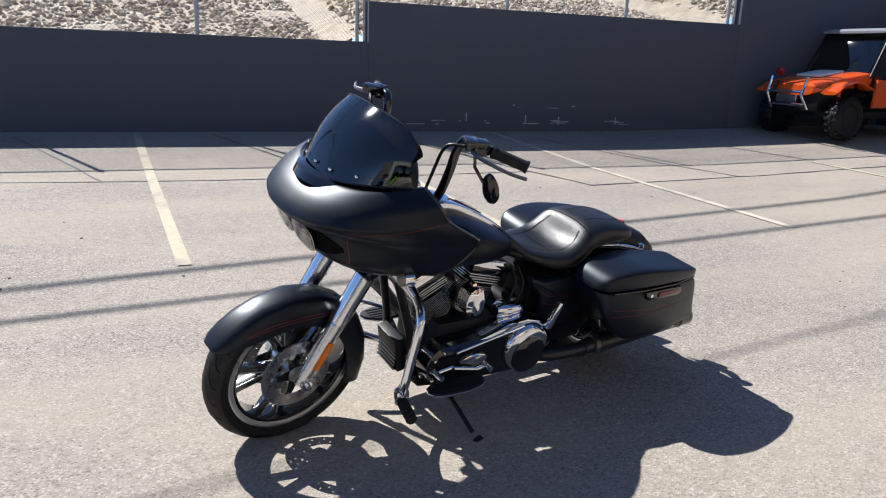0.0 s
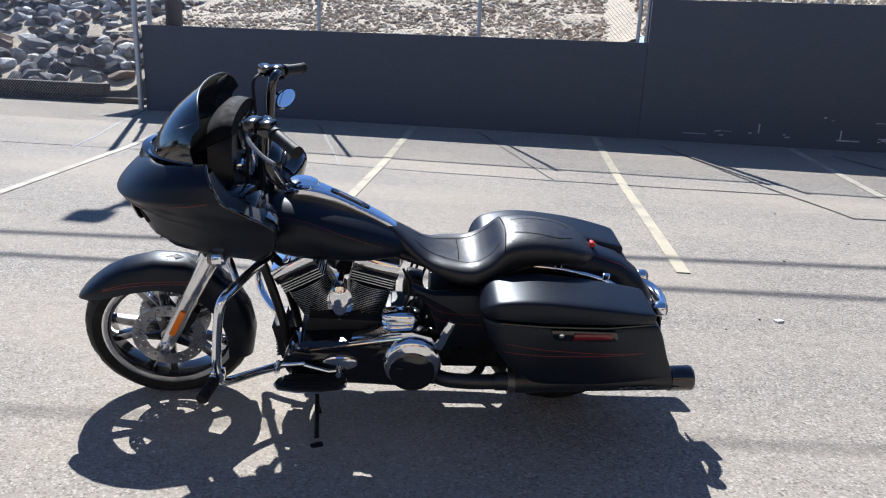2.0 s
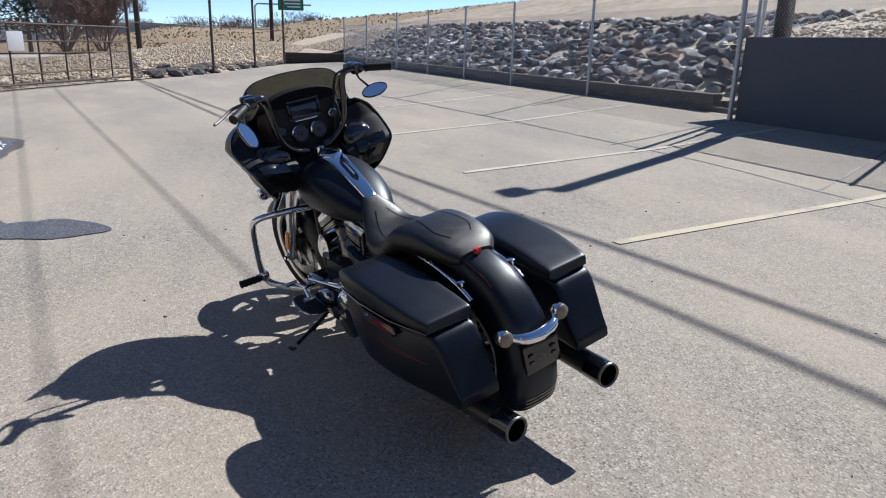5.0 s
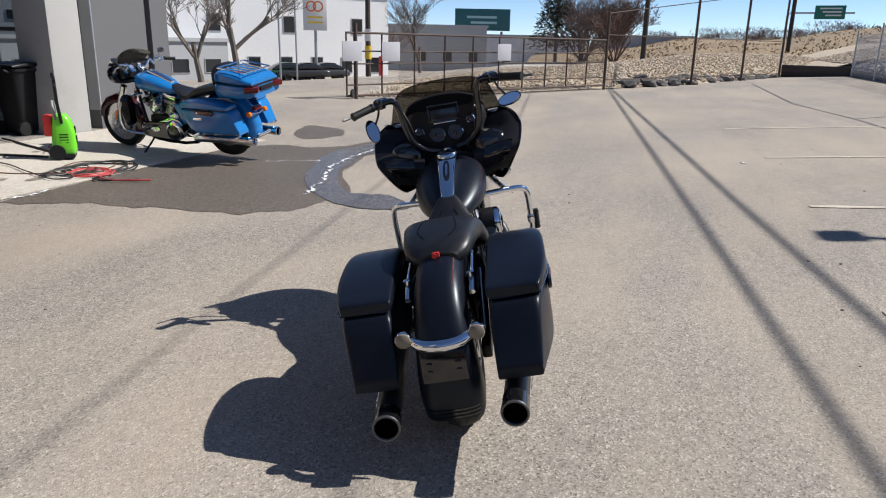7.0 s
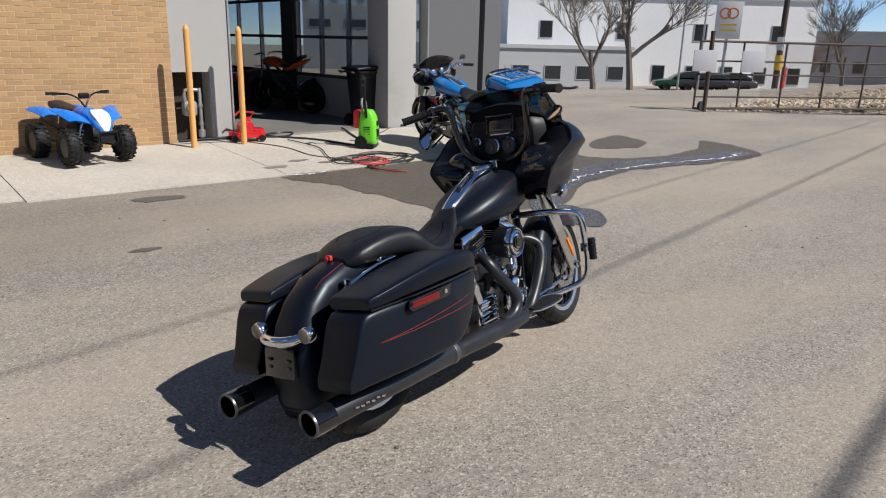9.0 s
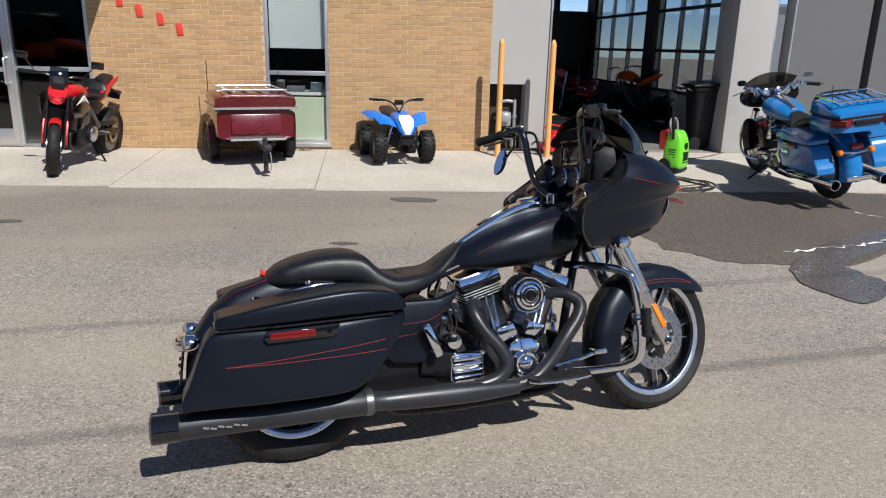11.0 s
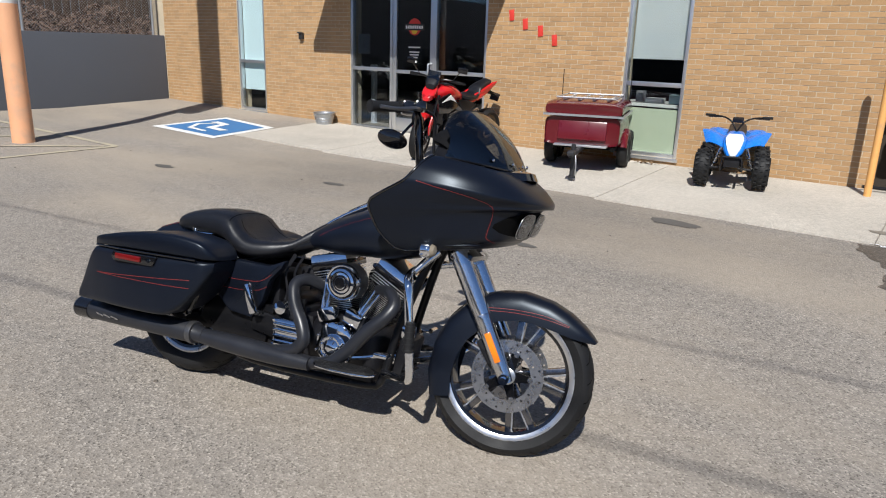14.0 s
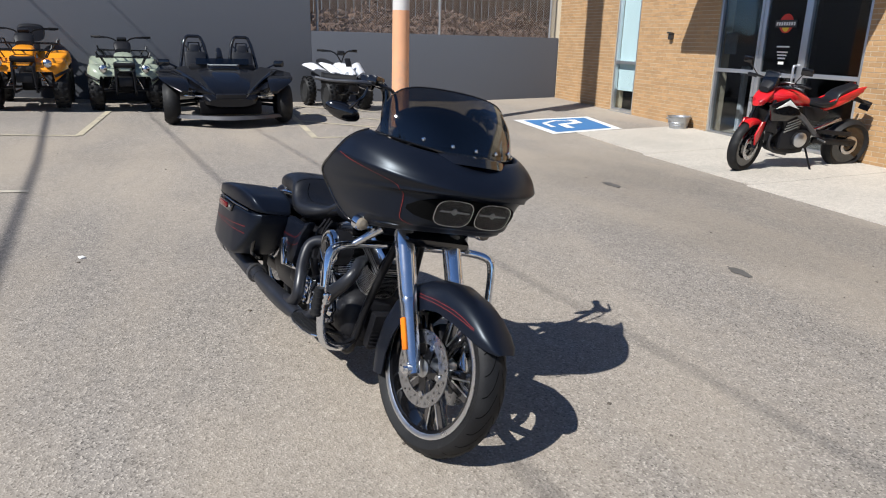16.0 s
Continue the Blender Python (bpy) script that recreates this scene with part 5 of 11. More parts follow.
tagged(t, "white pylon sign with an orange ring emblem", "sign")

x, y, zd = polar(-165.3, 112)
t = empty("billboard", pose(x, y, 0.6 + zd, 0, 0, -75))
for sx in (-3, 3):
    part("post", tube([(sx, -0.2, 0), (sx, -0.2, 4.5)], 0.18, 8), RUSTY, t)
part("panel", box(8.5, 0.4, 3.2, (0, 0, 6.2), bevel=0.03), mat("teal_billboard", (0.018, 0.10, 0.10), 0.5, vary=0.08), t, "dark teal billboard face")
for i in range(2):
    part("text_bar", span(-2.2, 2.4 - i * 0.6, 0.205, 0.23, 6.4 - i * 0.8, 6.75 - i * 0.8), mat("pale_text", (0.35, 0.5, 0.48), 0.5), t)
tagged(t, "dark teal billboard on posts", "billboard")

x, y, _ = polar(170.4, 150)
t = empty("highway_sign", pose(x, y, 1.2, 0, 0, -100))
part("post", tube([(5.5, 0, 0), (5.5, 0, 6.4), (5.0, 0, 6.9), (-5.5, 0, 6.9)], 0.16, 8), GALV, t)
part("panel", box(5.0, 0.12, 2.4, (-1.5, 0.2, 7.0), bevel=0.05), SIGN_GREEN, t, "green sign face")
for i in range(3):
    part("text_bar", span(-3.4, 0.2 - i * 0.5, 0.262, 0.275, 7.55 - i * 0.6, 7.8 - i * 0.6), SIGN_WHITE, t)
tagged(t, "green highway sign on a steel arm", "road sign")
x, y, zd = polar(-156.8, 38)
tagged(part("marker_post", tube([(x, y, zd), (x, y, 1.4 + zd)], 0.12, 10), RED_FLAT), "red marker post by the road", "post")

# ---- materials of the vehicles ----
CHROME = mat("polished_chrome", (0.78, 0.80, 0.83), 0.055, 1.0, vary=0.03, scale=20, rough_vary=0.4)
FORK_CHROME = mat("brushed_fork_chrome", (0.74, 0.75, 0.77), 0.16, 1.0, vary=0.05, scale=14)
CHROME_SOFT = mat("dull_chrome", (0.62, 0.63, 0.65), 0.2, 1.0, vary=0.05, scale=12)
SATIN_BLACK = mat("denim_black_paint", (0.0046, 0.0062, 0.0115), 0.36, 0.0, vary=0.15, scale=5, fine=300, spec=0.33, rough_vary=0.1)
SATIN_BLACK.node_tree.nodes["Principled BSDF"].inputs["Specular Tint"].default_value = (0.80, 0.90, 1.0, 1)
GLOSS_BLACK = mat("gloss_black_paint", (0.006, 0.006, 0.007), 0.10, coat=0.6, vary=0.1)
FRAME_BLACK = mat("black_frame_enamel", (0.007, 0.007, 0.008), 0.3, spec=0.28, vary=0.2, scale=12, dirt=(0.05, 0.045, 0.04), dirt_at=0.68)
CAST_BLACK = mat("wrinkle_black_casting", (0.009, 0.009, 0.011), 0.5, spec=0.28, vary=0.25, scale=30, fine=220, bump=0.0006)
LEATHER = mat("black_seat_vinyl", (0.007, 0.0075, 0.010), 0.42, vary=0.2, scale=25, fine=420, bump=0.0008)
RUBBER = mat("tyre_rubber", (0.0095, 0.0095, 0.010), 0.62, spec=0.3, vary=0.25, scale=12, fine=160, bump=0.001, dirt=(0.034, 0.032, 0.030), dirt_at=0.64)
PLASTIC = mat("black_plastic", (0.010, 0.010, 0.012), 0.45, spec=0.28, vary=0.15, scale=12)
EXHAUST = mat("dark_grey_ceramic_coat", (0.016, 0.017, 0.021), 0.38, 0.0, vary=0.2, scale=9, fine=200)
ALLOY = mat("cast_aluminium", (0.50, 0.51, 0.52), 0.32, 0.95, vary=0.1, scale=14, bump=0.0004)
MACHINED = mat("machined_aluminium", (0.80, 0.80, 0.80), 0.30, 1.0, vary=0.05, scale=20)
DISC = mat("brake_disc_steel", (0.50, 0.50, 0.51), 0.28, 1.0, vary=0.1, scale=25)
AMBER = mat("amber_lens", (0.80, 0.20, 0.01), 0.18, vary=0.1, spec=0.6)
RED_LENS = mat("red_lens", (0.13, 0.006, 0.006), 0.12, vary=0.1, spec=0.6)
SMOKE_LENS = mat("smoked_lens", (0.20, 0.17, 0.13), 0.15, vary=0.1)
STRIPE = mat("red_pinstripe", (0.17, 0.018, 0.017), 0.45, vary=0.05)
SPOKE = mat("dark_machined_spokes", (0.20, 0.20, 0.21), 0.22, 1.0, vary=0.1, scale=20)
SHIELD = glass("smoked_windshield", (0.41, 0.40, 0.37), 0.10, 0.03, 0.10)
CLEAR = glass("clear_lens", (0.8, 0.82, 0.84), 0.1, 0.02, 0.02)
MIRROR = mat("mirror_glass", (0.9, 0.92, 0.95), 0.02, 1.0, vary=0.01)
GAUGE = mat("dark_gauge_face", (0.045, 0.05, 0.058), 0.25, vary=0.05)
SCREEN = mat("dark_screen", (0.02, 0.024, 0.03), 0.08, vary=0.05, spec=0.7)
BLUE_PAINT = mat("bright_blue_paint", (0.012, 0.16, 0.44), 0.18, coat=0.5, vary=0.08)
BLACK_PAINT = mat("black_paint", (0.005, 0.005, 0.006), 0.18, coat=0.0, spec=0.4, vary=0.08)
RED_PAINT = mat("bright_red_paint", (0.55, 0.012, 0.016), 0.2, coat=0.5, vary=0.08)

SMOKED_BOWL = mat("smoked_headlight_bowl", (0.07, 0.07, 0.075), 0.22, 1.0, vary=0.1)
MATT = mat("matt_black_dash_skin", (0.006, 0.006, 0.007), 0.8, spec=0.12, vary=0.2, scale=30)
STEEL_DARK = mat("dull_dark_steel", (0.14, 0.14, 0.145), 0.38, 0.8, vary=0.15, scale=20)
GROOVE = mat("tread_groove_rubber", (0.002, 0.002, 0.002), 0.9, spec=0.1)

def disc_ring(r0, r1, th, n, y, holes=True):
    """A drilled brake disc: a ring with a row of square-cut holes and two rows of slots."""
    b = bmesh.new()
    rr = [r0, r0 + (r1 - r0) * 0.22, r0 + (r1 - r0) * 0.40, r0 + (r1 - r0) * 0.62, r0 + (r1 - r0) * 0.80, r1]
    for side, yy in ((0, y - th / 2), (1, y + th / 2)):
        vs = [[b.verts.new((r * math.sin(2 * math.pi * k / n), yy, r * math.cos(2 * math.pi * k / n))) for k in range(n)] for r in rr]
        for i in range(5):
            for k in range(n):
                if holes and ((i == 1 and k % 6 == 0) or (i == 3 and k % 6 == 3)):
                    continue
                j = (k + 1) % n
                f = (vs[i][k], vs[i][j], vs[i + 1][j], vs[i + 1][k])
                b.faces.new(f if side else f[::-1])
    for r in (r0, r1):
        a = [b.verts.new((r * math.sin(2 * math.pi * k / n), y - th / 2, r * math.cos(2 * math.pi * k / n))) for k in range(n)]
        c_ = [b.verts.new((r * math.sin(2 * math.pi * k / n), y + th / 2, r * math.cos(2 * math.pi * k / n))) for k in range(n)]
        for k in range(n):
            b.faces.new((a[k], a[(k + 1) % n], c_[(k + 1) % n], c_[k]))
    bmesh.ops.remove_doubles(b, verts=b.verts, dist=1e-6)
    return b


def tyre_mesh(r, w, rim, n=56, tread=0):
    """A tyre with a rounded crown, sidewalls and beads; tread > 0 cuts slanting grooves across the crown."""
    prof = [(rim, -w * 0.36), (rim + 0.012, -w * 0.42), ((r + rim) / 2, -w * 0.5), (r - w * 0.22, -w * 0.46), (r - w * 0.10, -w * 0.34), (r - w * 0.03, -w * 0.18), (r, 0)]
    prof = prof + [(a, -b_) for a, b_ in prof[-2::-1]]
    rows = []
    for i, (a, h) in enumerate(prof):
        row = []
        for k in range(n):
            t = 2 * math.pi * k / n
            d = 0.0
            if tread and 4 <= i <= 8 and (k + abs(i - 6)) % tread == 0:
                d = 0.006
            row.append(((a - d) * math.sin(t), h, (a - d) * math.cos(t)))
        rows.append(row)
    rows.append(rows[0])
    b = rings(rows, True, False)
    bmesh.ops.remove_doubles(b, verts=b.verts, dist=1e-6)
    bmesh.ops.recalc_face_normals(b, faces=b.faces)
    return b


def cast_wheel(name, parent, at, r, w, rim, m, spokes=5, spoke_m=GLOSS_BLACK, rim_m=MACHINED, discs=(0.075, -0.075), steer=None, label="", split=True, grooves=True):
    """A wheel: the rim is the part, and tyre, hub, spokes and discs are its pieces."""
    mt = (steer or Matrix()) @ Matrix.Translation(at)
    hw = w * 0.40
    prof = [(rim + 0.006, -hw), (rim + 0.004, -hw * 0.9), (rim - 0.016, -hw * 0.82), (rim - 0.022, 0), (rim - 0.016, hw * 0.82), (rim + 0.004, hw * 0.9), (rim + 0.006, hw), (rim - 0.004, hw), (rim - 0.028, hw * 0.86), (rim - 0.036, 0), (rim - 0.028, -hw * 0.86), (rim - 0.004, -hw)]
    wheel = part(name, lathe(prof, 56, "y", closed=True), GLOSS_BLACK, parent, label, m=mt)
    for s_ in (1, -1):
        part("rim_lip", lathe([(rim + 0.0065, s_ * hw * 0.93), (rim + 0.007, s_ * (hw + 0.002)), (rim - 0.006, s_ * (hw + 0.002)), (rim - 0.015, s_ * hw * 0.96), (rim - 0.014, s_ * hw * 0.90)], 56, "y", closed=True), rim_m, wheel, "bright machined rim lip")
    part("tyre", tyre_mesh(r, w, rim, 72, 6), RUBBER, wheel, "black road tyre")
    if grooves:
        prof_t = [(0.0, r), (w * 0.18, r - w * 0.03), (w * 0.34, r - w * 0.10), (w * 0.46, r - w * 0.22)]
        def crown(y):
            for (y0, r0), (y1, r1) in zip(prof_t, prof_t[1:]):
                if y <= y1:
                    return r0 + (r1 - r0) * (y - y0) / (y1 - y0)
            return prof_t[-1][1]
        for s_ in (1, -1):
            gb = bmesh.new()
            prev = None
            for k in range(9):
                u = k / 8
                y = w * (0.05 + 0.38 * u)
                rr_ = crown(y) + 0.0012
                ang = radians(17 * u + 4 * math.sin(3 * u))
                wd = 0.0042 * (1 - 0.5 * u)
                cur = [gb.verts.new((rr_ * math.sin(ang + e / r), s_ * y, rr_ * math.cos(ang + e / r))) for e in (-wd, wd)]
                if prev:
                    gb.faces.new((prev[0], prev[1], cur[1], cur[0]) if s_ < 0 else (prev[1], prev[0], cur[0], cur[1]))
                prev = cur
            g0 = part("tread_groove", gb, GROOVE, wheel, sharp=0)
            for k in range(1, 26):
                again(g0, pose(0, 0, 0, 0, 360 * k / 26, 0), wheel)
    part("hub", lathe([(0.02, -0.085), (0.035, -0.08), (0.045, -0.05), (0.038, -0.02), (0.038, 0.02), (0.045, 0.05), (0.035, 0.08), (0.02, 0.085)], 24), ALLOY, wheel)
    for i in range(spokes):
        a = 360 * i / spokes
        for s in ((-1, 1) if split else (0,)):
            b = plate([(0.03, -0.018), (rim - 0.028, -0.0165), (rim - 0.028, 0.0165), (0.03, 0.018)], 0.034, "xz", 0, 0.004)
            moved(b, pose(0, 0, 0, 0, 0, 0) @ pose(0, 0, 0, 0, a + s * 9, 0) @ pose(0.0, 0, 0.010 * s, 0, s * 5, 0))
            part("spoke", b, spoke_m, wheel)
            e = plate([(0.11, -0.0032), (rim - 0.028, -0.0032), (rim - 0.028, 0.0032), (0.11, 0.0032)], 0.0365, "xz")
            moved(e, pose(0, 0, 0, 0, a + s * 9, 0) @ pose(0.0, 0, 0.010 * s, 0, s * 5, 0) @ pose(0, 0, 0.0125 * (s or 1)))
            part("spoke_edge", e, MACHINED, wheel, "bright machined spoke edge")
    for y in discs:
        part("brake_disc", disc_ring(0.098, 0.150, 0.006, 108, y), DISC, wheel, "drilled steel brake disc", sharp=30)
        for i in range(5):
            part("disc_carrier", moved(plate([(0.03, -0.022), (0.104, -0.012), (0.104, 0.012), (0.03, 0.022)], 0.007, "xz", y), pose(0, 0, 0, 0, 72 * i, 0)), GLOSS_BLACK, wheel)
            part("disc_bolt", lathe([(0.012, -0.005), (0.012, 0.005)], 12, "y", (0.098 * math.sin(radians(72 * i + 90)), y + math.copysign(0.004, y), 0.098 * math.cos(radians(72 * i + 90)))), CHROME_SOFT, wheel)
    return wheel


def cooling_fins(cyl, p, d, n, step, r0, r1, th=0.0042):
    """Cooling fins round a cylinder that leans along d, black with bright machined edges."""
    q = V((0, 0, 1)).rotation_difference(V(d).normalized()).to_matrix().to_4x4()
    for i in range(n):
        r = r0 + (r1 - r0) * min(1, i / 4)
        f = plate([(r * 0.98 * math.copysign(abs(math.cos(a)) ** 0.7, math.cos(a)), r * math.copysign(abs(math.sin(a)) ** 0.7, math.sin(a))) for a in (2 * math.pi * k / 28 for k in range(28))], th, "xy", i * step)
        for face in f.faces:
            if abs(face.normal.z) < 0.5:
                face.material_index = 1
        ob = part("fin", moved(f, Matrix.Translation(p) @ q), CAST_BLACK, cyl, sharp=30)
        ob.data.materials.append(MACHINED)


def v_twin(t, chrome=CHROME):
    """The air-cooled 45 degree engine with gearbox, primary case and exhaust headers."""
    c = V((-0.735, 0, 0.33))
    part("crankcase", merge(loft([oval(-0.56, 0.30, 0.10, 0.09, 0.08, 3.5), oval(-0.60, 0.31, 0.155, 0.13, 0.11, 3.2), oval(-0.74, 0.32, 0.165, 0.15, 0.12, 3.0), oval(-0.86, 0.32, 0.165, 0.13, 0.12, 3.2), oval(-0.92, 0.31, 0.13, 0.10, 0.11, 3.5)], 4), box(0.30, 0.30, 0.05, (-0.72, 0, 0.205), bevel=0.015)), CAST_BLACK, t)
    part("gearbox", box(0.27, 0.30, 0.20, (-1.02, 0.0, 0.33), bevel=0.03), CAST_BLACK, t)
    for k, ang, c in ((1, 28, V((-0.714, 0, 0.332))), (-1, -15, V((-0.777, 0, 0.317)))):
        d = V((math.sin(radians(ang)), 0, math.cos(radians(ang))))
        cyl = part("cylinder", tube([c + d * 0.10, c + d * 0.30], 0.060, 24), CAST_BLACK, t, "black finned cylinder")
        cooling_fins(cyl, c + d * 0.126, d, 19, 0.0083, 0.078, 0.094, 0.0026)
        rot = (0, ang, 0)
        hd = part("cylinder_head", box(0.15, 0.14, 0.06, tuple(c + d * 0.312), rot, 0.01), CAST_BLACK, t, "black finned cylinder head")
        for i in range(4):
            f = box(0.182 - 0.004 * (i % 2), 0.172 - 0.004 * (i % 2), 0.0055, tuple(c + d * (0.292 + 0.0115 * i)), rot, 0.002)
            ob = part("fin", f, CAST_BLACK, hd)
            ob.data.materials.append(MACHINED)
            for face in ob.data.polygons:
                if abs(face.normal.dot(d)) < 0.5:
                    face.material_index = 1
        # gloss black base stands in for the dark the chrome reflects
        rb = part("rocker_box", box(0.190, 0.184, 0.034, tuple(c + d * 0.352), rot, 0.007, 2), GLOSS_BLACK, t, "rocker cover, dark reflection in its black base, chrome lid")
        part("rocker_lid", loft([[c + d * h + V((math.cos(radians(ang)) * u * w, v * w2, -math.sin(radians(ang)) * u * w)) for u, v in ((-1, -1), (0, -1.04), (1, -1), (1.02, 0), (1, 1), (0, 1.04), (-1, 1), (-1.02, 0))] for h, w, w2 in ((0.366, 0.092, 0.089), (0.396, 0.091, 0.087), (0.403, 0.086, 0.081), (0.404, 0.080, 0.074))], 1), chrome, rb)
        for s in (-0.06, 0.0, 0.06):
            bp = c + d * 0.392 + V((math.cos(radians(ang)), 0, -math.sin(radians(ang)))) * s
            part("bolt", lathe([(0.008, -0.008), (0.008, 0.010), (0.004, 0.013)], 6, "z", (bp.x, -0.070, bp.z)), CHROME, rb)
        for o in (0.0, 0.034):
            a = c + V((0.045 * k + o * k * 0.5, -0.165, 0.12))
            e = c + d * 0.30 + V((-0.03 * k + o * k, -0.110, 0))
            part("pushrod_tube", merge(tube([a, a.lerp(e, 0.42)], 0.0105, 10), tube([a.lerp(e, 0.41), e], 0.0065, 10)), chrome, t, "chrome pushrod tube")
    # right side: cam cover, timer cover, tappet blocks, air cleaner
    c = V((-0.735, 0, 0.33))
    part("cam_cover", plate([(-0.825, 0.30), (-0.82, 0.36), (-0.795, 0.412), (-0.755, 0.432), (-0.70, 0.428), (-0.655, 0.392), (-0.635, 0.335), (-0.655, 0.272), (-0.71, 0.242), (-0.775, 0.248)], 0.07, "xz", -0.185, 0.014), chrome, t, "chrome cam cover")
    for x, z in ((-0.818, 0.30), (-0.812, 0.365), (-0.775, 0.418), (-0.68, 0.412), (-0.642, 0.355), (-0.658, 0.28), (-0.715, 0.252)):
        part("screw", lathe([(0.0065, -0.216), (0.0065, -0.224), (0.003, -0.227)], 6, "y", (x, 0, z)), CHROME_SOFT, t)
    part("timer_cover", merge(lathe([(0.058, -0.22), (0.058, -0.236), (0.050, -0.243), (0.046, -0.238), (0.040, -0.238), (0.034, -0.246), (0.012, -0.252), (0.001, -0.252)], 36, "y", (-0.735, 0, 0.325))), chrome, t, "round chrome timer cover")
    for k in range(5):
        a = 2 * math.pi * k / 5
        part("cover_ray", box(0.004, 0.003, 0.030, (-0.735 + 0.021 * math.sin(a + 0.63), -0.2475, 0.325 + 0.021 * math.cos(a + 0.63)), (0, math.degrees(a + 0.63), 0)), GLOSS_BLACK, t)
        part("screw", lathe([(0.005, 0.0), (0.005, -0.006), (0.002, -0.008)], 8, "y", (-0.735 + 0.043 * math.sin(a), -0.243, 0.325 + 0.043 * math.cos(a))), CHROME, t)
    for x in (-0.80, -0.67):
        part("tappet_block", box(0.085, 0.05, 0.06, (x, -0.17, 0.455), (0, 20 if x > -0.7 else -20, 0), 0.010), chrome, t, "chrome tappet block")
    ac = part("air_cleaner", lathe([(0.060, -0.13), (0.078, -0.14), (0.080, -0.20), (0.078, -0.215)], 40, "y", (-0.712, 0, 0.612)), CAST_BLACK, t, "round air cleaner")
    part("cover", lathe([(0.080, -0.21), (0.080, -0.226), (0.074, -0.236), (0.064, -0.232), (0.060, -0.240), (0.050, -0.244), (0.046, -0.240), (0.030, -0.242), (0.028, -0.248), (0.001, -0.250)], 44, "y", (-0.712, 0, 0.612)), chrome, ac, "ringed chrome air cleaner cover")
    for r0, r1, yy in ((0.0605, 0.0655, -0.2375), (0.0445, 0.0485, -0.2440), (0.028, 0.034, -0.2475)):
        part("ring_groove", lathe([(r0, yy + 0.004), (r0, yy - 0.001), (r1, yy - 0.001), (r1, yy + 0.004)], 40, "y", (-0.712, 0, 0.612), closed=True), GLOSS_BLACK, ac, "black ring groove")
    part("emblem", lathe([(0.024, -0.249), (0.024, -0.252), (0.001, -0.253)], 24, "y", (-0.712, 0, 0.612)), GLOSS_BLACK, ac)
    part("intake", tube([(-0.735, -0.05, 0.60), (-0.72, -0.14, 0.61)], 0.04, 14), CAST_BLACK, t)
    # gearbox side cover and clutch cable housing
    gc = part("gearbox_cover", merge(box(0.15, 0.05, 0.13, (-0.985, -0.185, 0.335), bevel=0.02, seg=3), *[box(0.13, 0.012, 0.014, (-0.985, -0.213, 0.295 + 0.026 * i), bevel=0.004) for i in range(4)]), chrome, t, "ribbed chrome gearbox cover")
    for x, z in ((-1.05, 0.39), (-1.05, 0.28), (-0.92, 0.28), (-0.92, 0.39)):
        part("bolt", lathe([(0.009, -0.205), (0.009, -0.217), (0.005, -0.22)], 6, "y", (x, 0, z)), CHROME, gc)
    part("starter_cap", lathe([(0.032, -0.10), (0.034, -0.18), (0.030, -0.20), (0.001, -0.203)], 20, "y", (-1.035, 0, 0.445)), chrome, t)
    part("oil_filler", tube([(-0.93, -0.17, 0.42), (-0.93, -0.19, 0.47), (-0.935, -0.19, 0.50)], [0.018, 0.018, 0.024], 12), CAST_BLACK, t)
    # left side: primary cover and derby, dark chrome reflections put into black colour
    pr = part("primary_cover", loft([[V((x, y, z)) for x, z in [(-0.60 + 0.095 * math.cos(a) if math.cos(a) > 0 else -1.02 + 0.118 * math.cos(a), 0.315 + (0.095 if math.cos(a) > 0 else 0.118) * math.sin(a)) for a in (2 * math.pi * (k + 0.5) / 32 for k in range(32))]] for y in (0.15, 0.235)] + [[V((x, 0.25, z)) for x, z in [(-0.605 + 0.08 * math.cos(a) if math.cos(a) > 0 else -1.015 + 0.102 * math.cos(a), 0.315 + (0.08 if math.cos(a) > 0 else 0.102) * math.sin(a)) for a in (2 * math.pi * (k + 0.5) / 32 for k in range(32))]]], 1), GLOSS_BLACK if chrome is CHROME else chrome, t, "primary case cover, dark chrome reflection put in black")
    swoosh = [(-0.545, 0.330), (-0.555, 0.368), (-0.62, 0.396), (-0.75, 0.412), (-0.85, 0.436), (-0.93, 0.462), (-1.02, 0.468), (-1.10, 0.445), (-1.142, 0.385)]
    inner = [(-1.118, 0.375), (-1.085, 0.415), (-1.02, 0.432), (-0.945, 0.425), (-0.86, 0.400), (-0.75, 0.375), (-0.63, 0.358), (-0.575, 0.325)]
    part("chrome_band", plate(swoosh + inner, 0.075, "xz", 0.205, 0.010), chrome, pr, "chrome upper edge of the primary case")
    part("derby_cover", lathe([(0.120, 0.240), (0.120, 0.256), (0.112, 0.272), (0.096, 0.280), (0.001, 0.284)], 48, "y", (-1.025, 0, 0.330)), chrome, pr, "round chrome derby cover")
    part("lower_cover", lathe([(0.092, 0.270), (0.092, 0.284), (0.086, 0.288), (0.001, 0.291)], 40, "y", (-1.025, 0, 0.305)), GLOSS_BLACK, pr, "black disc for the dark reflection in the derby")
    part("inspection_cover", loft([[V((-0.735 + 0.07 * s * math.cos(a), y, 0.325 + 0.032 * s * math.sin(a))) for a in (2 * math.pi * k / 24 for k in range(24))] for y, s in ((0.248, 1), (0.258, 1), (0.262, 0.85))], 1), chrome, pr)
    for k in range(10):
        a = 2 * math.pi * k / 10
        x, z = (-0.60 + 0.082 * math.cos(a), 0.315 + 0.082 * math.sin(a)) if math.cos(a) > 0 else (-1.02 + 0.108 * math.cos(a), 0.315 + 0.108 * math.sin(a))
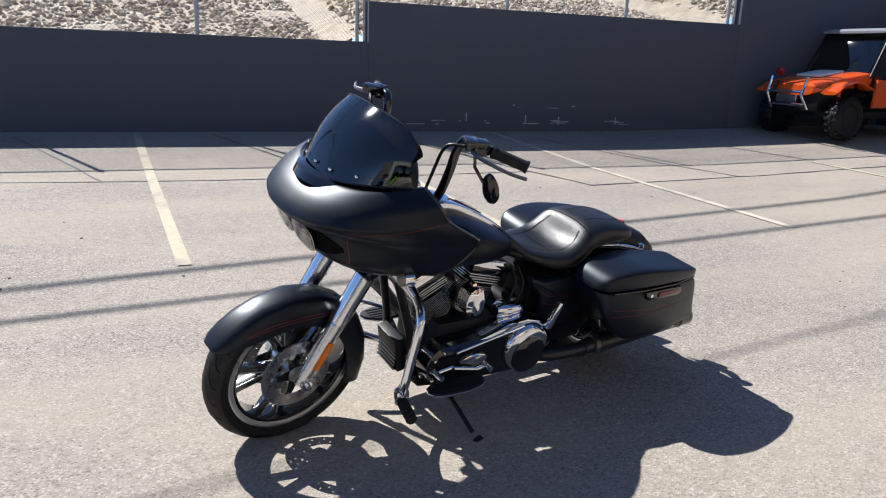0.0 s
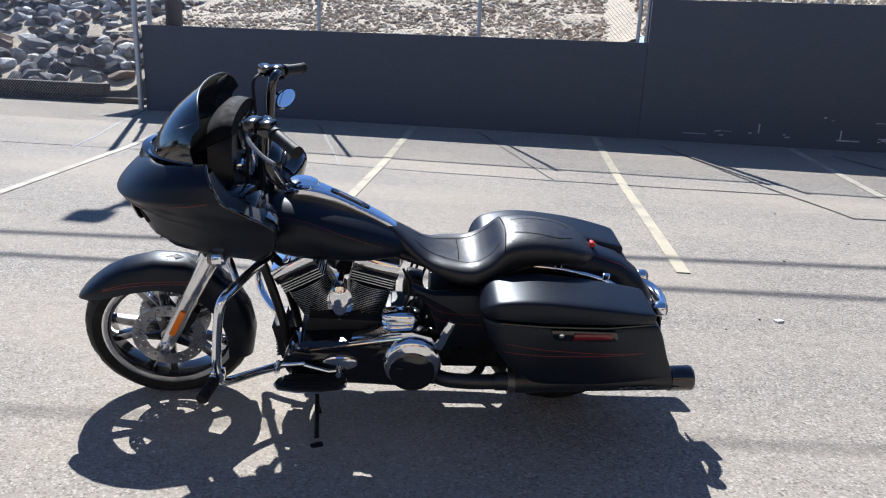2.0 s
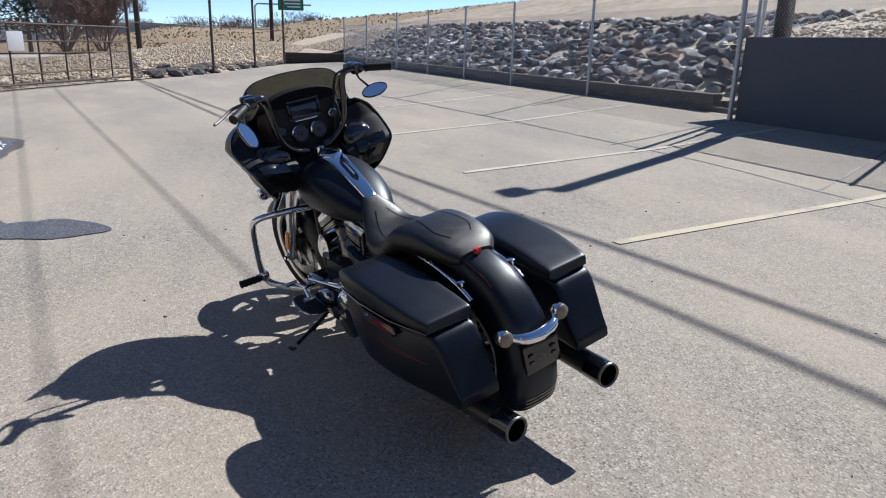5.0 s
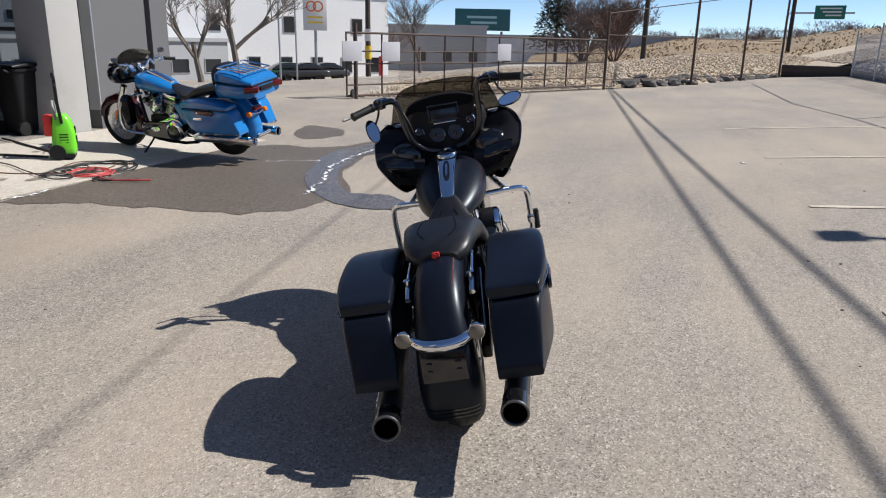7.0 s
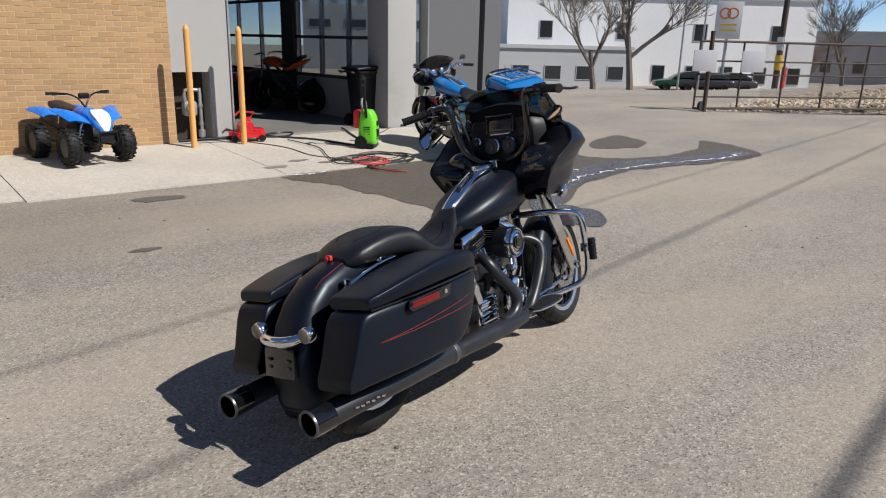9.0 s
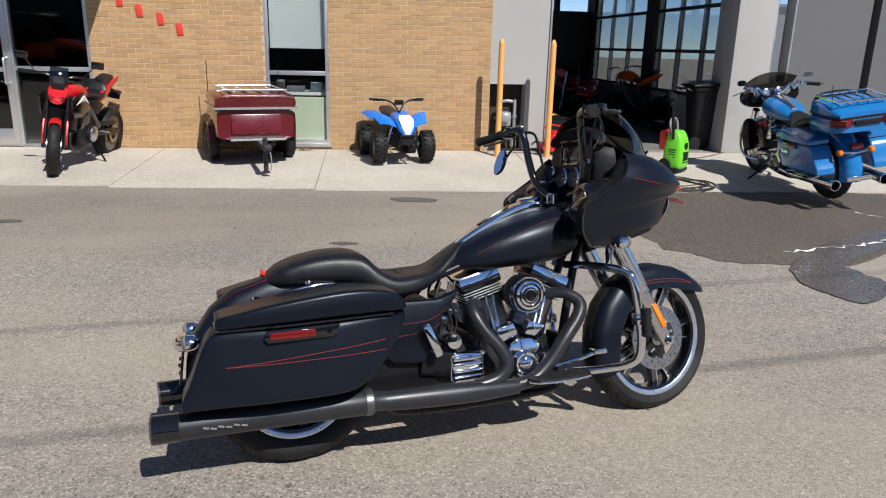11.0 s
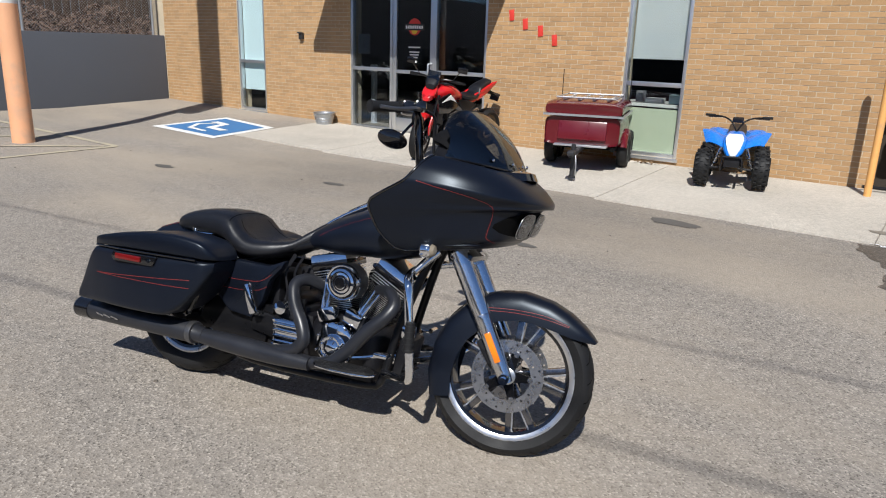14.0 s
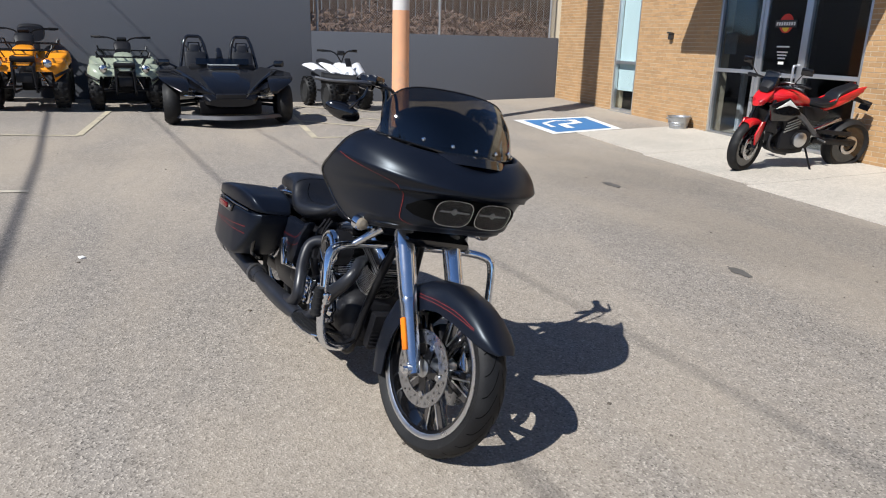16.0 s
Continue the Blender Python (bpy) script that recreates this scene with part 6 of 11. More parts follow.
        part("bolt", lathe([(0.007, 0.248), (0.007, 0.257), (0.003, 0.26)], 6, "y", (x, 0, z)), CHROME, pr)
    part("engine_side", plate([(-0.90, 0.36), (-0.90, 0.46), (-0.60, 0.47), (-0.57, 0.36)], 0.10, "xz", 0.10, 0.01), CAST_BLACK, t)
    # horn cover between the cylinders on the left
    hc = part("horn_cover", loft([[V((x, y, z)) for x, z in [(-0.735 + w * math.cos(a), 0.575 + (0.075 if math.sin(a) > 0 else 0.06) * math.copysign(abs(math.sin(a)) ** 0.8, math.sin(a))) for a in (2 * math.pi * k / 24 for k in range(24))]] for y, w in ((0.13, 0.045), (0.205, 0.05))] + [[V((-0.735 + 0.03 * math.cos(a), 0.222, 0.575 + 0.045 * math.sin(a))) for a in (2 * math.pi * k / 24 for k in range(24))]], 1), chrome, t, "chrome horn cover")
    part("bracket", tube([(-0.735, 0.1, 0.66), (-0.735, 0.17, 0.65), (-0.735, 0.18, 0.62)], 0.012, 8), chrome, hc)
    part("oil_filter", lathe([(0.038, 0), (0.040, 0.07), (0.034, 0.085), (0.001, 0.087)], 24, "x", (-0.54, 0.0, 0.28)), chrome, t)
    part("starter_motor", lathe([(0.045, -0.12), (0.048, 0.10), (0.030, 0.13), (0.001, 0.135)], 24, "y", (-1.03, 0, 0.455)), CAST_BLACK, t)
    part("transmission_top", box(0.20, 0.22, 0.05, (-1.03, 0, 0.43), bevel=0.012), CAST_BLACK, t)
    part("ignition_coil", box(0.07, 0.10, 0.09, (-1.02, 0.03, 0.58), (0, -15, 0), 0.014), PLASTIC, t)
    for i, (y, x) in enumerate(((0.10, -0.98), (0.125, -1.0), (-0.105, -0.99), (-0.125, -1.02), (-0.09, -1.05))):
        part("wiring", tube([(x, y, 0.68), (x - 0.03, y * 1.2, 0.60), (x - 0.01, y * 1.25, 0.50), (x - 0.06, y * 1.1, 0.40)], 0.006, 6, smooth=4), PLASTIC, t, "black wiring loom")
    part("chrome_housing", loft([oval(-0.90, 0.475, 0.03, 0.03, 0.03, 3, 20, 0.14), oval(-0.94, 0.475, 0.045, 0.042, 0.04, 3, 20, 0.145), oval(-1.02, 0.475, 0.045, 0.042, 0.04, 3, 20, 0.145), oval(-1.05, 0.475, 0.03, 0.03, 0.03, 3, 20, 0.14)], 3), chrome, t, "chrome starter housing")
    # headers: one from each exhaust port down the right side
    part("front_header", tube([(-0.60, -0.10, 0.585), (-0.52, -0.16, 0.595), (-0.468, -0.205, 0.560), (-0.485, -0.235, 0.507), (-0.558, -0.258, 0.430), (-0.657, -0.265, 0.315), (-0.75, -0.272, 0.262), (-0.95, -0.275, 0.250)], [0.024, 0.024, 0.027, 0.030, 0.031, 0.029, 0.027, 0.026], 14, smooth=6), EXHAUST, t, "dark grey exhaust header")
    part("rear_header", tube([(-0.885, -0.09, 0.56), (-0.935, -0.16, 0.585), (-0.955, -0.215, 0.56), (-0.925, -0.25, 0.49), (-0.865, -0.275, 0.41), (-0.845, -0.285, 0.345), (-0.89, -0.285, 0.295), (-0.98, -0.282, 0.275)], 0.028, 14, smooth=6), EXHAUST, t, "dark grey exhaust header")


def saddlebag(t, side, paint, lid_paint=None, refl=True, x0=0.0, stripes=True):
    """A hard pannier with a domed lid, a seam, a latch plate with a red reflector and pinstripes."""
    def sec(x, zb, zt, yi, yo, p=10):
        zc = (zb + zt) / 2
        return oval(x + x0, zc, (yo - yi) / 2, zt - zc, zc - zb, p, 32, (yi + yo) / 2)
    b = loft([sec(-1.285, 0.60, 0.640, 0.21, 0.36, 4), sec(-1.32, 0.535, 0.640, 0.20, 0.392, 6), sec(-1.385, 0.450, 0.640, 0.20, 0.41), sec(-1.46, 0.388, 0.640, 0.20, 0.422), sec(-1.54, 0.368, 0.638, 0.20, 0.428), sec(-1.75, 0.364, 0.634, 0.195, 0.420), sec(-1.90, 0.362, 0.630, 0.19, 0.395), sec(-1.965, 0.360, 0.605, 0.188, 0.380), sec(-2.02, 0.358, 0.47, 0.188, 0.366), sec(-2.052, 0.360, 0.40, 0.19, 0.358)], 3)
    lid = loft([sec(-1.275, 0.645, 0.660, 0.215, 0.35, 4), sec(-1.300, 0.645, 0.698, 0.204, 0.392, 6), sec(-1.355, 0.645, 0.728, 0.197, 0.414, 7), sec(-1.50, 0.646, 0.743, 0.19, 0.432, 7), sec(-1.72, 0.642, 0.720, 0.188, 0.428, 7), sec(-1.87, 0.638, 0.690, 0.184, 0.406, 8), sec(-1.922, 0.635, 0.677, 0.184, 0.390, 9), sec(-1.934, 0.635, 0.668, 0.187, 0.384, 9)], 4)
    if side < 0:
        b, lid = mirror_y(b), mirror_y(lid)
    body_bm = b.copy()
    bag = part("saddlebag", b, paint, t, "satin black hard saddlebag" if paint is SATIN_BLACK else "")
    part("lid", lid, lid_paint or paint, bag)
    part("seam", merge(*[tube([(x0 - 1.34, side * 0.412, 0.6425), (x0 - 1.52, side * 0.431, 0.642), (x0 - 1.74, side * 0.425, 0.638), (x0 - 1.925, side * 0.388, 0.633), (x0 - 1.935, side * 0.20, 0.633)], 0.0045, 6)]), GLOSS_BLACK, bag)
    part("latch_plate", plate([(x0 - 1.545, 0.592), (x0 - 1.53, 0.632), (x0 - 1.775, 0.628), (x0 - 1.785, 0.60), (x0 - 1.77, 0.584), (x0 - 1.56, 0.586)], 0.016, "xz", side * 0.430, 0.004), GLOSS_BLACK, bag)
    part("reflector", box(0.15, 0.012, 0.026, (x0 - 1.69, side * 0.436, 0.608), (0, 0, side * 2.5), 0.004), RED_LENS, bag, "red reflector")
    part("lock", lathe([(0.009, 0), (0.009, 0.004), (0.001, 0.005)], 12, "y", (x0 - 1.57, side * 0.437 - (0.005 if side < 0 else 0), 0.61)), CHROME, bag)
    if stripes:
        for z1 in (0.550, 0.513):
            part("pinstripe", on_surface(body_bm, [(x0 - 1.91, side * 0.4, 0.507), (x0 - 1.75, side * 0.4, 0.507 + (z1 - 0.507) * 0.28), (x0 - 1.55, side * 0.4, 0.507 + (z1 - 0.507) * 0.66), (x0 - 1.37, side * 0.4, z1)], (0, -side, 0), 0.0026), STRIPE, bag, "thin red pinstripe", sharp=0)
    body_bm.free()
    # chrome bracket and guard rail
    part("guard_rail", tube([(x0 - 1.50, side * 0.26, 0.36), (x0 - 1.42, side * 0.33, 0.40), (x0 - 1.37, side * 0.35, 0.48), (x0 - 1.36, side * 0.34, 0.54)], 0.011, 8, smooth=4), GLOSS_BLACK, bag)
    return bag


def muffler(t, side, m=EXHAUST, tip=GLOSS_BLACK, x1=-2.185, mark=True, r=0.049):
    y0, y1 = side * 0.292, side * 0.236
    p = [(-1.36, y0, 0.272), (-1.405, y0, 0.274), (-1.43, y0, 0.277), (-1.80, side * 0.262, 0.270), (x1, y1, 0.264)]
    short = V(p[3]).lerp(V(p[4]), 0.78)
    mf = part("muffler", tube(p[:4] + [tuple(short)], [0.036, 0.038, r, r, r], 24), m, t, "dark grey exhaust muffler")
    part("clamp", lathe([(0.040, -0.022), (r + 0.002, -0.014), (r + 0.004, 0.0), (r + 0.002, 0.014)], 28, "x", (-1.425, y0, 0.277)), STEEL_DARK if m is EXHAUST else m, mf, "metal muffler clamp")
    d = (V(p[-1]) - V(p[-2])).normalized()
    e = V(p[-1])
    q = V((1, 0, 0)).rotation_difference(d).to_matrix().to_4x4()
    part("end_cap", moved(lathe([(r + 0.003, -0.090), (r + 0.004, 0.0), (r - 0.004, 0.006), (r - 0.007, 0.0), (r - 0.008, -0.080)], 28, "x", closed=True), Matrix.Translation(e) @ q), tip, mf, "black muffler end cap")
    part("baffle", moved(lathe([(r - 0.006, -0.074), (r - 0.02, -0.078), (0.001, -0.078)], 24, "x"), Matrix.Translation(e) @ q), GROOVE, mf)
    part("tip_ring", moved(lathe([(r + 0.0042, 0.000), (r + 0.0025, 0.0075), (r - 0.003, 0.0085), (r - 0.0065, 0.003)], 28, "x", closed=True), Matrix.Translation(e) @ q), STEEL_DARK if m is EXHAUST else m, mf)
    if mark:
        for i in range(6):
            part("lettering", box(0.021, 0.003, 0.0075, (-2.01 + 0.026 * i, side * (0.248 + 0.049 + 0.0045 - 0.0023 * i * -1), 0.266 - (0.004 if i % 2 else 0)), (0, 14, side * -4)), CHROME_SOFT, mf)
    return mf


def handlebar(t, m_bar, rise, grip_y, steer, mirrors=True, chrome_controls=GLOSS_BLACK, base=(-0.40, 0, 1.00), back=0.12, bar_r=0.0175, down=True):
    """Tall bars with grips, levers, switch boxes, cables and hanging oval mirrors."""
    bx, _, bz = base
    for s in (1, -1):
        top = bz + rise
        pts = [(bx, 0.05 * s, bz), (bx - 0.005, 0.12 * s, bz + 0.02), (bx - 0.02, 0.19 * s, bz + 0.09), (bx - 0.035, 0.215 * s, bz + rise * 0.6), (bx - 0.045, 0.225 * s, top - 0.045), (bx - 0.06, 0.255 * s, top), (bx - back, grip_y * s * 0.86, top - 0.01)]
        hb = part("handlebar", moved(tube(pts, bar_r, 12, smooth=6), steer), m_bar, t, "black tall handlebar" if m_bar is GLOSS_BLACK else "chrome handlebar")
        g0, g1 = V((bx - back - 0.005, grip_y * s * 0.88, top - 0.01)), V((bx - back - 0.075, (grip_y + 0.055) * s, top - 0.03))
        dd = (g1 - g0).normalized()
        part("grip", moved(merge(tube([g0, g1], 0.0205, 14), tube([g1 - dd * 0.004, g1 + dd * 0.006], 0.023, 14), tube([g0 - dd * 0.004, g0 + dd * 0.008], 0.024, 14)), steer), RUBBER, hb, "black rubber grip")
        sw = V((bx - back + 0.02, grip_y * s * 0.78, top - 0.005))
        part("switch_box", moved(merge(box(0.05, 0.055, 0.055, tuple(sw), (0, 0, -25 * s), 0.012), box(0.045, 0.07, 0.04, tuple(sw + V((0.045, -0.01 * s, 0.012))), (0, 0, -25 * s), 0.012)), steer), chrome_controls, hb)
        lv = [sw + V((0.055, 0.02 * s, -0.005)), sw + V((0.055, 0.08 * s, -0.012)), sw + V((0.01, 0.16 * s, -0.03)), sw + V((-0.03, 0.215 * s, -0.035))]
        part("lever", moved(tube(lv, [0.009, 0.008, 0.0065, 0.007], 8, smooth=4), steer), STEEL_DARK, hb, "dark hand lever")
        part("cable", moved(tube([sw + V((0.06, -0.02 * s, 0)), sw + V((0.09, -0.08 * s, -0.02)), (bx + 0.02, 0.19 * s, bz + rise * 0.6), (bx + 0.03, 0.16 * s, bz + 0.05), (bx - 0.02, 0.10 * s, bz - 0.1)], 0.0065, 8, smooth=5), steer), PLASTIC, hb, "black control cable")
        if mirrors:
            k = -1 if down else 1
            c_ = sw + V((-0.02, 0.07 * s, k * 0.135))
            part("mirror_stem", moved(tube([sw + V((0.03, 0.01 * s, k * 0.02)), sw + V((0.035, 0.025 * s, k * 0.06)), c_ + V((0.015, 0, 0))], 0.006, 8), steer), m_bar if m_bar is CHROME else GLOSS_BLACK, hb)
            el = [[V((0.014 * (1 - w * w) + o, 0.072 * w * math.cos(a), 0.036 * w * math.sin(a))) for a in (2 * math.pi * j / 28 for j in range(28))] for w, o in ((0.3, 0.012), (0.8, 0.008), (1, 0), (1.0, -0.008))]
            mm = Matrix.Translation(c_) @ pose(0, 0, 0, 0, 27 if down else 14, 8 * s if s > 0 or not down else -34) @ pose(0, 0, 0, 84 if s > 0 else -10, 0, 0)
            mr = part("mirror", moved(moved(rings(el), mm), steer), m_bar if m_bar is CHROME else GLOSS_BLACK, hb, "oval hanging mirror")
            gl = [[V((-0.0085 - 0.0015 * k2, 0.067 * w * math.cos(a), 0.031 * w * math.sin(a))) for a in (2 * math.pi * j / 28 for j in range(28))] for w, k2 in ((1, 0), (0.98, 1))]
            part("mirror_glass", moved(moved(rings(gl), mm), steer), MIRROR, mr, "mirror glass reflecting blue sky")


def fork_leg(t, s, steer, axle, head, chrome=CHROME, refl=True):
    a, h = V(axle) + V((0, 0.125 * s, 0)), V(head) + V((0, 0.125 * s, 0))
    d = (h - a).normalized()
    low = a - d * 0.02
    part("fork_tube", moved(tube([a + d * 0.26, a + d * 0.30, h], [0.034, 0.0385, 0.0405], 24), steer), FORK_CHROME if chrome is CHROME else chrome, t, "chrome upper fork tube")
    lo = part("fork_slider", moved(tube([low, a + d * 0.02, a + d * 0.06, a + d * 0.25, a + d * 0.262, a + d * 0.275], [0.026, 0.03, 0.0335, 0.0345, 0.037, 0.035], 20), steer), CHROME_SOFT, t, "polished fork slider")
    part("axle_nut", moved(merge(lathe([(0.022, -0.02), (0.022, 0.02)], 16, "y", (a.x, a.y + 0.02 * s, a.z)), lathe([(0.012, -0.03), (0.012, 0.03)], 6, "y", (a.x, a.y + 0.025 * s, a.z))), steer), chrome, lo)
    if refl:
        c_ = a + d * 0.135 + V((0.004, 0.036 * s, 0))
        q = V((0, 0, 1)).rotation_difference(d).to_matrix().to_4x4()
        part("reflector", moved(box(0.026, 0.010, 0.125, bevel=0.004), steer @ Matrix.Translation(c_) @ q), AMBER, lo, "amber fork reflector")
    # caliper behind the leg
    c_ = a + V((-0.085, -0.048 * s, 0.085))
    part("brake_caliper", moved(merge(box(0.05, 0.07, 0.13, tuple(c_), (0, -35, 0), 0.014), lathe([(0.016, -0.005), (0.016, 0.005)], 12, "y", (c_.x - 0.01, c_.y + 0.04 * s, c_.z + 0.025)), lathe([(0.016, -0.005), (0.016, 0.005)], 12, "y", (c_.x + 0.02, c_.y + 0.04 * s, c_.z - 0.025))), steer), CAST_BLACK, lo, "black brake caliper")


def road_bike():
    """The satin black touring motorcycle, in its own frame: x ahead, y to its left, z up along its lean, zero under the front tyre."""
    t = empty("motorcycle")
    axis_p, axis_d = V((-0.30, 0, 0.80)), V((-0.46, 0, 0.888))
    steer = Matrix.Translation(axis_p) @ Matrix.Rotation(radians(7.5), 4, axis_d) @ Matrix.Translation(-axis_p)
    front = Matrix.Translation((-0.010, -0.020, 0)) @ steer
    R0, RW = 0.327, 0.337
    F0 = V((0.016, 0, 0.319))
    cast_wheel("front_wheel", t, tuple(F0), 0.347, 0.130, 0.266, None, spoke_m=SPOKE, steer=front, label="cast five-pair spoke front wheel")
    cast_wheel("rear_wheel", t, (-1.665, 0, R0), RW, 0.175, 0.222, None, spoke_m=SPOKE, discs=(-0.085,), label="cast rear wheel")
    for s in (1, -1):
        fork_leg(t, s, front, tuple(F0), (-0.240, 0, 0.80))
    # front mudguard
    c = V((0.010, 0, R0 - 0.012))
    st = []
    for a, r, hw, dr in ((29, 0.394, 0.040, 0.012), (33, 0.390, 0.066, 0.034), (41, 0.381, 0.081, 0.066), (52, 0.371, 0.087, 0.090), (65, 0.362, 0.088, 0.105), (85, 0.355, 0.090, 0.115), (105, 0.350, 0.090, 0.12), (125, 0.346, 0.090, 0.125), (145, 0.342, 0.090, 0.125), (165, 0.340, 0.090, 0.12), (185, 0.345, 0.089, 0.115), (203, 0.352, 0.086, 0.10)):
        st.append((c.x + r * math.cos(radians(a)), c.z + r * math.sin(radians(a)), hw, dr))
    fb = shell(st[::-1], 0, 0, 0.005, 16, p=3.2)
    keep = fb.copy()
    fender = part("front_fender", moved(fb, front), SATIN_BLACK, t, "satin black front fender")
    for s in (1, -1):
        for dz in (0, 0.012):
            part("pinstripe", moved(on_surface(keep, [(0.24, s * 0.3, 0.556 + dz * 0.4), (0.14, s * 0.3, 0.575 + dz), (0.02, s * 0.3, 0.582 + dz), (-0.10, s * 0.3, 0.575 + dz)], (0, -s, 0), 0.0022), front), STRIPE, fender, sharp=0)
    keep.free()
    # triple clamp, steering head, frame
    part("triple_clamp", moved(merge(box(0.10, 0.33, 0.045, (-0.235, 0, 0.79), (0, 27, 0), 0.016), box(0.09, 0.30, 0.04, (-0.315, 0, 0.93), (0, 27, 0), 0.014)), steer), GLOSS_BLACK, t)
    part("steering_head", tube([(-0.28, 0, 0.76), (-0.36, 0, 0.95)], 0.045, 16), FRAME_BLACK, t)
    for s in (1, -1):
        part("frame_tube", tube([(-0.33, 0.03 * s, 0.86), (-0.40, 0.06 * s, 0.72), (-0.49, 0.10 * s, 0.42), (-0.53, 0.12 * s, 0.22), (-0.62, 0.13 * s, 0.165), (-1.20, 0.14 * s, 0.165), (-1.32, 0.15 * s, 0.24), (-1.36, 0.15 * s, 0.50), (-1.28, 0.12 * s, 0.62), (-0.95, 0.08 * s, 0.74), (-0.36, 0.03 * s, 0.90)], 0.019, 10, smooth=3), FRAME_BLACK, t)
        part("swingarm", box(0.52, 0.045, 0.06, (-1.42, 0.13 * s, 0.30), (0, -3, 0), 0.012), FRAME_BLACK, t)
        part("shock_absorber", tube([(-1.60, 0.13 * s, 0.34), (-1.38, 0.135 * s, 0.56)], 0.026, 12), CHROME_SOFT, t)
        part("rear_strut", plate([(-1.30, 0.62), (-1.75, 0.66), (-1.80, 0.60), (-1.55, 0.52), (-1.32, 0.50)], 0.012, "xz", 0.122 * s, 0.003), FRAME_BLACK, t)
        part("chrome_rail", tube([(-1.50, 0.118 * s, 0.715), (-1.62, 0.125 * s, 0.705), (-1.78, 0.128 * s, 0.665), (-1.86, 0.128 * s, 0.625)], 0.013, 10, smooth=3), CHROME, t, "chrome bag docking rail")
        for dx, dz in ((-1.60, 0.72), (-1.80, 0.67)):
            part("docking_post", lathe([(0.010, 0), (0.016, 0.004), (0.016, 0.02), (0.010, 0.024)], 14, "z", (dx, 0.127 * s, dz)), CHROME, t)
    part("belt_guard", box(0.5, 0.03, 0.04, (-1.33, 0.115, 0.40), (0, 4, 0), 0.01), FRAME_BLACK, t)
    part("battery_box", box(0.26, 0.26, 0.22, (-1.22, 0, 0.50), bevel=0.02), PLASTIC, t)
    part("oil_pan", box(0.30, 0.22, 0.06, (-0.98, 0, 0.20), bevel=0.02), CAST_BLACK, t)
    oc = part("oil_cooler", box(0.05, 0.16, 0.17, (-0.475, 0, 0.30), (0, 12, 0), 0.008), CAST_BLACK, t)
    for i in range(8):
        part("fin", box(0.058, 0.15, 0.004, (-0.475, 0, 0.235 + 0.018 * i), (0, 12, 0)), CAST_BLACK, oc)
    v_twin(t)
    # tank with console
    def sec(x, zc, hw, up, dn, p=2.3, pd=3.0):
        return oval(x, zc, hw, up, dn, p, 32, 0, pd)
    tank_bm = loft([sec(-0.40, 0.87, 0.105, 0.055, 0.075), sec(-0.425, 0.865, 0.145, 0.085, 0.105), sec(-0.48, 0.86, 0.175, 0.105, 0.125), sec(-0.58, 0.845, 0.192, 0.115, 0.125), sec(-0.70, 0.825, 0.190, 0.105, 0.11), sec(-0.82, 0.795, 0.168, 0.09, 0.085), sec(-0.92, 0.765, 0.128, 0.07, 0.05), sec(-0.985, 0.745, 0.085, 0.05, 0.028), sec(-1.01, 0.738, 0.05, 0.035, 0.02)], 5)
    keep = tank_bm.copy()
    tank = part("fuel_tank", tank_bm, SATIN_BLACK, t, "satin black teardrop fuel tank")
    for s in (1, -1):
        for dz in (0.012,):
            part("pinstripe", on_surface(keep, [(-0.46, s * 0.3, 0.905 + dz), (-0.60, s * 0.3, 0.895 + dz), (-0.78, s * 0.3, 0.83 + dz), (-0.90, s * 0.3, 0.775 + dz)], (0, -s, 0), 0.0012), STRIPE, tank, sharp=0)
    keep.free()
    top = [(-0.515, 0.966, 0.052), (-0.56, 0.982, 0.062), (-0.62, 0.978, 0.058), (-0.70, 0.952, 0.047), (-0.80, 0.905, 0.042), (-0.90, 0.850, 0.036), (-0.955, 0.812, 0.028)]
    cons = loft([[V((x, w * math.copysign(abs(math.cos(a)) ** 0.5, math.cos(a)), z + (0.014 if math.sin(a) > 0 else 0.05) * math.copysign(abs(math.sin(a)) ** 0.6, math.sin(a)))) for a in (2 * math.pi * k / 20 for k in range(20))] for x, z, w in top], 4)
    cs = part("tank_console", cons, CHROME, t, "chrome tank console")
    part("filler_lid", moved(lathe([(0.058, 0), (0.060, 0.008), (0.054, 0.016), (0.02, 0.020), (0.001, 0.0205)], 36, "z"), pose(-0.585, 0, 0.992, 0, -7, 0)), CHROME, cs, "round chrome filler lid")
    part("console_slot", moved(loft([[V((0.085 * math.copysign(abs(math.cos(a)) ** 0.6, math.cos(a)), 0.018 * math.sin(a), z)) for a in (2 * math.pi * k / 24 for k in range(24))] for z in (0, 0.004)], 1), pose(-0.765, 0, 0.9365, 0, -26, 0)), GLOSS_BLACK, cs, "black console inlay")
    part("console_badge", moved(box(0.10, 0.012, 0.005, bevel=0.002), pose(-0.765, 0, 0.942, 0, -26, 0)), CHROME_SOFT, cs)
    # seat
    def ss(x, zt, hw, zb, p=2.5, dish=0.0):
        out = oval(x, (zt + zb) / 2, hw, (zt - zb) / 2, (zt - zb) / 2, p, 36)
        for v in out:
            if v.z > (zt + zb) / 2:
                v.z -= dish * max(0, 1 - (v.y / (hw * 0.75)) ** 2)
        return out
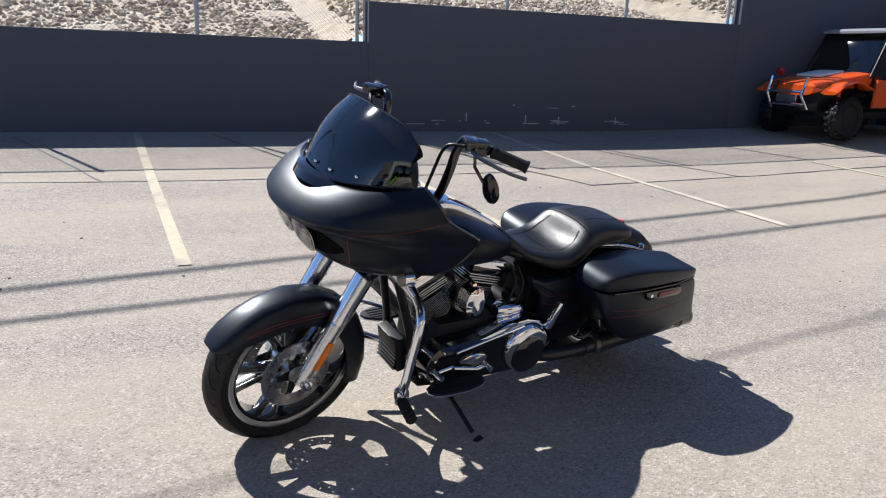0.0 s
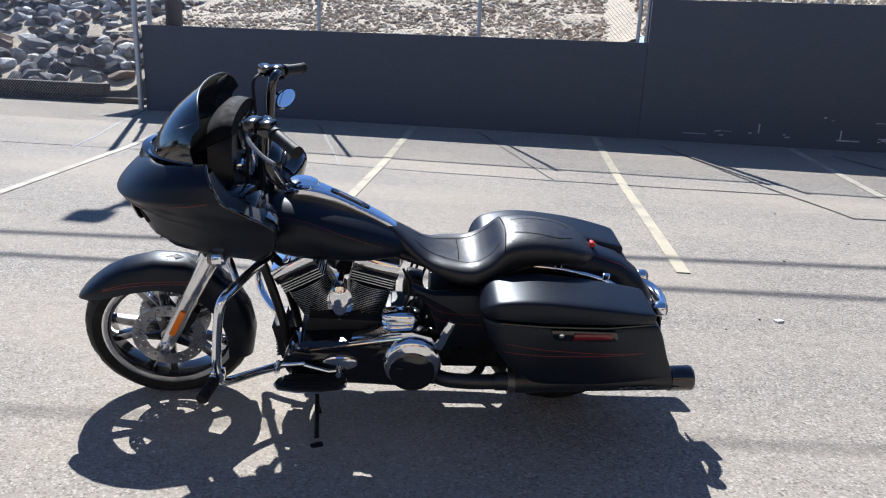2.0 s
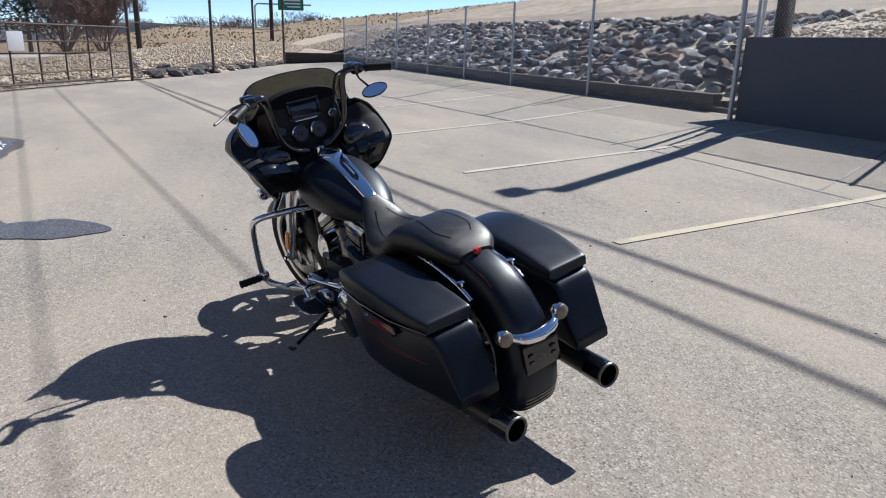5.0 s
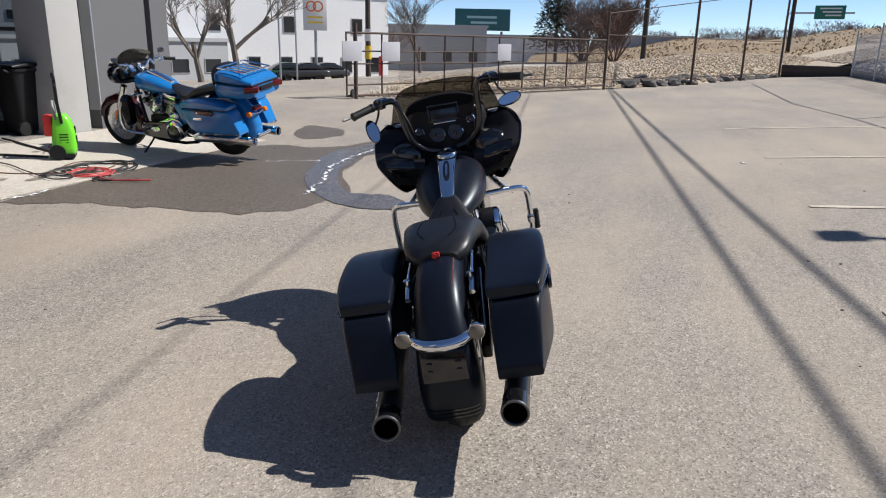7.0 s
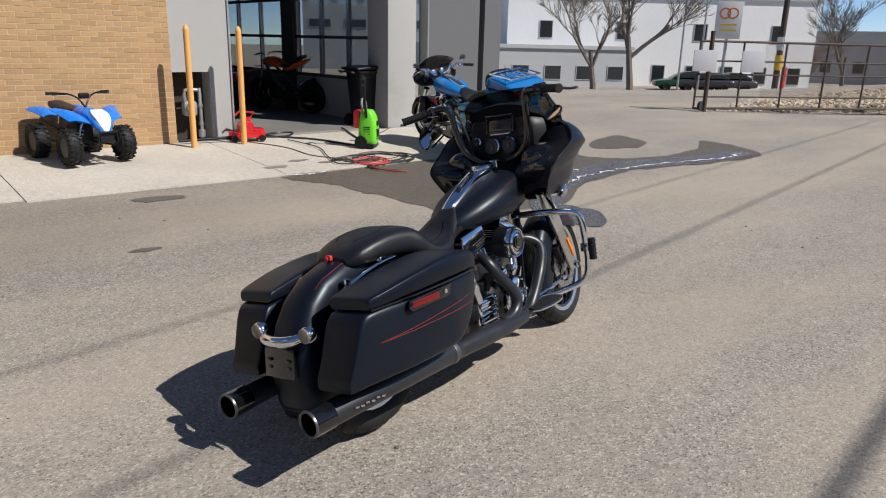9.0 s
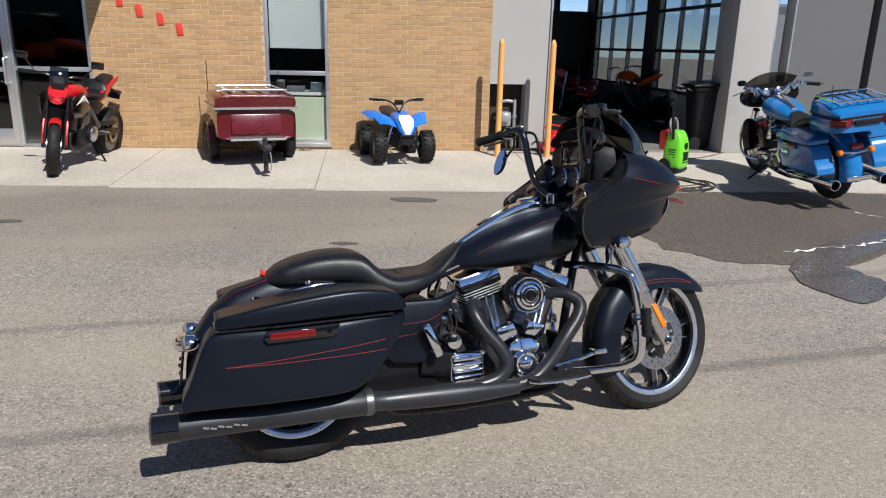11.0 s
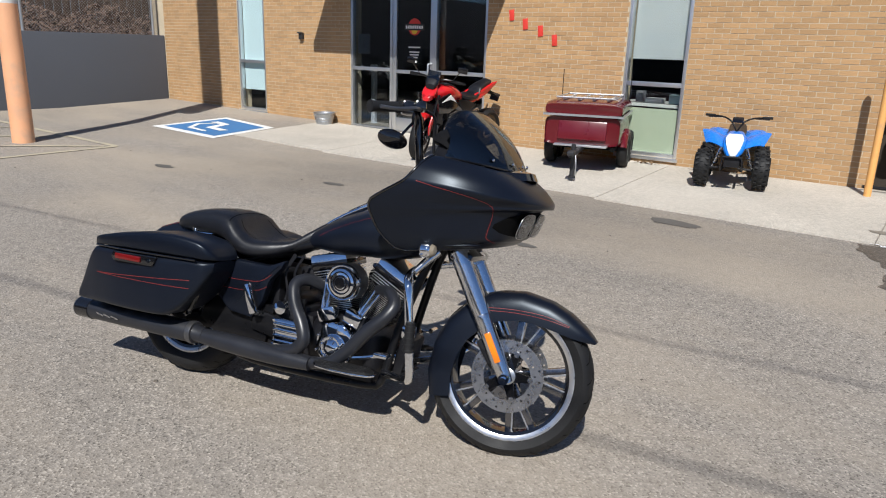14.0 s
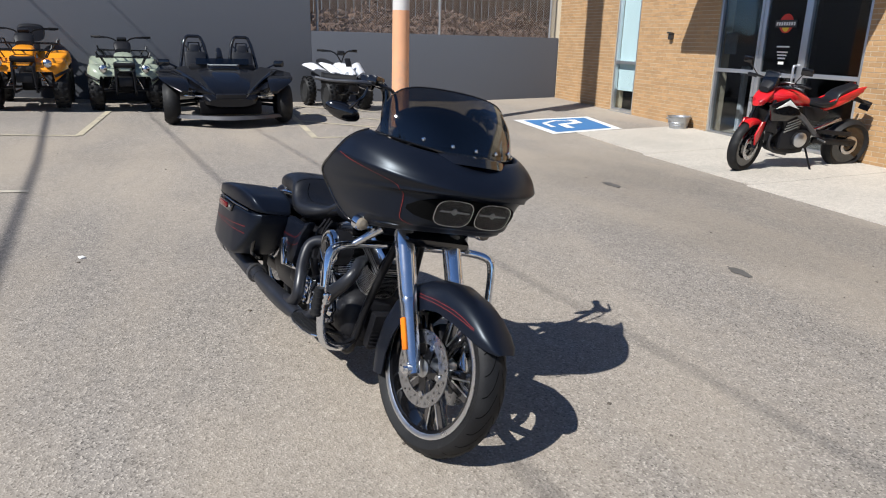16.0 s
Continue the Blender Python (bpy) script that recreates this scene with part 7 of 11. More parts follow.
    seat = loft([ss(-0.905, 0.850, 0.028, 0.800), ss(-0.945, 0.833, 0.062, 0.755), ss(-1.00, 0.795, 0.095, 0.712), ss(-1.07, 0.748, 0.128, 0.675), ss(-1.15, 0.735, 0.170, 0.645, 3, 0.012), ss(-1.25, 0.735, 0.192, 0.632, 3, 0.022), ss(-1.32, 0.772, 0.192, 0.640, 3, 0.022), ss(-1.375, 0.824, 0.183, 0.665, 3, 0.008), ss(-1.43, 0.838, 0.170, 0.695, 3), ss(-1.52, 0.838, 0.158, 0.708, 3.2), ss(-1.62, 0.822, 0.148, 0.712, 3.2), ss(-1.70, 0.795, 0.128, 0.712, 3), ss(-1.745, 0.765, 0.085, 0.715, 2.6)], 5)
    keep = seat.copy()
    st_ = part("seat", seat, LEATHER, t, "black two-up seat with stitched inserts")
    for pts in ([(-1.02, 0.03, 1), (-1.10, 0.07, 1), (-1.22, 0.11, 1), (-1.31, 0.12, 1), (-1.36, 0.10, 1)], [(-1.02, -0.03, 1), (-1.10, -0.07, 1), (-1.22, -0.11, 1), (-1.31, -0.12, 1), (-1.36, -0.10, 1)], [(-1.375, 0.165, 1), (-1.385, 0.08, 1), (-1.39, 0, 1), (-1.385, -0.08, 1), (-1.375, -0.165, 1)], [(-1.42, 0.06, 1), (-1.52, 0.075, 1), (-1.60, 0.08, 1), (-1.66, 0.05, 1)], [(-1.42, -0.06, 1), (-1.52, -0.075, 1), (-1.60, -0.08, 1), (-1.66, -0.05, 1)], [(-1.20, 0.1, 1), (-1.205, 0, 1), (-1.20, -0.1, 1)]):
        part("seam", on_surface(keep, pts, (0, 0, -1), 0.004, 0.0015), GROOVE, st_, "stitched seat seam", sharp=0)
    keep.free()
    part("seat_tag", merge(box(0.016, 0.03, 0.022, (-1.757, 0.0, 0.765), bevel=0.005), lathe([(0.01, 0), (0.01, 0.014), (0.001, 0.016)], 10, "x", (-1.77, 0.006, 0.762))), mat("red_tag", (0.55, 0.03, 0.03), 0.4), t, "small red seat screw tag")
    # side covers
    for s in (1, -1):
        sc = plate([(-1.01, 0.665), (-1.10, 0.628), (-1.30, 0.632), (-1.375, 0.60), (-1.375, 0.455), (-1.30, 0.39), (-1.17, 0.375), (-1.12, 0.46), (-1.09, 0.56), (-1.03, 0.625)], 0.05, "xz", 0.195 * s, 0.018)
        keep = sc.copy()
        sv = part("side_cover", sc, SATIN_BLACK, t, "satin black side cover")
        for dz in (0, -0.045):
            part("pinstripe", on_surface(keep, [(-1.37, s * 0.4, 0.545 + dz), (-1.25, s * 0.4, 0.543 + dz), (-1.14, s * 0.4, 0.552 + dz * 0.9), (-1.08, s * 0.4, 0.590 + dz * 0.9)], (0, -s, 0), 0.0022), STRIPE, sv, sharp=0)
        keep.free()
        part("inner_panel", plate([(-1.08, 0.44), (-1.20, 0.45), (-1.44, 0.44), (-1.50, 0.33), (-1.40, 0.26), (-1.12, 0.26)], 0.02, "xz", 0.165 * s, 0.004), FRAME_BLACK, t)
        saddlebag(t, s, SATIN_BLACK).matrix_basis = Matrix.Translation((-1.28, 0, -0.014)) @ Matrix.Diagonal((1.0 if s > 0 else 1.035, 1, 1, 1)) @ Matrix.Translation((1.28, 0, 0))
        muffler(t, s)
        part("exhaust_pipe", tube([(-0.95, -0.275, 0.252), (-1.15, -0.285, 0.262), (-1.40, -0.292, 0.272)], 0.034, 16) if s < 0 else tube([(-0.98, -0.10, 0.235), (-1.06, 0.10, 0.225), (-1.14, 0.24, 0.250), (-1.25, 0.285, 0.265), (-1.40, 0.292, 0.272)], 0.031, 16, smooth=5), EXHAUST, t, "dark grey exhaust pipe")
    part("heat_shield", loft([oval(-0.80, 0.252, 0.030, 0.030, 0.03, 2.2, 16, -0.285), oval(-1.00, 0.255, 0.042, 0.044, 0.04, 2.2, 16, -0.288), oval(-1.25, 0.264, 0.041, 0.043, 0.04, 2.2, 16, -0.29), oval(-1.37, 0.27, 0.034, 0.035, 0.034, 2.2, 16, -0.292)], 4), EXHAUST, t, "dark grey exhaust heat shield")
    # rear mudguard with chrome lamp bar
    rst = [(-1.34, 0.62, 0.090, 0.10), (-1.42, 0.70, 0.095, 0.11), (-1.52, 0.745, 0.097, 0.12), (-1.64, 0.762, 0.098, 0.125), (-1.76, 0.752, 0.098, 0.13), (-1.88, 0.712, 0.100, 0.13), (-1.97, 0.645, 0.102, 0.125), (-2.03, 0.56, 0.106, 0.12), (-2.065, 0.46, 0.114, 0.12), (-2.075, 0.36, 0.122, 0.12), (-2.068, 0.26, 0.126, 0.12), (-2.045, 0.185, 0.120, 0.10)]
    rb = shell(rst[::-1], 0, 0, 0.006, 18, p=3.4)
    keep = rb.copy()
    rf = part("rear_fender", rb, SATIN_BLACK, t, "satin black rear fender")
    for y in (0.066, -0.066):
        part("pinstripe", on_surface(keep, [(-1.74, y, 0.9), (-1.84, y, 0.9), (-1.92, y, 0.9), (-1.98, y, 0.9)], (0.3, 0, -1), 0.003), STRIPE, rf, sharp=0)
    for z in (0.24, 0.222, 0.204):
        part("fender_rib", on_surface(keep, [(-2.4, -0.10, z), (-2.4, 0, z - 0.004), (-2.4, 0.10, z)], (1, 0, 0), 0.008, 0.002), GLOSS_BLACK, rf, sharp=0)
    keep.free()
    part("plate_mount", merge(box(0.010, 0.17, 0.115, (-2.083, 0, 0.43), (0, 8, 0), 0.004), *[box(0.012, 0.022, 0.012, (-2.089, y, 0.415 + 0.03 * k), (0, 8, 0), 0.003) for y in (-0.055, 0.055) for k in range(2)]), GLOSS_BLACK, t, "bare black plate bracket")
    part("lamp_bar", tube([(-2.02, 0.135, 0.537), (-2.075, 0.075, 0.520), (-2.09, 0, 0.515), (-2.075, -0.075, 0.520), (-2.02, -0.135, 0.537)], [0.012, 0.022, 0.024, 0.022, 0.012], 12, smooth=5), CHROME, t, "chrome rear lamp bar")
    for s in (1, -1):
        tl = part("turn_signal", lathe([(0.001, 0.03), (0.018, 0.024), (0.031, 0.004), (0.033, -0.02), (0.030, -0.026)], 24, "x", (-2.035, 0.138 * s, 0.540)), CHROME, t, "bullet turn signal")
        part("lens", lathe([(0.030, -0.022), (0.028, -0.032), (0.018, -0.038), (0.001, -0.040)], 24, "x", (-2.035, 0.138 * s, 0.540)), SMOKE_LENS, tl, "smoked lens")
    # engine guards with pegs, floorboards, controls, stand
    for s in (1, -1):
        gd = part("engine_guard", tube([(-0.44, 0.05 * s, 0.700), (-0.41, 0.16 * s, 0.706), (-0.368, 0.305 * s, 0.706), (-0.338, 0.378 * s, 0.694), (-0.322, 0.403 * s, 0.655), (-0.305, 0.408 * s, 0.54), (-0.290, 0.404 * s, 0.40), (-0.298, 0.368 * s, 0.312), (-0.38, 0.25 * s, 0.262), (-0.52, 0.13 * s, 0.235)], 0.0175, 14, smooth=5), CHROME, t, "chrome engine guard bar")
        pz, px_, py = (0.50, -0.300, 0.405) if s < 0 else (0.365, -0.290, 0.395)
        part("guard_clamp", box(0.05, 0.045, 0.05, (px_, py * s, pz), bevel=0.012), CHROME, gd)
        hp = tube([(px_, py * s, pz), (px_ + 0.02, (py + 0.03) * s, pz + 0.0)], 0.013, 10)
        pg = part("highway_peg", hp, CHROME, gd)
        pc = [(px_ + 0.015, (py + 0.03) * s, pz + 0.045), (px_ + 0.015, (py + 0.03) * s, pz - 0.07)] if s < 0 else [(px_ + 0.01, (py + 0.02) * s, pz - 0.01), (px_ + 0.03, (py + 0.135) * s, pz - 0.015)]
        part("peg_rubber", merge(tube(pc, 0.019, 12), *[tube([V(pc[0]).lerp(V(pc[1]), k), V(pc[0]).lerp(V(pc[1]), k + 0.06)], 0.0225, 12) for k in (0.1, 0.3, 0.5, 0.7, 0.9)]), RUBBER, pg, "ribbed rubber peg")
        fbz = 0.258 if s > 0 else 0.27
        brd = [(-0.485, 0.285), (-0.475, 0.315), (-0.495, 0.345), (-0.56, 0.362), (-0.66, 0.366), (-0.735, 0.352), (-0.765, 0.32), (-0.765, 0.27), (-0.72, 0.25), (-0.54, 0.25)]
        fbd = part("floorboard", plate([(x, y * s) for x, y in brd], 0.009, "xy", fbz, 0.003), CHROME, t, "rider footboard")
        part("board_pad", plate([(-0.62 + (x + 0.62) * 0.96, (0.308 + (y - 0.308) * 0.93) * s) for x, y in brd], 0.010, "xy", fbz + 0.008, 0.003), RUBBER, fbd, "ribbed rubber pad")
        for y in (0.275, 0.295, 0.315, 0.335):
            part("rib", box(0.22, 0.006, 0.004, (-0.625, y * s, fbz + 0.014)), RUBBER, fbd)
        part("bracket", tube([(-0.60, 0.12 * s, 0.225), (-0.62, 0.27 * s, fbz - 0.008)], 0.011, 8), FRAME_BLACK, fbd)
        part("passenger_peg", merge(box(0.035, 0.028, 0.14, (-1.15, 0.265 * s, 0.475), (0, -22, 0), 0.012), tube([(-1.12, 0.20 * s, 0.40), (-1.13, 0.255 * s, 0.42)], 0.013, 8)), CHROME, t, "folded chrome passenger footboard")
        part("frame_web", box(0.16, 0.02, 0.10, (-1.10, 0.19 * s, 0.36), (0, 10, 0), 0.01), FRAME_BLACK, t)
    part("shift_lever", merge(tube([(-0.60, 0.30, 0.345), (-0.70, 0.325, 0.335), (-0.74, 0.33, 0.345)], 0.008, 8), tube([(-0.74, 0.31, 0.35), (-0.74, 0.37, 0.35)], 0.012, 10), tube([(-0.60, 0.29, 0.345), (-0.50, 0.31, 0.35)], 0.008, 8), tube([(-0.50, 0.30, 0.355), (-0.50, 0.36, 0.355)], 0.012, 10)), CHROME, t, "chrome heel and toe shifter")
    part("shift_rod", tube([(-0.62, 0.275, 0.40), (-0.98, 0.265, 0.455)], 0.006, 8), CHROME, t)
    part("brake_pedal", merge(tube([(-0.62, -0.27, 0.31), (-0.52, -0.31, 0.34), (-0.46, -0.32, 0.36)], 0.009, 8), box(0.06, 0.05, 0.018, (-0.445, -0.32, 0.365), bevel=0.006)), CHROME, t, "chrome brake pedal")
    part("side_stand", merge(tube([(-0.615, 0.15, 0.215), (-0.64, 0.27, 0.16), (-0.655, 0.43, 0.092)], 0.010, 10), box(0.05, 0.03, 0.010, (-0.66, 0.468, 0.082), (-12, 0, 20), 0.005), tube([(-0.60, 0.17, 0.20), (-0.66, 0.33, 0.13)], 0.006, 6)), FRAME_BLACK, t, "lowered side stand")
    # ---- frame-mounted fairing: level bands from chin to screen, each a blunt U seen from above ----
    def band(xf, zf, xr, zr, w, p=3.3, n=44):
        out = []
        for k in range(n + 1):
            a = math.pi * (k / n - 0.5)
            c_, s_ = max(0.0, math.cos(a)) ** (2 / p), math.copysign(abs(math.sin(a)) ** (2 / p), a)
            f = c_ ** 1.3
            out.append(V((xr + (xf - xr) * c_, w * s_, zr + (zf - zr) * f)))
        return out
    rows_ = ((-0.16, 0.838, -0.34, 0.802, 0.22, 3.2), (-0.085, 0.842, -0.42, 0.797, 0.268, 3.2), (-0.060, 0.850, -0.455, 0.805, 0.290, 3.2), (-0.035, 0.868, -0.488, 0.836, 0.315, 3.2), (-0.008, 0.890, -0.515, 0.872, 0.336, 3.1), (0.032, 1.000, -0.530, 0.916, 0.362, 2.9), (0.080, 1.012, -0.537, 0.958, 0.387, 2.6), (0.090, 1.020, -0.523, 0.990, 0.402, 2.4), (0.090, 1.026, -0.465, 1.026, 0.415, 2.35), (0.088, 1.032, -0.385, 1.072, 0.424, 2.35), (0.080, 1.046, -0.362, 1.096, 0.418, 2.3), (0.060, 1.068, -0.340, 1.130, 0.402, 2.3), (0.025, 1.098, -0.324, 1.156, 0.376, 2.35), (-0.030, 1.134, -0.312, 1.176, 0.342, 2.5), (-0.060, 1.142, -0.308, 1.180, 0.318, 2.7), (-0.075, 1.126, -0.312, 1.160, 0.298, 2.8))
    bands = [band(*r_) for r_ in rows_]
    cols = [spline([r[i] for r in bands], 4) for i in range(len(bands[0]))]
    grid = [[cl_[k] for cl_ in cols] for k in range(len(cols[0]))]
    body = rings(grid, False, False)
    bmesh.ops.recalc_face_normals(body, faces=body.faces)
    body.faces.ensure_lookup_table()
    if sum(1 for f in body.faces if f.normal.dot(f.calc_center_median() - V((-0.3, 0, 1.0))) < 0) > len(body.faces) / 2:
        bmesh.ops.reverse_faces(body, faces=body.faces)
    keep = body.copy()
    bmesh.ops.solidify(body, geom=body.faces[:], thickness=0.006)
    bmesh.ops.recalc_face_normals(body, faces=body.faces)
    fr = part("fairing", body, SATIN_BLACK, t, "satin black shark-nose fairing", sharp=45)
    part("inner_fairing", loft([oval(-0.28, 1.0, 0.330, 0.12, 0.155, 2.4, 36), oval(-0.345, 0.985, 0.330, 0.115, 0.145, 2.4, 36), oval(-0.36, 0.975, 0.30, 0.10, 0.12, 2.4, 36)], 3), PLASTIC, fr, "black inner fairing panel")
    for s in (1, -1):
        part("edge_trim", tube([tuple(grid[k][0 if s < 0 else -1]) for k in range(2, len(grid) - 5, 2)], 0.0055, 8), GLOSS_BLACK, fr)
        pod = part("speaker_pod", loft([oval(-0.35, 0.990, 0.100, 0.095, 0.105, 2.4, 28, 0.252 * s), oval(-0.42, 0.985, 0.098, 0.090, 0.100, 2.4, 28, 0.246 * s), oval(-0.455, 0.980, 0.086, 0.076, 0.088, 2.4, 28, 0.241 * s), oval(-0.468, 0.976, 0.068, 0.058, 0.070, 2.4, 28, 0.238 * s)], 3), GLOSS_BLACK, fr, "gloss black speaker pod")
        part("pod_badge", box(0.006, 0.088, 0.024, (-0.469, 0.245 * s, 1.005), (14 * s, 0, 0), 0.002), STEEL_DARK, pod, "bright badge strip")
        side_pts = [grid[k][0 if s < 0 else -1] for k in range(14, 49, 2)]
        def across(p, u):
            q = V((p.x + 0.035, s * (0.14 + 0.25 * max(0.0, p.z - 1.02)), p.z - 0.035))
            return V((p.x, p.y - 0.004 * s, p.z)).lerp(q, u) + V((-0.012, 0, 0.010)) * math.sin(math.pi * min(1.0, u * 1.6))
        sb_ = rings([[across(p, u / 6) for u in range(7)] for p in side_pts], False, False)
        bmesh.ops.solidify(sb_, geom=sb_.faces[:], thickness=0.005)
        part("wing_shelf", sb_, PLASTIC, fr, "black inner wing shelf")
        lb_ = rings([[across(p, 0.14 + 0.62 * u / 5) + V((-0.004, 0, 0.005)) for u in range(6)] for p in side_pts[2:9]], False, False)
        bmesh.ops.solidify(lb_, geom=lb_.faces[:], thickness=0.004)
        part("storage_lid", lb_, GLOSS_BLACK, fr, "gloss black storage lid")
        part("pinstripe", on_surface(keep, [(-0.330, s * 0.42, 1.078), (-0.26, s * 0.41, 1.064), (-0.19, s * 0.40, 1.052), (-0.11, s * 0.36, 1.034), (-0.055, s * 0.33, 1.012), (-0.052, s * 0.31, 0.975), (-0.075, s * 0.28, 0.915), (-0.080, s * 0.27, 0.885), (-0.060, s * 0.22, 0.868)], (-0.35, -s, 0), 0.0026, 0.0022), STRIPE, fr, sharp=0)
        cl = part("turn_signal", lathe([(0.001, 0.034), (0.018, 0.026), (0.030, 0.004), (0.031, -0.022), (0.024, -0.03), (0.001, -0.034)], 24, "x", (-0.303, 0.300 * s, 0.812)), CHROME, t, "chrome bullet turn signal")
        part("lens", lathe([(0.026, 0.016), (0.020, 0.030), (0.001, 0.038)], 20, "x", (-0.303, 0.300 * s, 0.812)), SMOKE_LENS, cl)
        part("stem", tube([(-0.34, 0.22 * s, 0.80), (-0.325, 0.27 * s, 0.80), (-0.31, 0.30 * s, 0.806)], 0.014, 8), CHROME, cl)
        part("fork_brace", tube([(-0.30, 0.20 * s, 0.80), (-0.335, 0.24 * s, 0.755), (-0.36, 0.28 * s, 0.715)], [0.020, 0.016, 0.014], 10), CHROME_SOFT, t, "polished fairing bracket")
    part("belly", loft([oval(-0.09, 0.856, 0.20, 0.012, 0.01, 3, 24), oval(-0.15, 0.848, 0.27, 0.02, 0.014, 3, 24), oval(-0.28, 0.835, 0.29, 0.03, 0.02, 3, 24), oval(-0.40, 0.825, 0.24, 0.03, 0.02, 3, 24)], 3), SATIN_BLACK, fr)
    # vent scoop in front of the screen
    part("vent", loft([[V((0.000 - 2.6 * y * y + o, y, 1.140 - 0.28 * y * y + z)) for o, z in ((0.018, -0.016), (0.004, 0.013), (-0.03, 0.020), (-0.03, -0.010))] for y in (-0.155, -0.12, -0.08, -0.04, 0, 0.04, 0.08, 0.12, 0.155)], 2), GLOSS_BLACK, fr, "gloss black screen vent")
    # twin headlight behind one lens, under the brow
    def face(y, v, out):
        def level(xf, zf, xr, zr, w, p):
            cc = (1 - min(0.98, abs(y) / w) ** p) ** (1 / p)
            return V((xr + (xf - xr) * cc, y, zr + (zf - zr) * cc ** 1.3))
        lo, hi = level(*rows_[4]), level(*rows_[5])
        lo, hi = lo.lerp(hi, 0.05), lo.lerp(hi, 0.95)
        return lo.lerp(hi, v) + V((out, 0, -0.3 * out))
    ys = [-0.25 + 0.5 * k / 20 for k in range(21)]
    def wide(y, k):
        e = max(0.0, 1 - (abs(y) / 0.252) ** 3.5) ** 0.5
        return 0.5 + (k - 0.5) * max(e, 0.04)
    hl = part("headlight", rings([[face(y, wide(y, v), o) for v, o in ((0, 0.000), (0, 0.003), (0.5, 0.004), (1, 0.003), (1, 0.000))] for y in ys]), GROOVE, t, "twin headlight in a black housing")
    for s in (1, -1):
        cy = 0.088 * s
        mt = Matrix.Translation(face(cy, 0.5, 0.003)) @ pose(0, 0, 0, 0, 19, 3 * s)
        def dee(r, x):
            return [V((x, r * 1.48 * math.copysign(abs(math.cos(a)) ** 0.62, math.cos(a)) * (1 if math.cos(a) * s > 0 else 0.94), r * (0.92 if math.sin(a) > 0 else 1.0) * math.copysign(abs(math.sin(a)) ** 0.68, math.sin(a)))) for a in (2 * math.pi * k / 32 for k in range(32))]
        part("reflector", moved(rings([dee(0.055, 0.004), dee(0.0565, 0.008), dee(0.053, 0.008), dee(0.046, 0.004), dee(0.028, 0.002), dee(0.012, 0.002)]), mt), SMOKED_BOWL, hl, "chrome headlight bowl")
        part("bowl_edge", moved(rings([dee(0.0570, 0.008), dee(0.0570, 0.0100), dee(0.0555, 0.0100), dee(0.0555, 0.008), dee(0.0570, 0.008)], True, False), mt), MACHINED, hl)
        part("lens", moved(rings([dee(0.053, 0.0125), dee(0.053, 0.0140), dee(0.02, 0.0148)]), mt), CLEAR, hl, "clear headlight lens")
        part("shade_bar", moved(box(0.005, 0.13, 0.007, (0.008, 0, 0.004), bevel=0.002), mt), MACHINED, hl)
        part("shade_boss", moved(lathe([(0.012, 0.004), (0.012, 0.010), (0.008, 0.0115), (0.001, 0.0115)], 18, "x", (0, 0, 0.004)), mt), MACHINED, hl)
    # windshield: a curved smoked screen
    rows = []
    for i in range(11):
        v = i / 10
        row = []
        for k in range(33):
            u = -1 + 2 * k / 32
            foot = V((-0.040 - 0.225 * abs(u) ** 2.6, 0.326 * u, 1.146 + 0.030 * u * u))
            head = V((-0.246 - 0.046 * u * u, 0.300 * u - 0.015 * u ** 5, 1.384 - 0.028 * u * u - 0.060 * abs(u) ** 7))
            row.append(foot.lerp(head, v) + V((0.022, 0, 0.010)) * math.sin(math.pi * v))
        rows.append(row)
    b = rings(rows, False, False)
    bmesh.ops.solidify(b, geom=b.faces[:], thickness=0.004)
    sh = part("windshield", b, SHIELD, t, "low smoked windshield", sharp=50)
    part("screen_trim", tube([rows[0][k] + V((0.004, 0, 0.002)) for k in range(33)], 0.0045, 6), GLOSS_BLACK, sh)
    part("screen_edge", tube([rows[10][k] for k in range(33)], 0.0028, 6), PLASTIC, sh)
    for k in (6, 11, 16, 21, 26):
        q = rows[1][k] + V((0.004, 0, 0.004))
        part("screen_bolt", lathe([(0.008, 0), (0.007, 0.005), (0.001, 0.007)], 12, "x", tuple(q)), CHROME, sh)
    # dash: panel, radio screen, two large and two small gauges
    dash = part("dash_panel", merge(loft([[V((x, w * math.copysign(abs(math.cos(a)) ** 0.6, math.cos(a)), zc + h * math.copysign(abs(math.sin(a)) ** 0.7, math.sin(a)))) for a in (2 * math.pi * k / 32 for k in range(32))] for x, w, zc, h in ((-0.29, 0.24, 1.12, 0.15), (-0.345, 0.215, 1.125, 0.145), (-0.365, 0.20, 1.125, 0.135))], 2)), PLASTIC, t, "black plastic dash")
    part("hood", loft([oval(-0.13, 1.150, 0.25, 0.02, 0.03, 3, 24), oval(-0.22, 1.175, 0.235, 0.045, 0.03, 2.4, 24), oval(-0.31, 1.225, 0.225, 0.085, 0.03, 2.0, 24), oval(-0.37, 1.245, 0.20, 0.060, 0.02, 2.0, 24)], 3), MATT, dash)
    part("radio_screen", box(0.012, 0.150, 0.080, (-0.366, 0, 1.205), (0, 8, 0), 0.004), SCREEN, dash, "dark radio screen")
    part("radio_bezel", merge(*[box(0.016, w, h, (-0.367, y, z), (0, 8, 0), 0.003) for y, z, w, h in ((0, 1.250, 0.18, 0.010), (0, 1.160, 0.18, 0.010), (0.085, 1.205, 0.012, 0.098), (-0.085, 1.205, 0.012, 0.098))]), GLOSS_BLACK, dash)
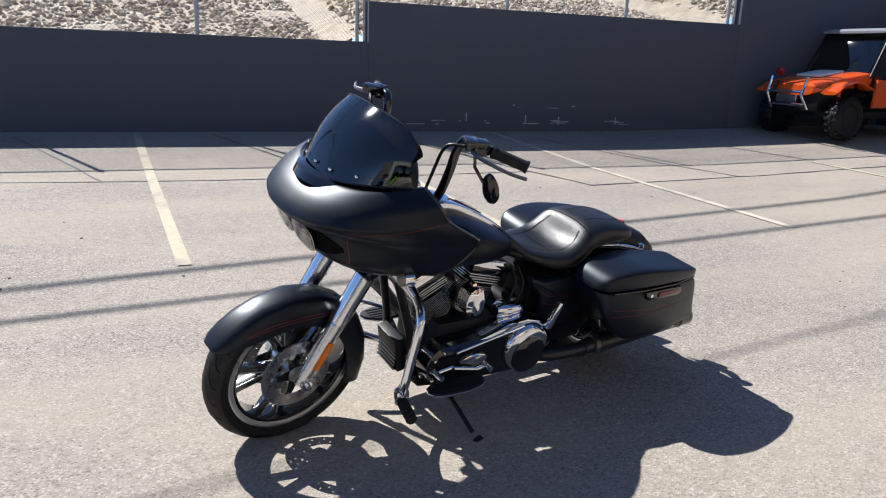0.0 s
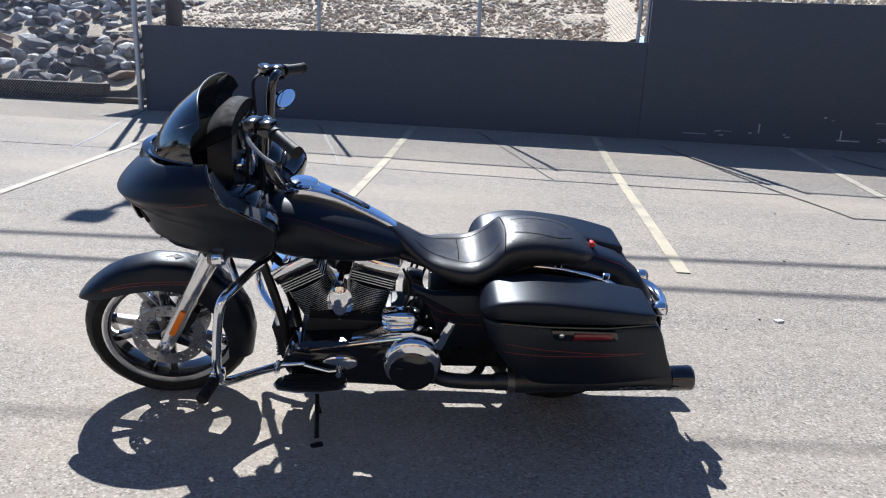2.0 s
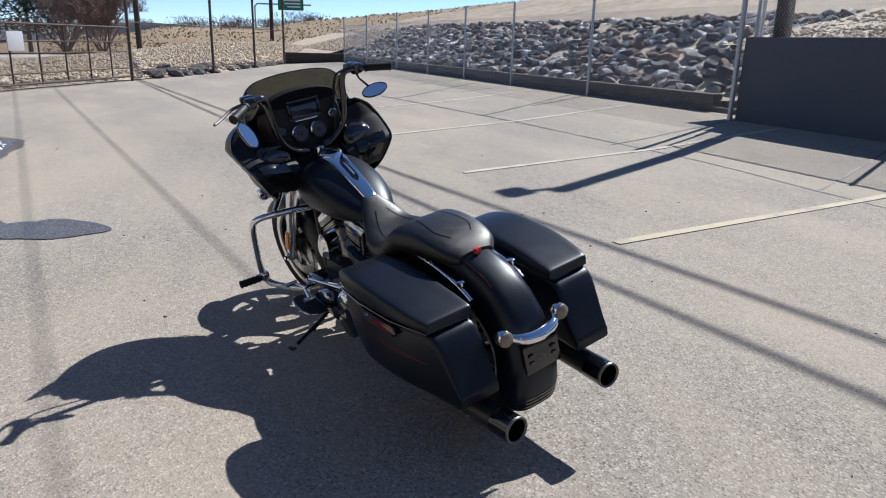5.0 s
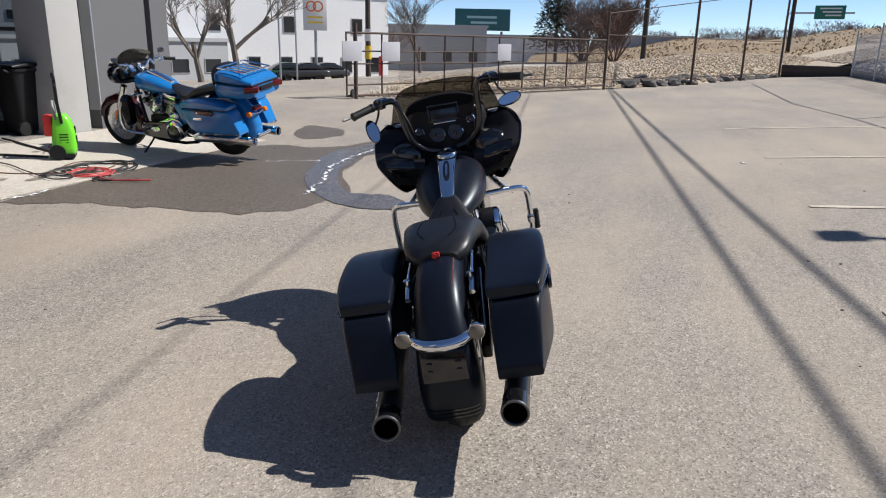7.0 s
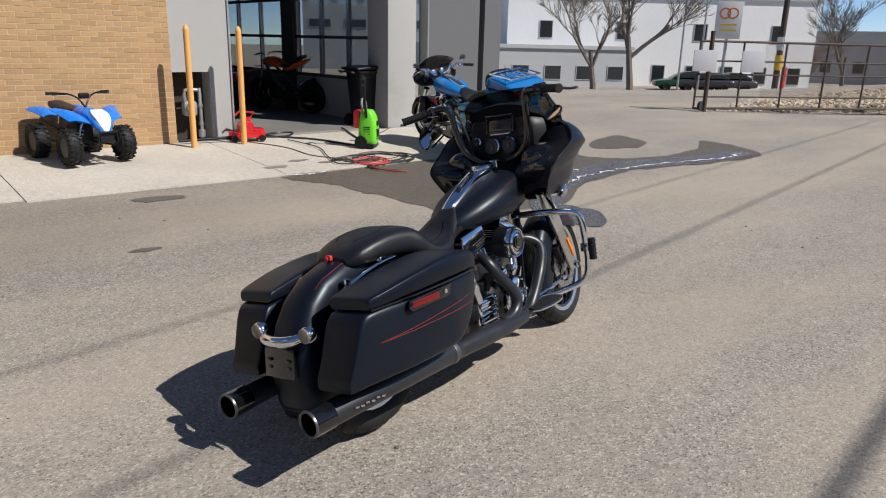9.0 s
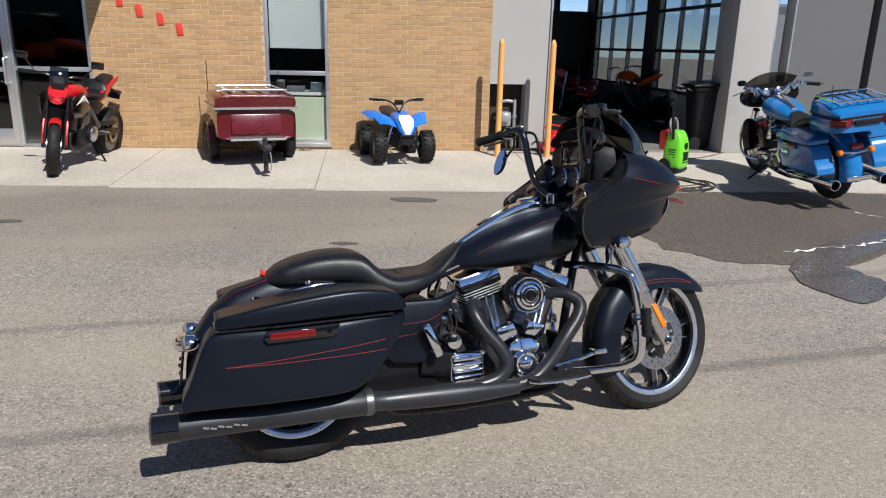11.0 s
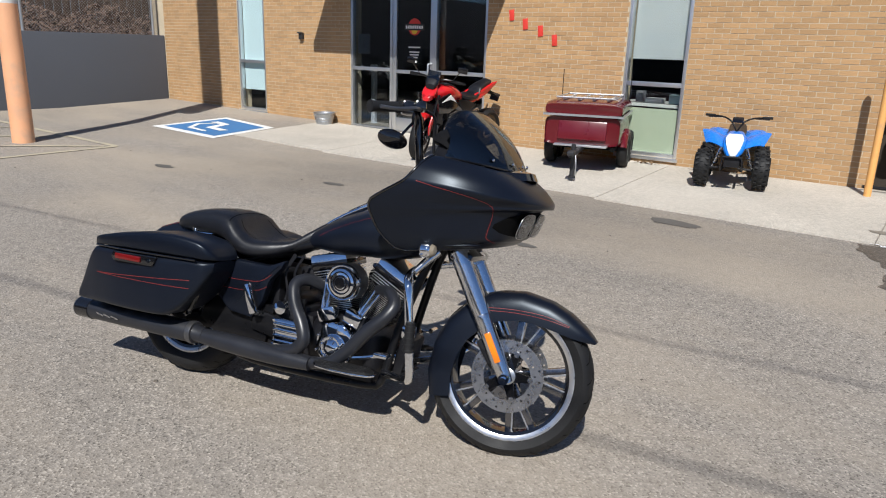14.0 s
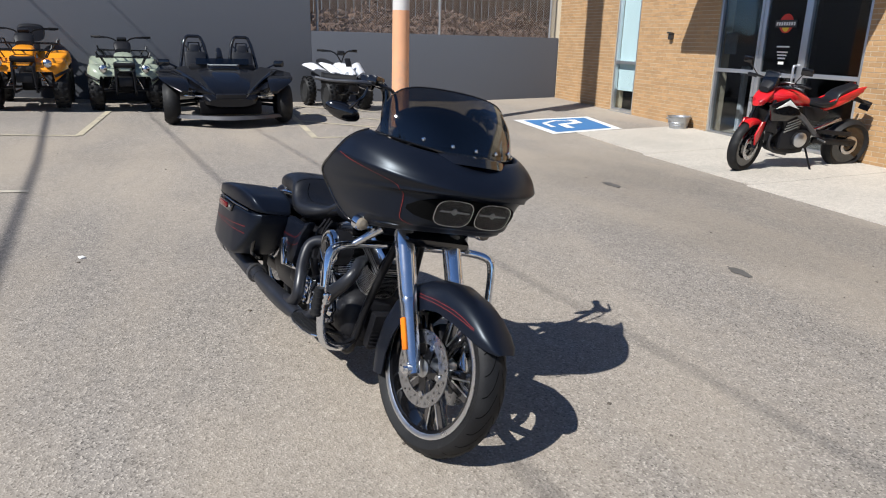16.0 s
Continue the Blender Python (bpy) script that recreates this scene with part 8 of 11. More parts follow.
    part("key_row", box(0.010, 0.13, 0.008, (-0.374, 0, 1.150), (0, 8, 0), 0.003), CHROME_SOFT, dash, "pale row of radio keys")
    for y, z, r in ((0.053, 1.084, 0.041), (-0.053, 1.084, 0.041), (0.150, 1.115, 0.020), (-0.150, 1.145, 0.020)):
        gz_ = part("gauge", moved(lathe([(r + 0.006, 0), (r + 0.006, 0.02), (r + 0.001, 0.026), (r, 0.02)], 32, "x", closed=True), pose(-0.372, y, z, 0, -172, 0)), CHROME, dash, "chrome gauge ring")
        part("dial", moved(lathe([(r + 0.002, 0.014), (0.001, 0.0145)], 32, "x"), pose(-0.372, y, z, 0, -172, 0)), GAUGE, gz_, "dark gauge dial")
        part("needle", moved(box(0.002, 0.002, r * 0.7, (0.016, 0, r * 0.3)), pose(-0.372, y, z, 35, 0, 0) @ pose(0, 0, 0, 0, -172, 0)), mat("needle_red", (0.6, 0.05, 0.03), 0.5), gz_)
        part("dial_centre", moved(lathe([(r * 0.30, 0.0155), (0.001, 0.017)], 20, "x"), pose(-0.372, y, z, 0, -172, 0)), GLOSS_BLACK, gz_)
    part("ignition", lathe([(0.028, -0.01), (0.028, 0.03), (0.02, 0.036), (0.001, 0.037)], 20, "z", (-0.47, 0, 0.985)), CHROME, t, "chrome ignition switch")
    part("inner_cowl", loft([oval(-0.33, 0.93, 0.16, 0.06, 0.13, 3, 24), oval(-0.42, 0.92, 0.14, 0.06, 0.12, 3, 24)], 2), PLASTIC, t)
    handlebar(t, GLOSS_BLACK, 0.340, 0.408, steer, base=(-0.42, 0, 1.00), back=0.085)
    return t


bike = road_bike()
HEADING, LEAN_LEFT = radians(193.3), radians(11.2)
bike.matrix_world = Matrix.Translation((0.359, 2.734, -0.004)) @ Matrix.Rotation(HEADING, 4, "Z") @ Matrix.Rotation(-LEAN_LEFT, 4, "X")
tagged(bike, "satin black touring motorcycle leaning on its side stand", "motorcycle")

# ---- the other vehicles ----
def knobby(r, w, rim, n=40):
    """A tyre with blocks of tread."""
    b = tyre_mesh(r * 0.96, w, rim, n)
    rows = []
    for k in range(n // 2):
        a = 360 * k / (n // 2)
        for j, o in ((0, -0.30), (1, 0.0), (2, 0.30)):
            kb = box(r * 0.11, w * 0.20, r * 0.075, (0, w * o, r * (0.955 - 0.05 * abs(o))), (0, 0, 18 * (j - 1)))
            rows.append(moved(kb, pose(0, 0, 0, 0, a + (9 if j == 1 else 0), 0)))
    return merge(b, *rows)


def rolled(name, parent, at, r, w, rim, rim_m, yaw=0.0, knobs=True, mesh_from=None, label=""):
    m = Matrix.Translation(at) @ pose(0, 0, 0, 0, 0, yaw)
    if mesh_from is not None:
        o = again(mesh_from, m, parent)
        for c_ in mesh_from.children:
            o2 = new(c_.name.split(".")[0], c_.data)
            o2.parent = o
        return o
    wheel = part(name, lathe([(rim, -w * 0.36), (rim * 0.96, -w * 0.33), (rim * 0.6, -w * 0.22), (rim * 0.35, -w * 0.26), (0.012, -w * 0.28)], 28), rim_m, parent, label, m=m)
    part("rim_back", lathe([(rim, w * 0.36), (rim * 0.96, w * 0.33), (rim * 0.6, w * 0.22), (rim * 0.35, w * 0.26), (0.012, w * 0.28)], 28), rim_m, wheel)
    part("tyre", knobby(r, w, rim) if knobs else tyre_mesh(r, w, rim, 48, 5), RUBBER, wheel, "black tyre")
    return wheel


def quad(at, heading, paint, label, s=1.0, front=None, utility=False, backrest=False, accent=None):
    """A quad bike. x ahead, zero on the ground between the wheels; utility ones carry racks."""
    t = empty("quad_bike", pose(*at, 0, 0, heading) @ (Matrix.Scale(s, 4) if utility else Matrix.Diagonal((s * (0.86 if accent else 1.0), s * (0.95 if accent else 0.90), s * (1.0 if accent else 1.15), 1))))
    wb, tr, r, w = (1.28, 0.47, 0.325, 0.23) if utility else (1.12, 0.42, 0.265, 0.23)
    rimm = mat("quad_rim_black", (0.03, 0.03, 0.03), 0.4) if not utility else CHROME_SOFT
    first = rolled("wheel", t, (wb / 2, tr, r), r, w, r * 0.52, rimm, label="knobbly quad wheel")
    for x, y in ((wb / 2, -tr), (-wb / 2, tr), (-wb / 2, -tr)):
        rolled("wheel", t, (x, y, r), r, w, r * 0.52, rimm, 180 if y < 0 else 0, mesh_from=first)
    h = 0.19 if utility else 0.0
    bh = h + (0.10 if utility else 0.06)
    for y in (1, -1):
        if utility:
            fr_st = ((wb / 2 + 0.34, 0.27, 0.14, 0.60), (wb / 2 + 0.24, 0.31, 0.22, 0.70), (wb / 2 + 0.02, 0.34, 0.25, 0.755), (wb / 2 - 0.24, 0.33, 0.24, 0.74), (wb / 2 - 0.42, 0.30, 0.14, 0.60))
            re_st = ((-0.18, 0.26, 0.10, 0.64), (-0.36, 0.32, 0.22, 0.78), (-0.62, 0.34, 0.25, 0.85), (-0.90, 0.32, 0.22, 0.84))
            lipd = 0.16
        else:
            fr_st = ((wb / 2 + 0.30, 0.12, 0.03, 0.56), (wb / 2 + 0.14, 0.21, 0.10, 0.62), (wb / 2 - 0.06, 0.31, 0.14, 0.68), (wb / 2 - 0.22, 0.38, 0.11, 0.76), (wb / 2 - 0.33, 0.46, 0.025, 0.83))
            re_st = ((-0.16, 0.18, 0.05, 0.60), (-0.38, 0.27, 0.11, 0.70), (-0.62, 0.33, 0.13, 0.78), (-0.80, 0.37, 0.08, 0.85), (-0.90, 0.40, 0.03, 0.90))
            lipd = 0.03
            if accent:
                fr_st = ((wb / 2 + 0.28, 0.19, 0.08, 0.50), (wb / 2 + 0.15, 0.30, 0.15, 0.60), (wb / 2 - 0.06, 0.34, 0.17, 0.64), (wb / 2 - 0.26, 0.33, 0.14, 0.61), (wb / 2 - 0.38, 0.31, 0.06, 0.53))
                re_st = ((-0.16, 0.18, 0.06, 0.56), (-0.36, 0.28, 0.13, 0.64), (-0.58, 0.33, 0.14, 0.68), (-0.74, 0.34, 0.07, 0.69))
                lipd = 0.07
        wing = not utility
        if wing:
            f0 = wb / 2
            for nm, c4 in (("front_fender", ((f0 + 0.28, 0.07, 0.57), (f0 - 0.30, 0.12, 0.70), (f0 + 0.06, 0.41, 0.68), (f0 - 0.36, 0.50, 0.83))), ("rear_fender", ((-0.22, 0.12, 0.64), (-0.80, 0.13, 0.72), (-0.34, 0.38, 0.68), (-0.84, 0.44, 0.76)))):
                a_, b_, c_, d_ = (V((p[0], p[1] * y, p[2])) for p in c4)
                sheet = rings([[a_.lerp(b_, v).lerp(c_.lerp(d_, v), u) + V((0, 0, 0.05 * math.sin(math.pi * u) * math.sin(math.pi * v) - 0.05 * u ** 6)) for v in (k / 8 for k in range(9))] for u in (k / 8 for k in range(9))], False, False)
                bmesh.ops.solidify(sheet, geom=sheet.faces[:], thickness=0.012)
                part(nm, sheet, paint, t)
        for nm, st in (() if wing else (("front_fender", fr_st), ("rear_fender", re_st))):
            part(nm, loft([[V((x, y * (yc + hw * math.copysign(abs(math.cos(a)) ** 0.45, math.cos(a))), z + 0.016 * math.sin(a) - lipd * max(0, math.cos(a)) ** 8)) for a in (2 * math.pi * k / 24 for k in range(24))] for x, yc, hw, z in st], 4), paint, t)
        if utility:
            part("fender_flare", tube([(wb / 2 + 0.36, 0.42 * y, 0.52), (wb / 2 + 0.22, 0.55 * y, 0.58), (wb / 2, 0.60 * y, 0.60), (wb / 2 - 0.26, 0.58 * y, 0.57), (wb / 2 - 0.42, 0.45 * y, 0.42)], 0.022, 8, smooth=4), PLASTIC, t, "black fender edge")
            part("grille_side", plate([(wb / 2 + 0.26, 0.36), (wb / 2 + 0.40, 0.46), (wb / 2 + 0.40, 0.70), (wb / 2 + 0.24, 0.74), (wb / 2 + 0.10, 0.45)], 0.03, "xz", 0.15 * y, 0.01), PLASTIC, t)
        part("shock_absorber", merge(tube([(wb / 2 - 0.02, 0.30 * y, r), (wb / 2 - 0.06, 0.17 * y, 0.60)], 0.018, 8), *[lathe([(0.026, 0), (0.034, 0.008), (0.026, 0.016)], 12, "z", (wb / 2 - 0.03, 0.265 * y - 0.022 * y * k, 0.33 + 0.048 * k)) for k in range(4)]), CHROME_SOFT, t, "pale coil shock absorber")
        part("suspension_arm", tube([(wb / 2, 0.08 * y, r + 0.02), (wb / 2, (tr - 0.08) * y, r)], 0.018, 8), FRAME_BLACK, t)
        part("footrest", box(0.42, 0.16, 0.03, (0.02, 0.30 * y, 0.30), bevel=0.01), PLASTIC, t)
        part("headlight", lathe([(0.001, 0.03), (0.045, 0.02), (0.062, 0.0), (0.058, -0.04)], 20, "x", (wb / 2 + (0.35 if utility else 0.24), (0.33 if utility else 0.09) * y, 0.60 + (0.11 if utility else h))), CHROME_SOFT if utility else CLEAR, t, "round headlight")
    nw = 1.0 if utility or accent else 0.55
    if nw < 1:
        part("number_board", box(0.03, 0.13, 0.16, (wb / 2 + 0.06, 0, 0.80), (0, -35, 0), 0.012), PLASTIC, t, "dark number board")
    part("nose", loft([oval(wb / 2 + 0.34, 0.53 + h, 0.09 * nw, 0.03, 0.06, 3, 20), oval(wb / 2 + 0.26, 0.60 + h, 0.15 * nw, 0.06, 0.10, 3, 20), oval(wb / 2 + 0.05, 0.68 + h, 0.16 * nw, 0.07, 0.12, 3, 20), oval(0.20, 0.70 + h, 0.13, 0.09, 0.16, 3, 20), oval(0.02, 0.66 + h * 0.7, 0.11, 0.08, 0.16, 3, 20)], 4), front or paint, t)
    if accent:
        part("front_plate", loft([[V((wb / 2 + x, yy, z + 0.012)) for yy in (-w_, -w_ * 0.5, 0, w_ * 0.5, w_)] + [V((wb / 2 + x - 0.02, yy, z - 0.012)) for yy in (w_, w_ * 0.5, 0, -w_ * 0.5, -w_)] for x, z, w_ in ((0.355, 0.47, 0.03), (0.345, 0.55, 0.075), (0.30, 0.645, 0.11), (0.20, 0.715, 0.125), (0.08, 0.765, 0.09))], 3), WHITE_PLASTIC, t, "white front plate")
        for y in (1, -1):
            part("side_graphic", box(0.18, 0.01, 0.05, (0.36, 0.165 * y, 0.66 + h), (0, 20, 6 * y), 0.004), accent, t)
    part("seat", loft([oval(0.10, 0.70 + h, 0.07, 0.05, 0.05, 3, 20), oval(-0.10, 0.71 + h * 0.8, 0.12, 0.05, 0.07, 3, 20), oval(-0.40, 0.73 + h * 0.8, 0.14, 0.06, 0.07, 3, 20), oval(-0.74, 0.78 + h * 0.8, 0.13, 0.05, 0.07, 3, 20)], 4), LEATHER, t, "black vinyl seat")
    part("engine", merge(box(0.36, 0.26, 0.30, (0.02, 0, 0.40), bevel=0.04), *[box(0.16, 0.20, 0.008, (0.10, 0, 0.56 + 0.02 * k)) for k in range(4)]), CAST_BLACK, t)
    part("frame_rail", merge(tube([(wb / 2 + 0.26, 0.14, 0.28), (-0.5, 0.14, 0.26)], 0.018, 8), tube([(wb / 2 + 0.26, -0.14, 0.28), (-0.5, -0.14, 0.26)], 0.018, 8)), FRAME_BLACK, t)
    part("bumper", merge(tube([(wb / 2 + 0.22, 0.15, 0.27), (wb / 2 + 0.38, 0.15, 0.34), (wb / 2 + 0.40, 0.13, 0.48 + h), (wb / 2 + 0.40, -0.13, 0.48 + h), (wb / 2 + 0.38, -0.15, 0.34), (wb / 2 + 0.22, -0.15, 0.27)], 0.016, 8), box(0.03, 0.22, 0.14, (wb / 2 + 0.35, 0, 0.40 + h * 0.5), bevel=0.01)), PLASTIC, t, "black front bumper")
    hb = part("handlebar", tube([(0.30, 0, 0.78 + h), (0.26, 0.09, 0.86 + bh), (0.20, 0.22, 0.92 + bh), (0.12, 0.40, 0.93 + bh)], 0.013, 8, smooth=3), FRAME_BLACK, t)
    hb2 = part("handlebar", tube([(0.30, 0, 0.78 + h), (0.26, -0.09, 0.86 + bh), (0.20, -0.22, 0.92 + bh), (0.12, -0.40, 0.93 + bh)], 0.013, 8, smooth=3), FRAME_BLACK, t)
    for y, o in ((1, hb), (-1, hb2)):
        part("grip", tube([(0.15, 0.34 * y, 0.93 + bh), (0.09, 0.48 * y, 0.93 + bh)], 0.02, 10), RUBBER, o)
        part("lever", tube([(0.22, 0.24 * y, 0.915 + bh), (0.21, 0.44 * y, 0.91 + bh)], 0.007, 6), FRAME_BLACK, o)
    part("handlebar_pad", box(0.07, 0.16, 0.07, (0.28, 0, 0.89 + bh), (0, 25, 0), 0.02), front if utility and False else PLASTIC, t)
    part("exhaust", tube([(-0.2, -0.16, 0.42), (-0.5, -0.18, 0.50), (-0.85, -0.18, 0.56)], 0.04, 10), EXHAUST, t)
    if utility:
        for x0, x1, z in ((wb / 2 - 0.28, wb / 2 + 0.30, 0.90), (-0.92, -0.42, 0.98)):
            rk = part("rack", tube([(x0, -0.42, z), (x1, -0.42, z), (x1, 0.42, z), (x0, 0.42, z), (x0, -0.42, z)], 0.013, 8), FRAME_BLACK, t, "black steel cargo rack")
            for y in (-0.28, -0.14, 0, 0.14, 0.28):
                part("rack_bar", tube([(x0, y, z), (x1, y, z)], 0.010, 6), FRAME_BLACK, rk)
            for x in (x0 + 0.05, x1 - 0.08):
                for y in (-0.36, 0.36):
                    part("rack_leg", tube([(x, y, z), (x, y * 0.8, z - 0.13)], 0.011, 6), FRAME_BLACK, rk)
            part("rack_rail", tube([(x0, -0.40, z), (x0 + 0.04, -0.42, z + 0.07), (x1 - 0.04, -0.42, z + 0.07), (x1, -0.40, z)], 0.011, 6), FRAME_BLACK, rk)
            part("rack_rail", tube([(x0, 0.40, z), (x0 + 0.04, 0.42, z + 0.07), (x1 - 0.04, 0.42, z + 0.07), (x1, 0.40, z)], 0.011, 6), FRAME_BLACK, rk)
        part("dash_pod", loft([oval(0.44, 0.98, 0.12, 0.05, 0.08, 3, 16), oval(0.32, 1.08, 0.14, 0.07, 0.14, 3, 16), oval(0.20, 1.10, 0.10, 0.05, 0.12, 3, 16)], 3), PLASTIC, t)
        part("hood_insert", box(0.10, 0.34, 0.07, (wb / 2 + 0.31, 0, 0.58 + h), (0, 20, 0), 0.02), PLASTIC, t)
    if backrest:
        part("backrest", loft([oval(-0.86, 1.16, 0.20, 0.10, 0.16, 3, 20), oval(-0.92, 1.18, 0.21, 0.12, 0.18, 3, 20), oval(-0.97, 1.18, 0.19, 0.11, 0.17, 3, 20)], 2), LEATHER, t, "black padded backrest")
    return tagged(t, label, "quad bike")


BLUE_PLASTIC = mat("bright_blue_plastic", (0.012, 0.17, 0.62), 0.28, vary=0.06)
WHITE_PLASTIC = mat("white_plastic", (0.66, 0.67, 0.69), 0.3, vary=0.05)
ORANGE_PLASTIC = mat("orange_plastic", (0.80, 0.29, 0.012), 0.25, vary=0.06)
SAGE_PLASTIC = mat("sage_green_plastic", (0.30, 0.34, 0.26), 0.3, vary=0.06)
quad((1.32, -4.22, ground_z(-4.2) + 0.012), 103, BLUE_PLASTIC, "small blue and white youth quad bike", 0.83, BLUE_PLASTIC, accent=YELLOW)
quad((13.15, 6.55, ground_z(6.5, 13.3)), 186, ORANGE_PLASTIC, "orange utility quad bike with racks and backrest", 1.13, utility=True, backrest=True)
quad((13.45, 4.98, ground_z(4.9, 13.3)), 186, SAGE_PLASTIC, "pale green utility quad bike with racks", 1.08, utility=True)
quad((13.30, 0.86, ground_z(0.8, 13.4)), 194, WHITE_PLASTIC, "white sport quad bike beside the post", 1.03, WHITE_PLASTIC)


def three_wheeler(at, heading):
    """A low open three-wheeled roadster with roll hoops."""
    t = empty("roadster", pose(*at, 0, 0, heading) @ Matrix.Scale(1.15, 4))
    first = rolled("wheel", t, (0.72, 0.80, 0.31), 0.31, 0.23, 0.20, GLOSS_BLACK, knobs=False, label="wide black road wheel")
    rolled("wheel", t, (0.72, -0.80, 0.31), 0.31, 0.23, 0.20, GLOSS_BLACK, 180, mesh_from=first)
    rolled("wheel", t, (-1.85, 0, 0.32), 0.32, 0.28, 0.21, GLOSS_BLACK, knobs=False)
    part("body", loft([oval(1.28, 0.36, 0.30, 0.05, 0.06, 3, 24), oval(1.10, 0.42, 0.42, 0.11, 0.18, 3.4, 24), oval(0.70, 0.47, 0.50, 0.21, 0.27, 3.0, 24), oval(0.20, 0.50, 0.66, 0.29, 0.32, 2.8, 24), oval(-0.30, 0.50, 0.80, 0.30, 0.32, 3.0, 24), oval(-0.95, 0.52, 0.70, 0.30, 0.30, 3.2, 24), oval(-1.45, 0.58, 0.40, 0.26, 0.22, 3, 24), oval(-1.75, 0.66, 0.22, 0.14, 0.10, 3, 24)], 4), BLACK_PAINT, t, "gloss black wedge body")
    part("hood_scoop", loft([oval(0.95, 0.56, 0.12, 0.03, 0.03, 3, 16), oval(0.55, 0.70, 0.22, 0.05, 0.06, 3, 16), oval(0.05, 0.80, 0.26, 0.03, 0.05, 3, 16)], 3), GLOSS_BLACK, t)
    part("front_panel", box(0.06, 0.42, 0.12, (1.24, 0, 0.42), (0, 12, 0), 0.02), PLASTIC, t)
    part("splitter", loft([[V((x, y, 0.115 + z)) for x, z in ((1.36 - 0.62 * abs(y) ** 1.5, 0), (1.36 - 0.62 * abs(y) ** 1.5 - 0.02, 0.05), (1.20 - 0.62 * abs(y) ** 1.5, 0.05), (1.20 - 0.62 * abs(y) ** 1.5, 0))] for y in (-0.90, -0.66, -0.4, 0, 0.4, 0.66, 0.90)], 2), mat("grey_splitter", (0.07, 0.07, 0.075), 0.35), t, "grey front splitter")
    for y in (1, -1):
        part("front_fender", loft([[V((x, y * (yc + hw * math.cos(a)), z + 0.022 * math.sin(a))) for a in (2 * math.pi * k / 14 for k in range(14))] for x, yc, hw, z in ((1.22, 0.62, 0.05, 0.50), (1.0, 0.72, 0.16, 0.62), (0.70, 0.78, 0.19, 0.69), (0.35, 0.80, 0.16, 0.66))], 4), BLACK_PAINT, t)
        part("light_cover", box(0.40, 0.05, 0.09, (1.02, 0.42 * y, 0.50), (0, 14, 28 * y), 0.02), CLEAR, t)
        part("side_blade", box(0.70, 0.03, 0.06, (0.60, 0.52 * y, 0.58), (0, 10, 14 * y), 0.012), CHROME_SOFT, t)
        part("suspension_arm", merge(tube([(0.72, 0.35 * y, 0.36), (0.72, 0.72 * y, 0.33)], 0.025, 8), tube([(0.60, 0.35 * y, 0.30), (0.74, 0.72 * y, 0.27)], 0.022, 8)), FRAME_BLACK, t)
        part("roll_hoop", merge(tube([(-0.66, 0.62 * y, 0.70), (-0.84, 0.54 * y, 1.12), (-0.87, 0.49 * y, 1.235), (-0.875, 0.46 * y, 1.25), (-0.875, 0.30 * y, 1.25), (-0.87, 0.27 * y, 1.235), (-0.84, 0.22 * y, 1.12), (-0.66, 0.14 * y, 0.70)], 0.026, 10), tube([(-0.72, 0.53 * y, 0.78), (-0.85, 0.46 * y, 1.15), (-0.85, 0.30 * y, 1.15), (-0.72, 0.23 * y, 0.78)], 0.014, 8), tube([(-0.78, 0.54 * y, 0.95), (-0.78, 0.22 * y, 0.95)], 0.014, 8), tube([(-0.84, 0.53 * y, 1.12), (-0.78, 0.38 * y, 0.95), (-0.84, 0.23 * y, 1.12)], 0.012, 8)), GLOSS_BLACK, t, "black roll hoop")
        part("seat", merge(box(0.12, 0.34, 0.55, (-0.66, 0.37 * y, 0.74), (0, -14, 0), 0.05), box(0.08, 0.16, 0.14, (-0.74, 0.38 * y, 1.05), (0, -14, 0), 0.03)), LEATHER, t)
        part("mirror", merge(box(0.05, 0.16, 0.10, (0.05, 0.86 * y, 0.86), bevel=0.03), tube([(0.02, 0.62 * y, 0.76), (0.05, 0.80 * y, 0.85)], 0.014, 6)), GLOSS_BLACK, t)
    part("intake", merge(box(0.16, 0.86, 0.20, (1.10, 0, 0.29), (0, 12, 0), 0.03)), MATT, t, "dark front intake")
    for y in (1, -1):
        wing = rings([[V((x, y * yy, zz + dz)) for x, yy, zz in ((1.22, 0.22, 0.44), (1.06, 0.60, 0.53), (0.78, 0.94, 0.66), (0.35, 0.99, 0.70), (-0.05, 0.90, 0.72), (0.10, 0.55, 0.78), (0.70, 0.36, 0.64))] for dz in (0.0, 0.035)])
        part("wing_panel", wing, BLACK_PAINT, t, "gloss black wing panel")
        part("wing_blade", tube([(1.25, 0.20 * y, 0.42), (0.98, 0.42 * y, 0.60), (0.55, 0.66 * y, 0.735), (0.20, 0.80 * y, 0.78)], [0.012, 0.028, 0.030, 0.012], 8, smooth=3), GLOSS_BLACK, t)
        part("lamp_frame", tube([(1.16, 0.38 * y, 0.44), (1.02, 0.62 * y, 0.44), (0.96, 0.66 * y, 0.50), (1.10, 0.42 * y, 0.52)], 0.014, 8), CHROME_SOFT, t)
    part("hood_badge", rings([[V((0.18 + dx, yy, 0.835 + dz)) for dx, yy in ((0.16, -0.18), (0.16, 0.18), (0.02, 0.24), (0.02, -0.24))] for dz in (0, 0.012)]), mat("pale_hood_print", (0.33, 0.35, 0.35), 0.4), t, "pale hood marking")
    part("centre_fin", loft([oval(-0.55, 0.86, 0.06, 0.08, 0.10, 3, 16), oval(-0.72, 0.98, 0.05, 0.10, 0.16, 3, 16), oval(-0.85, 0.96, 0.03, 0.06, 0.12, 3, 16)], 3), GLOSS_BLACK, t)
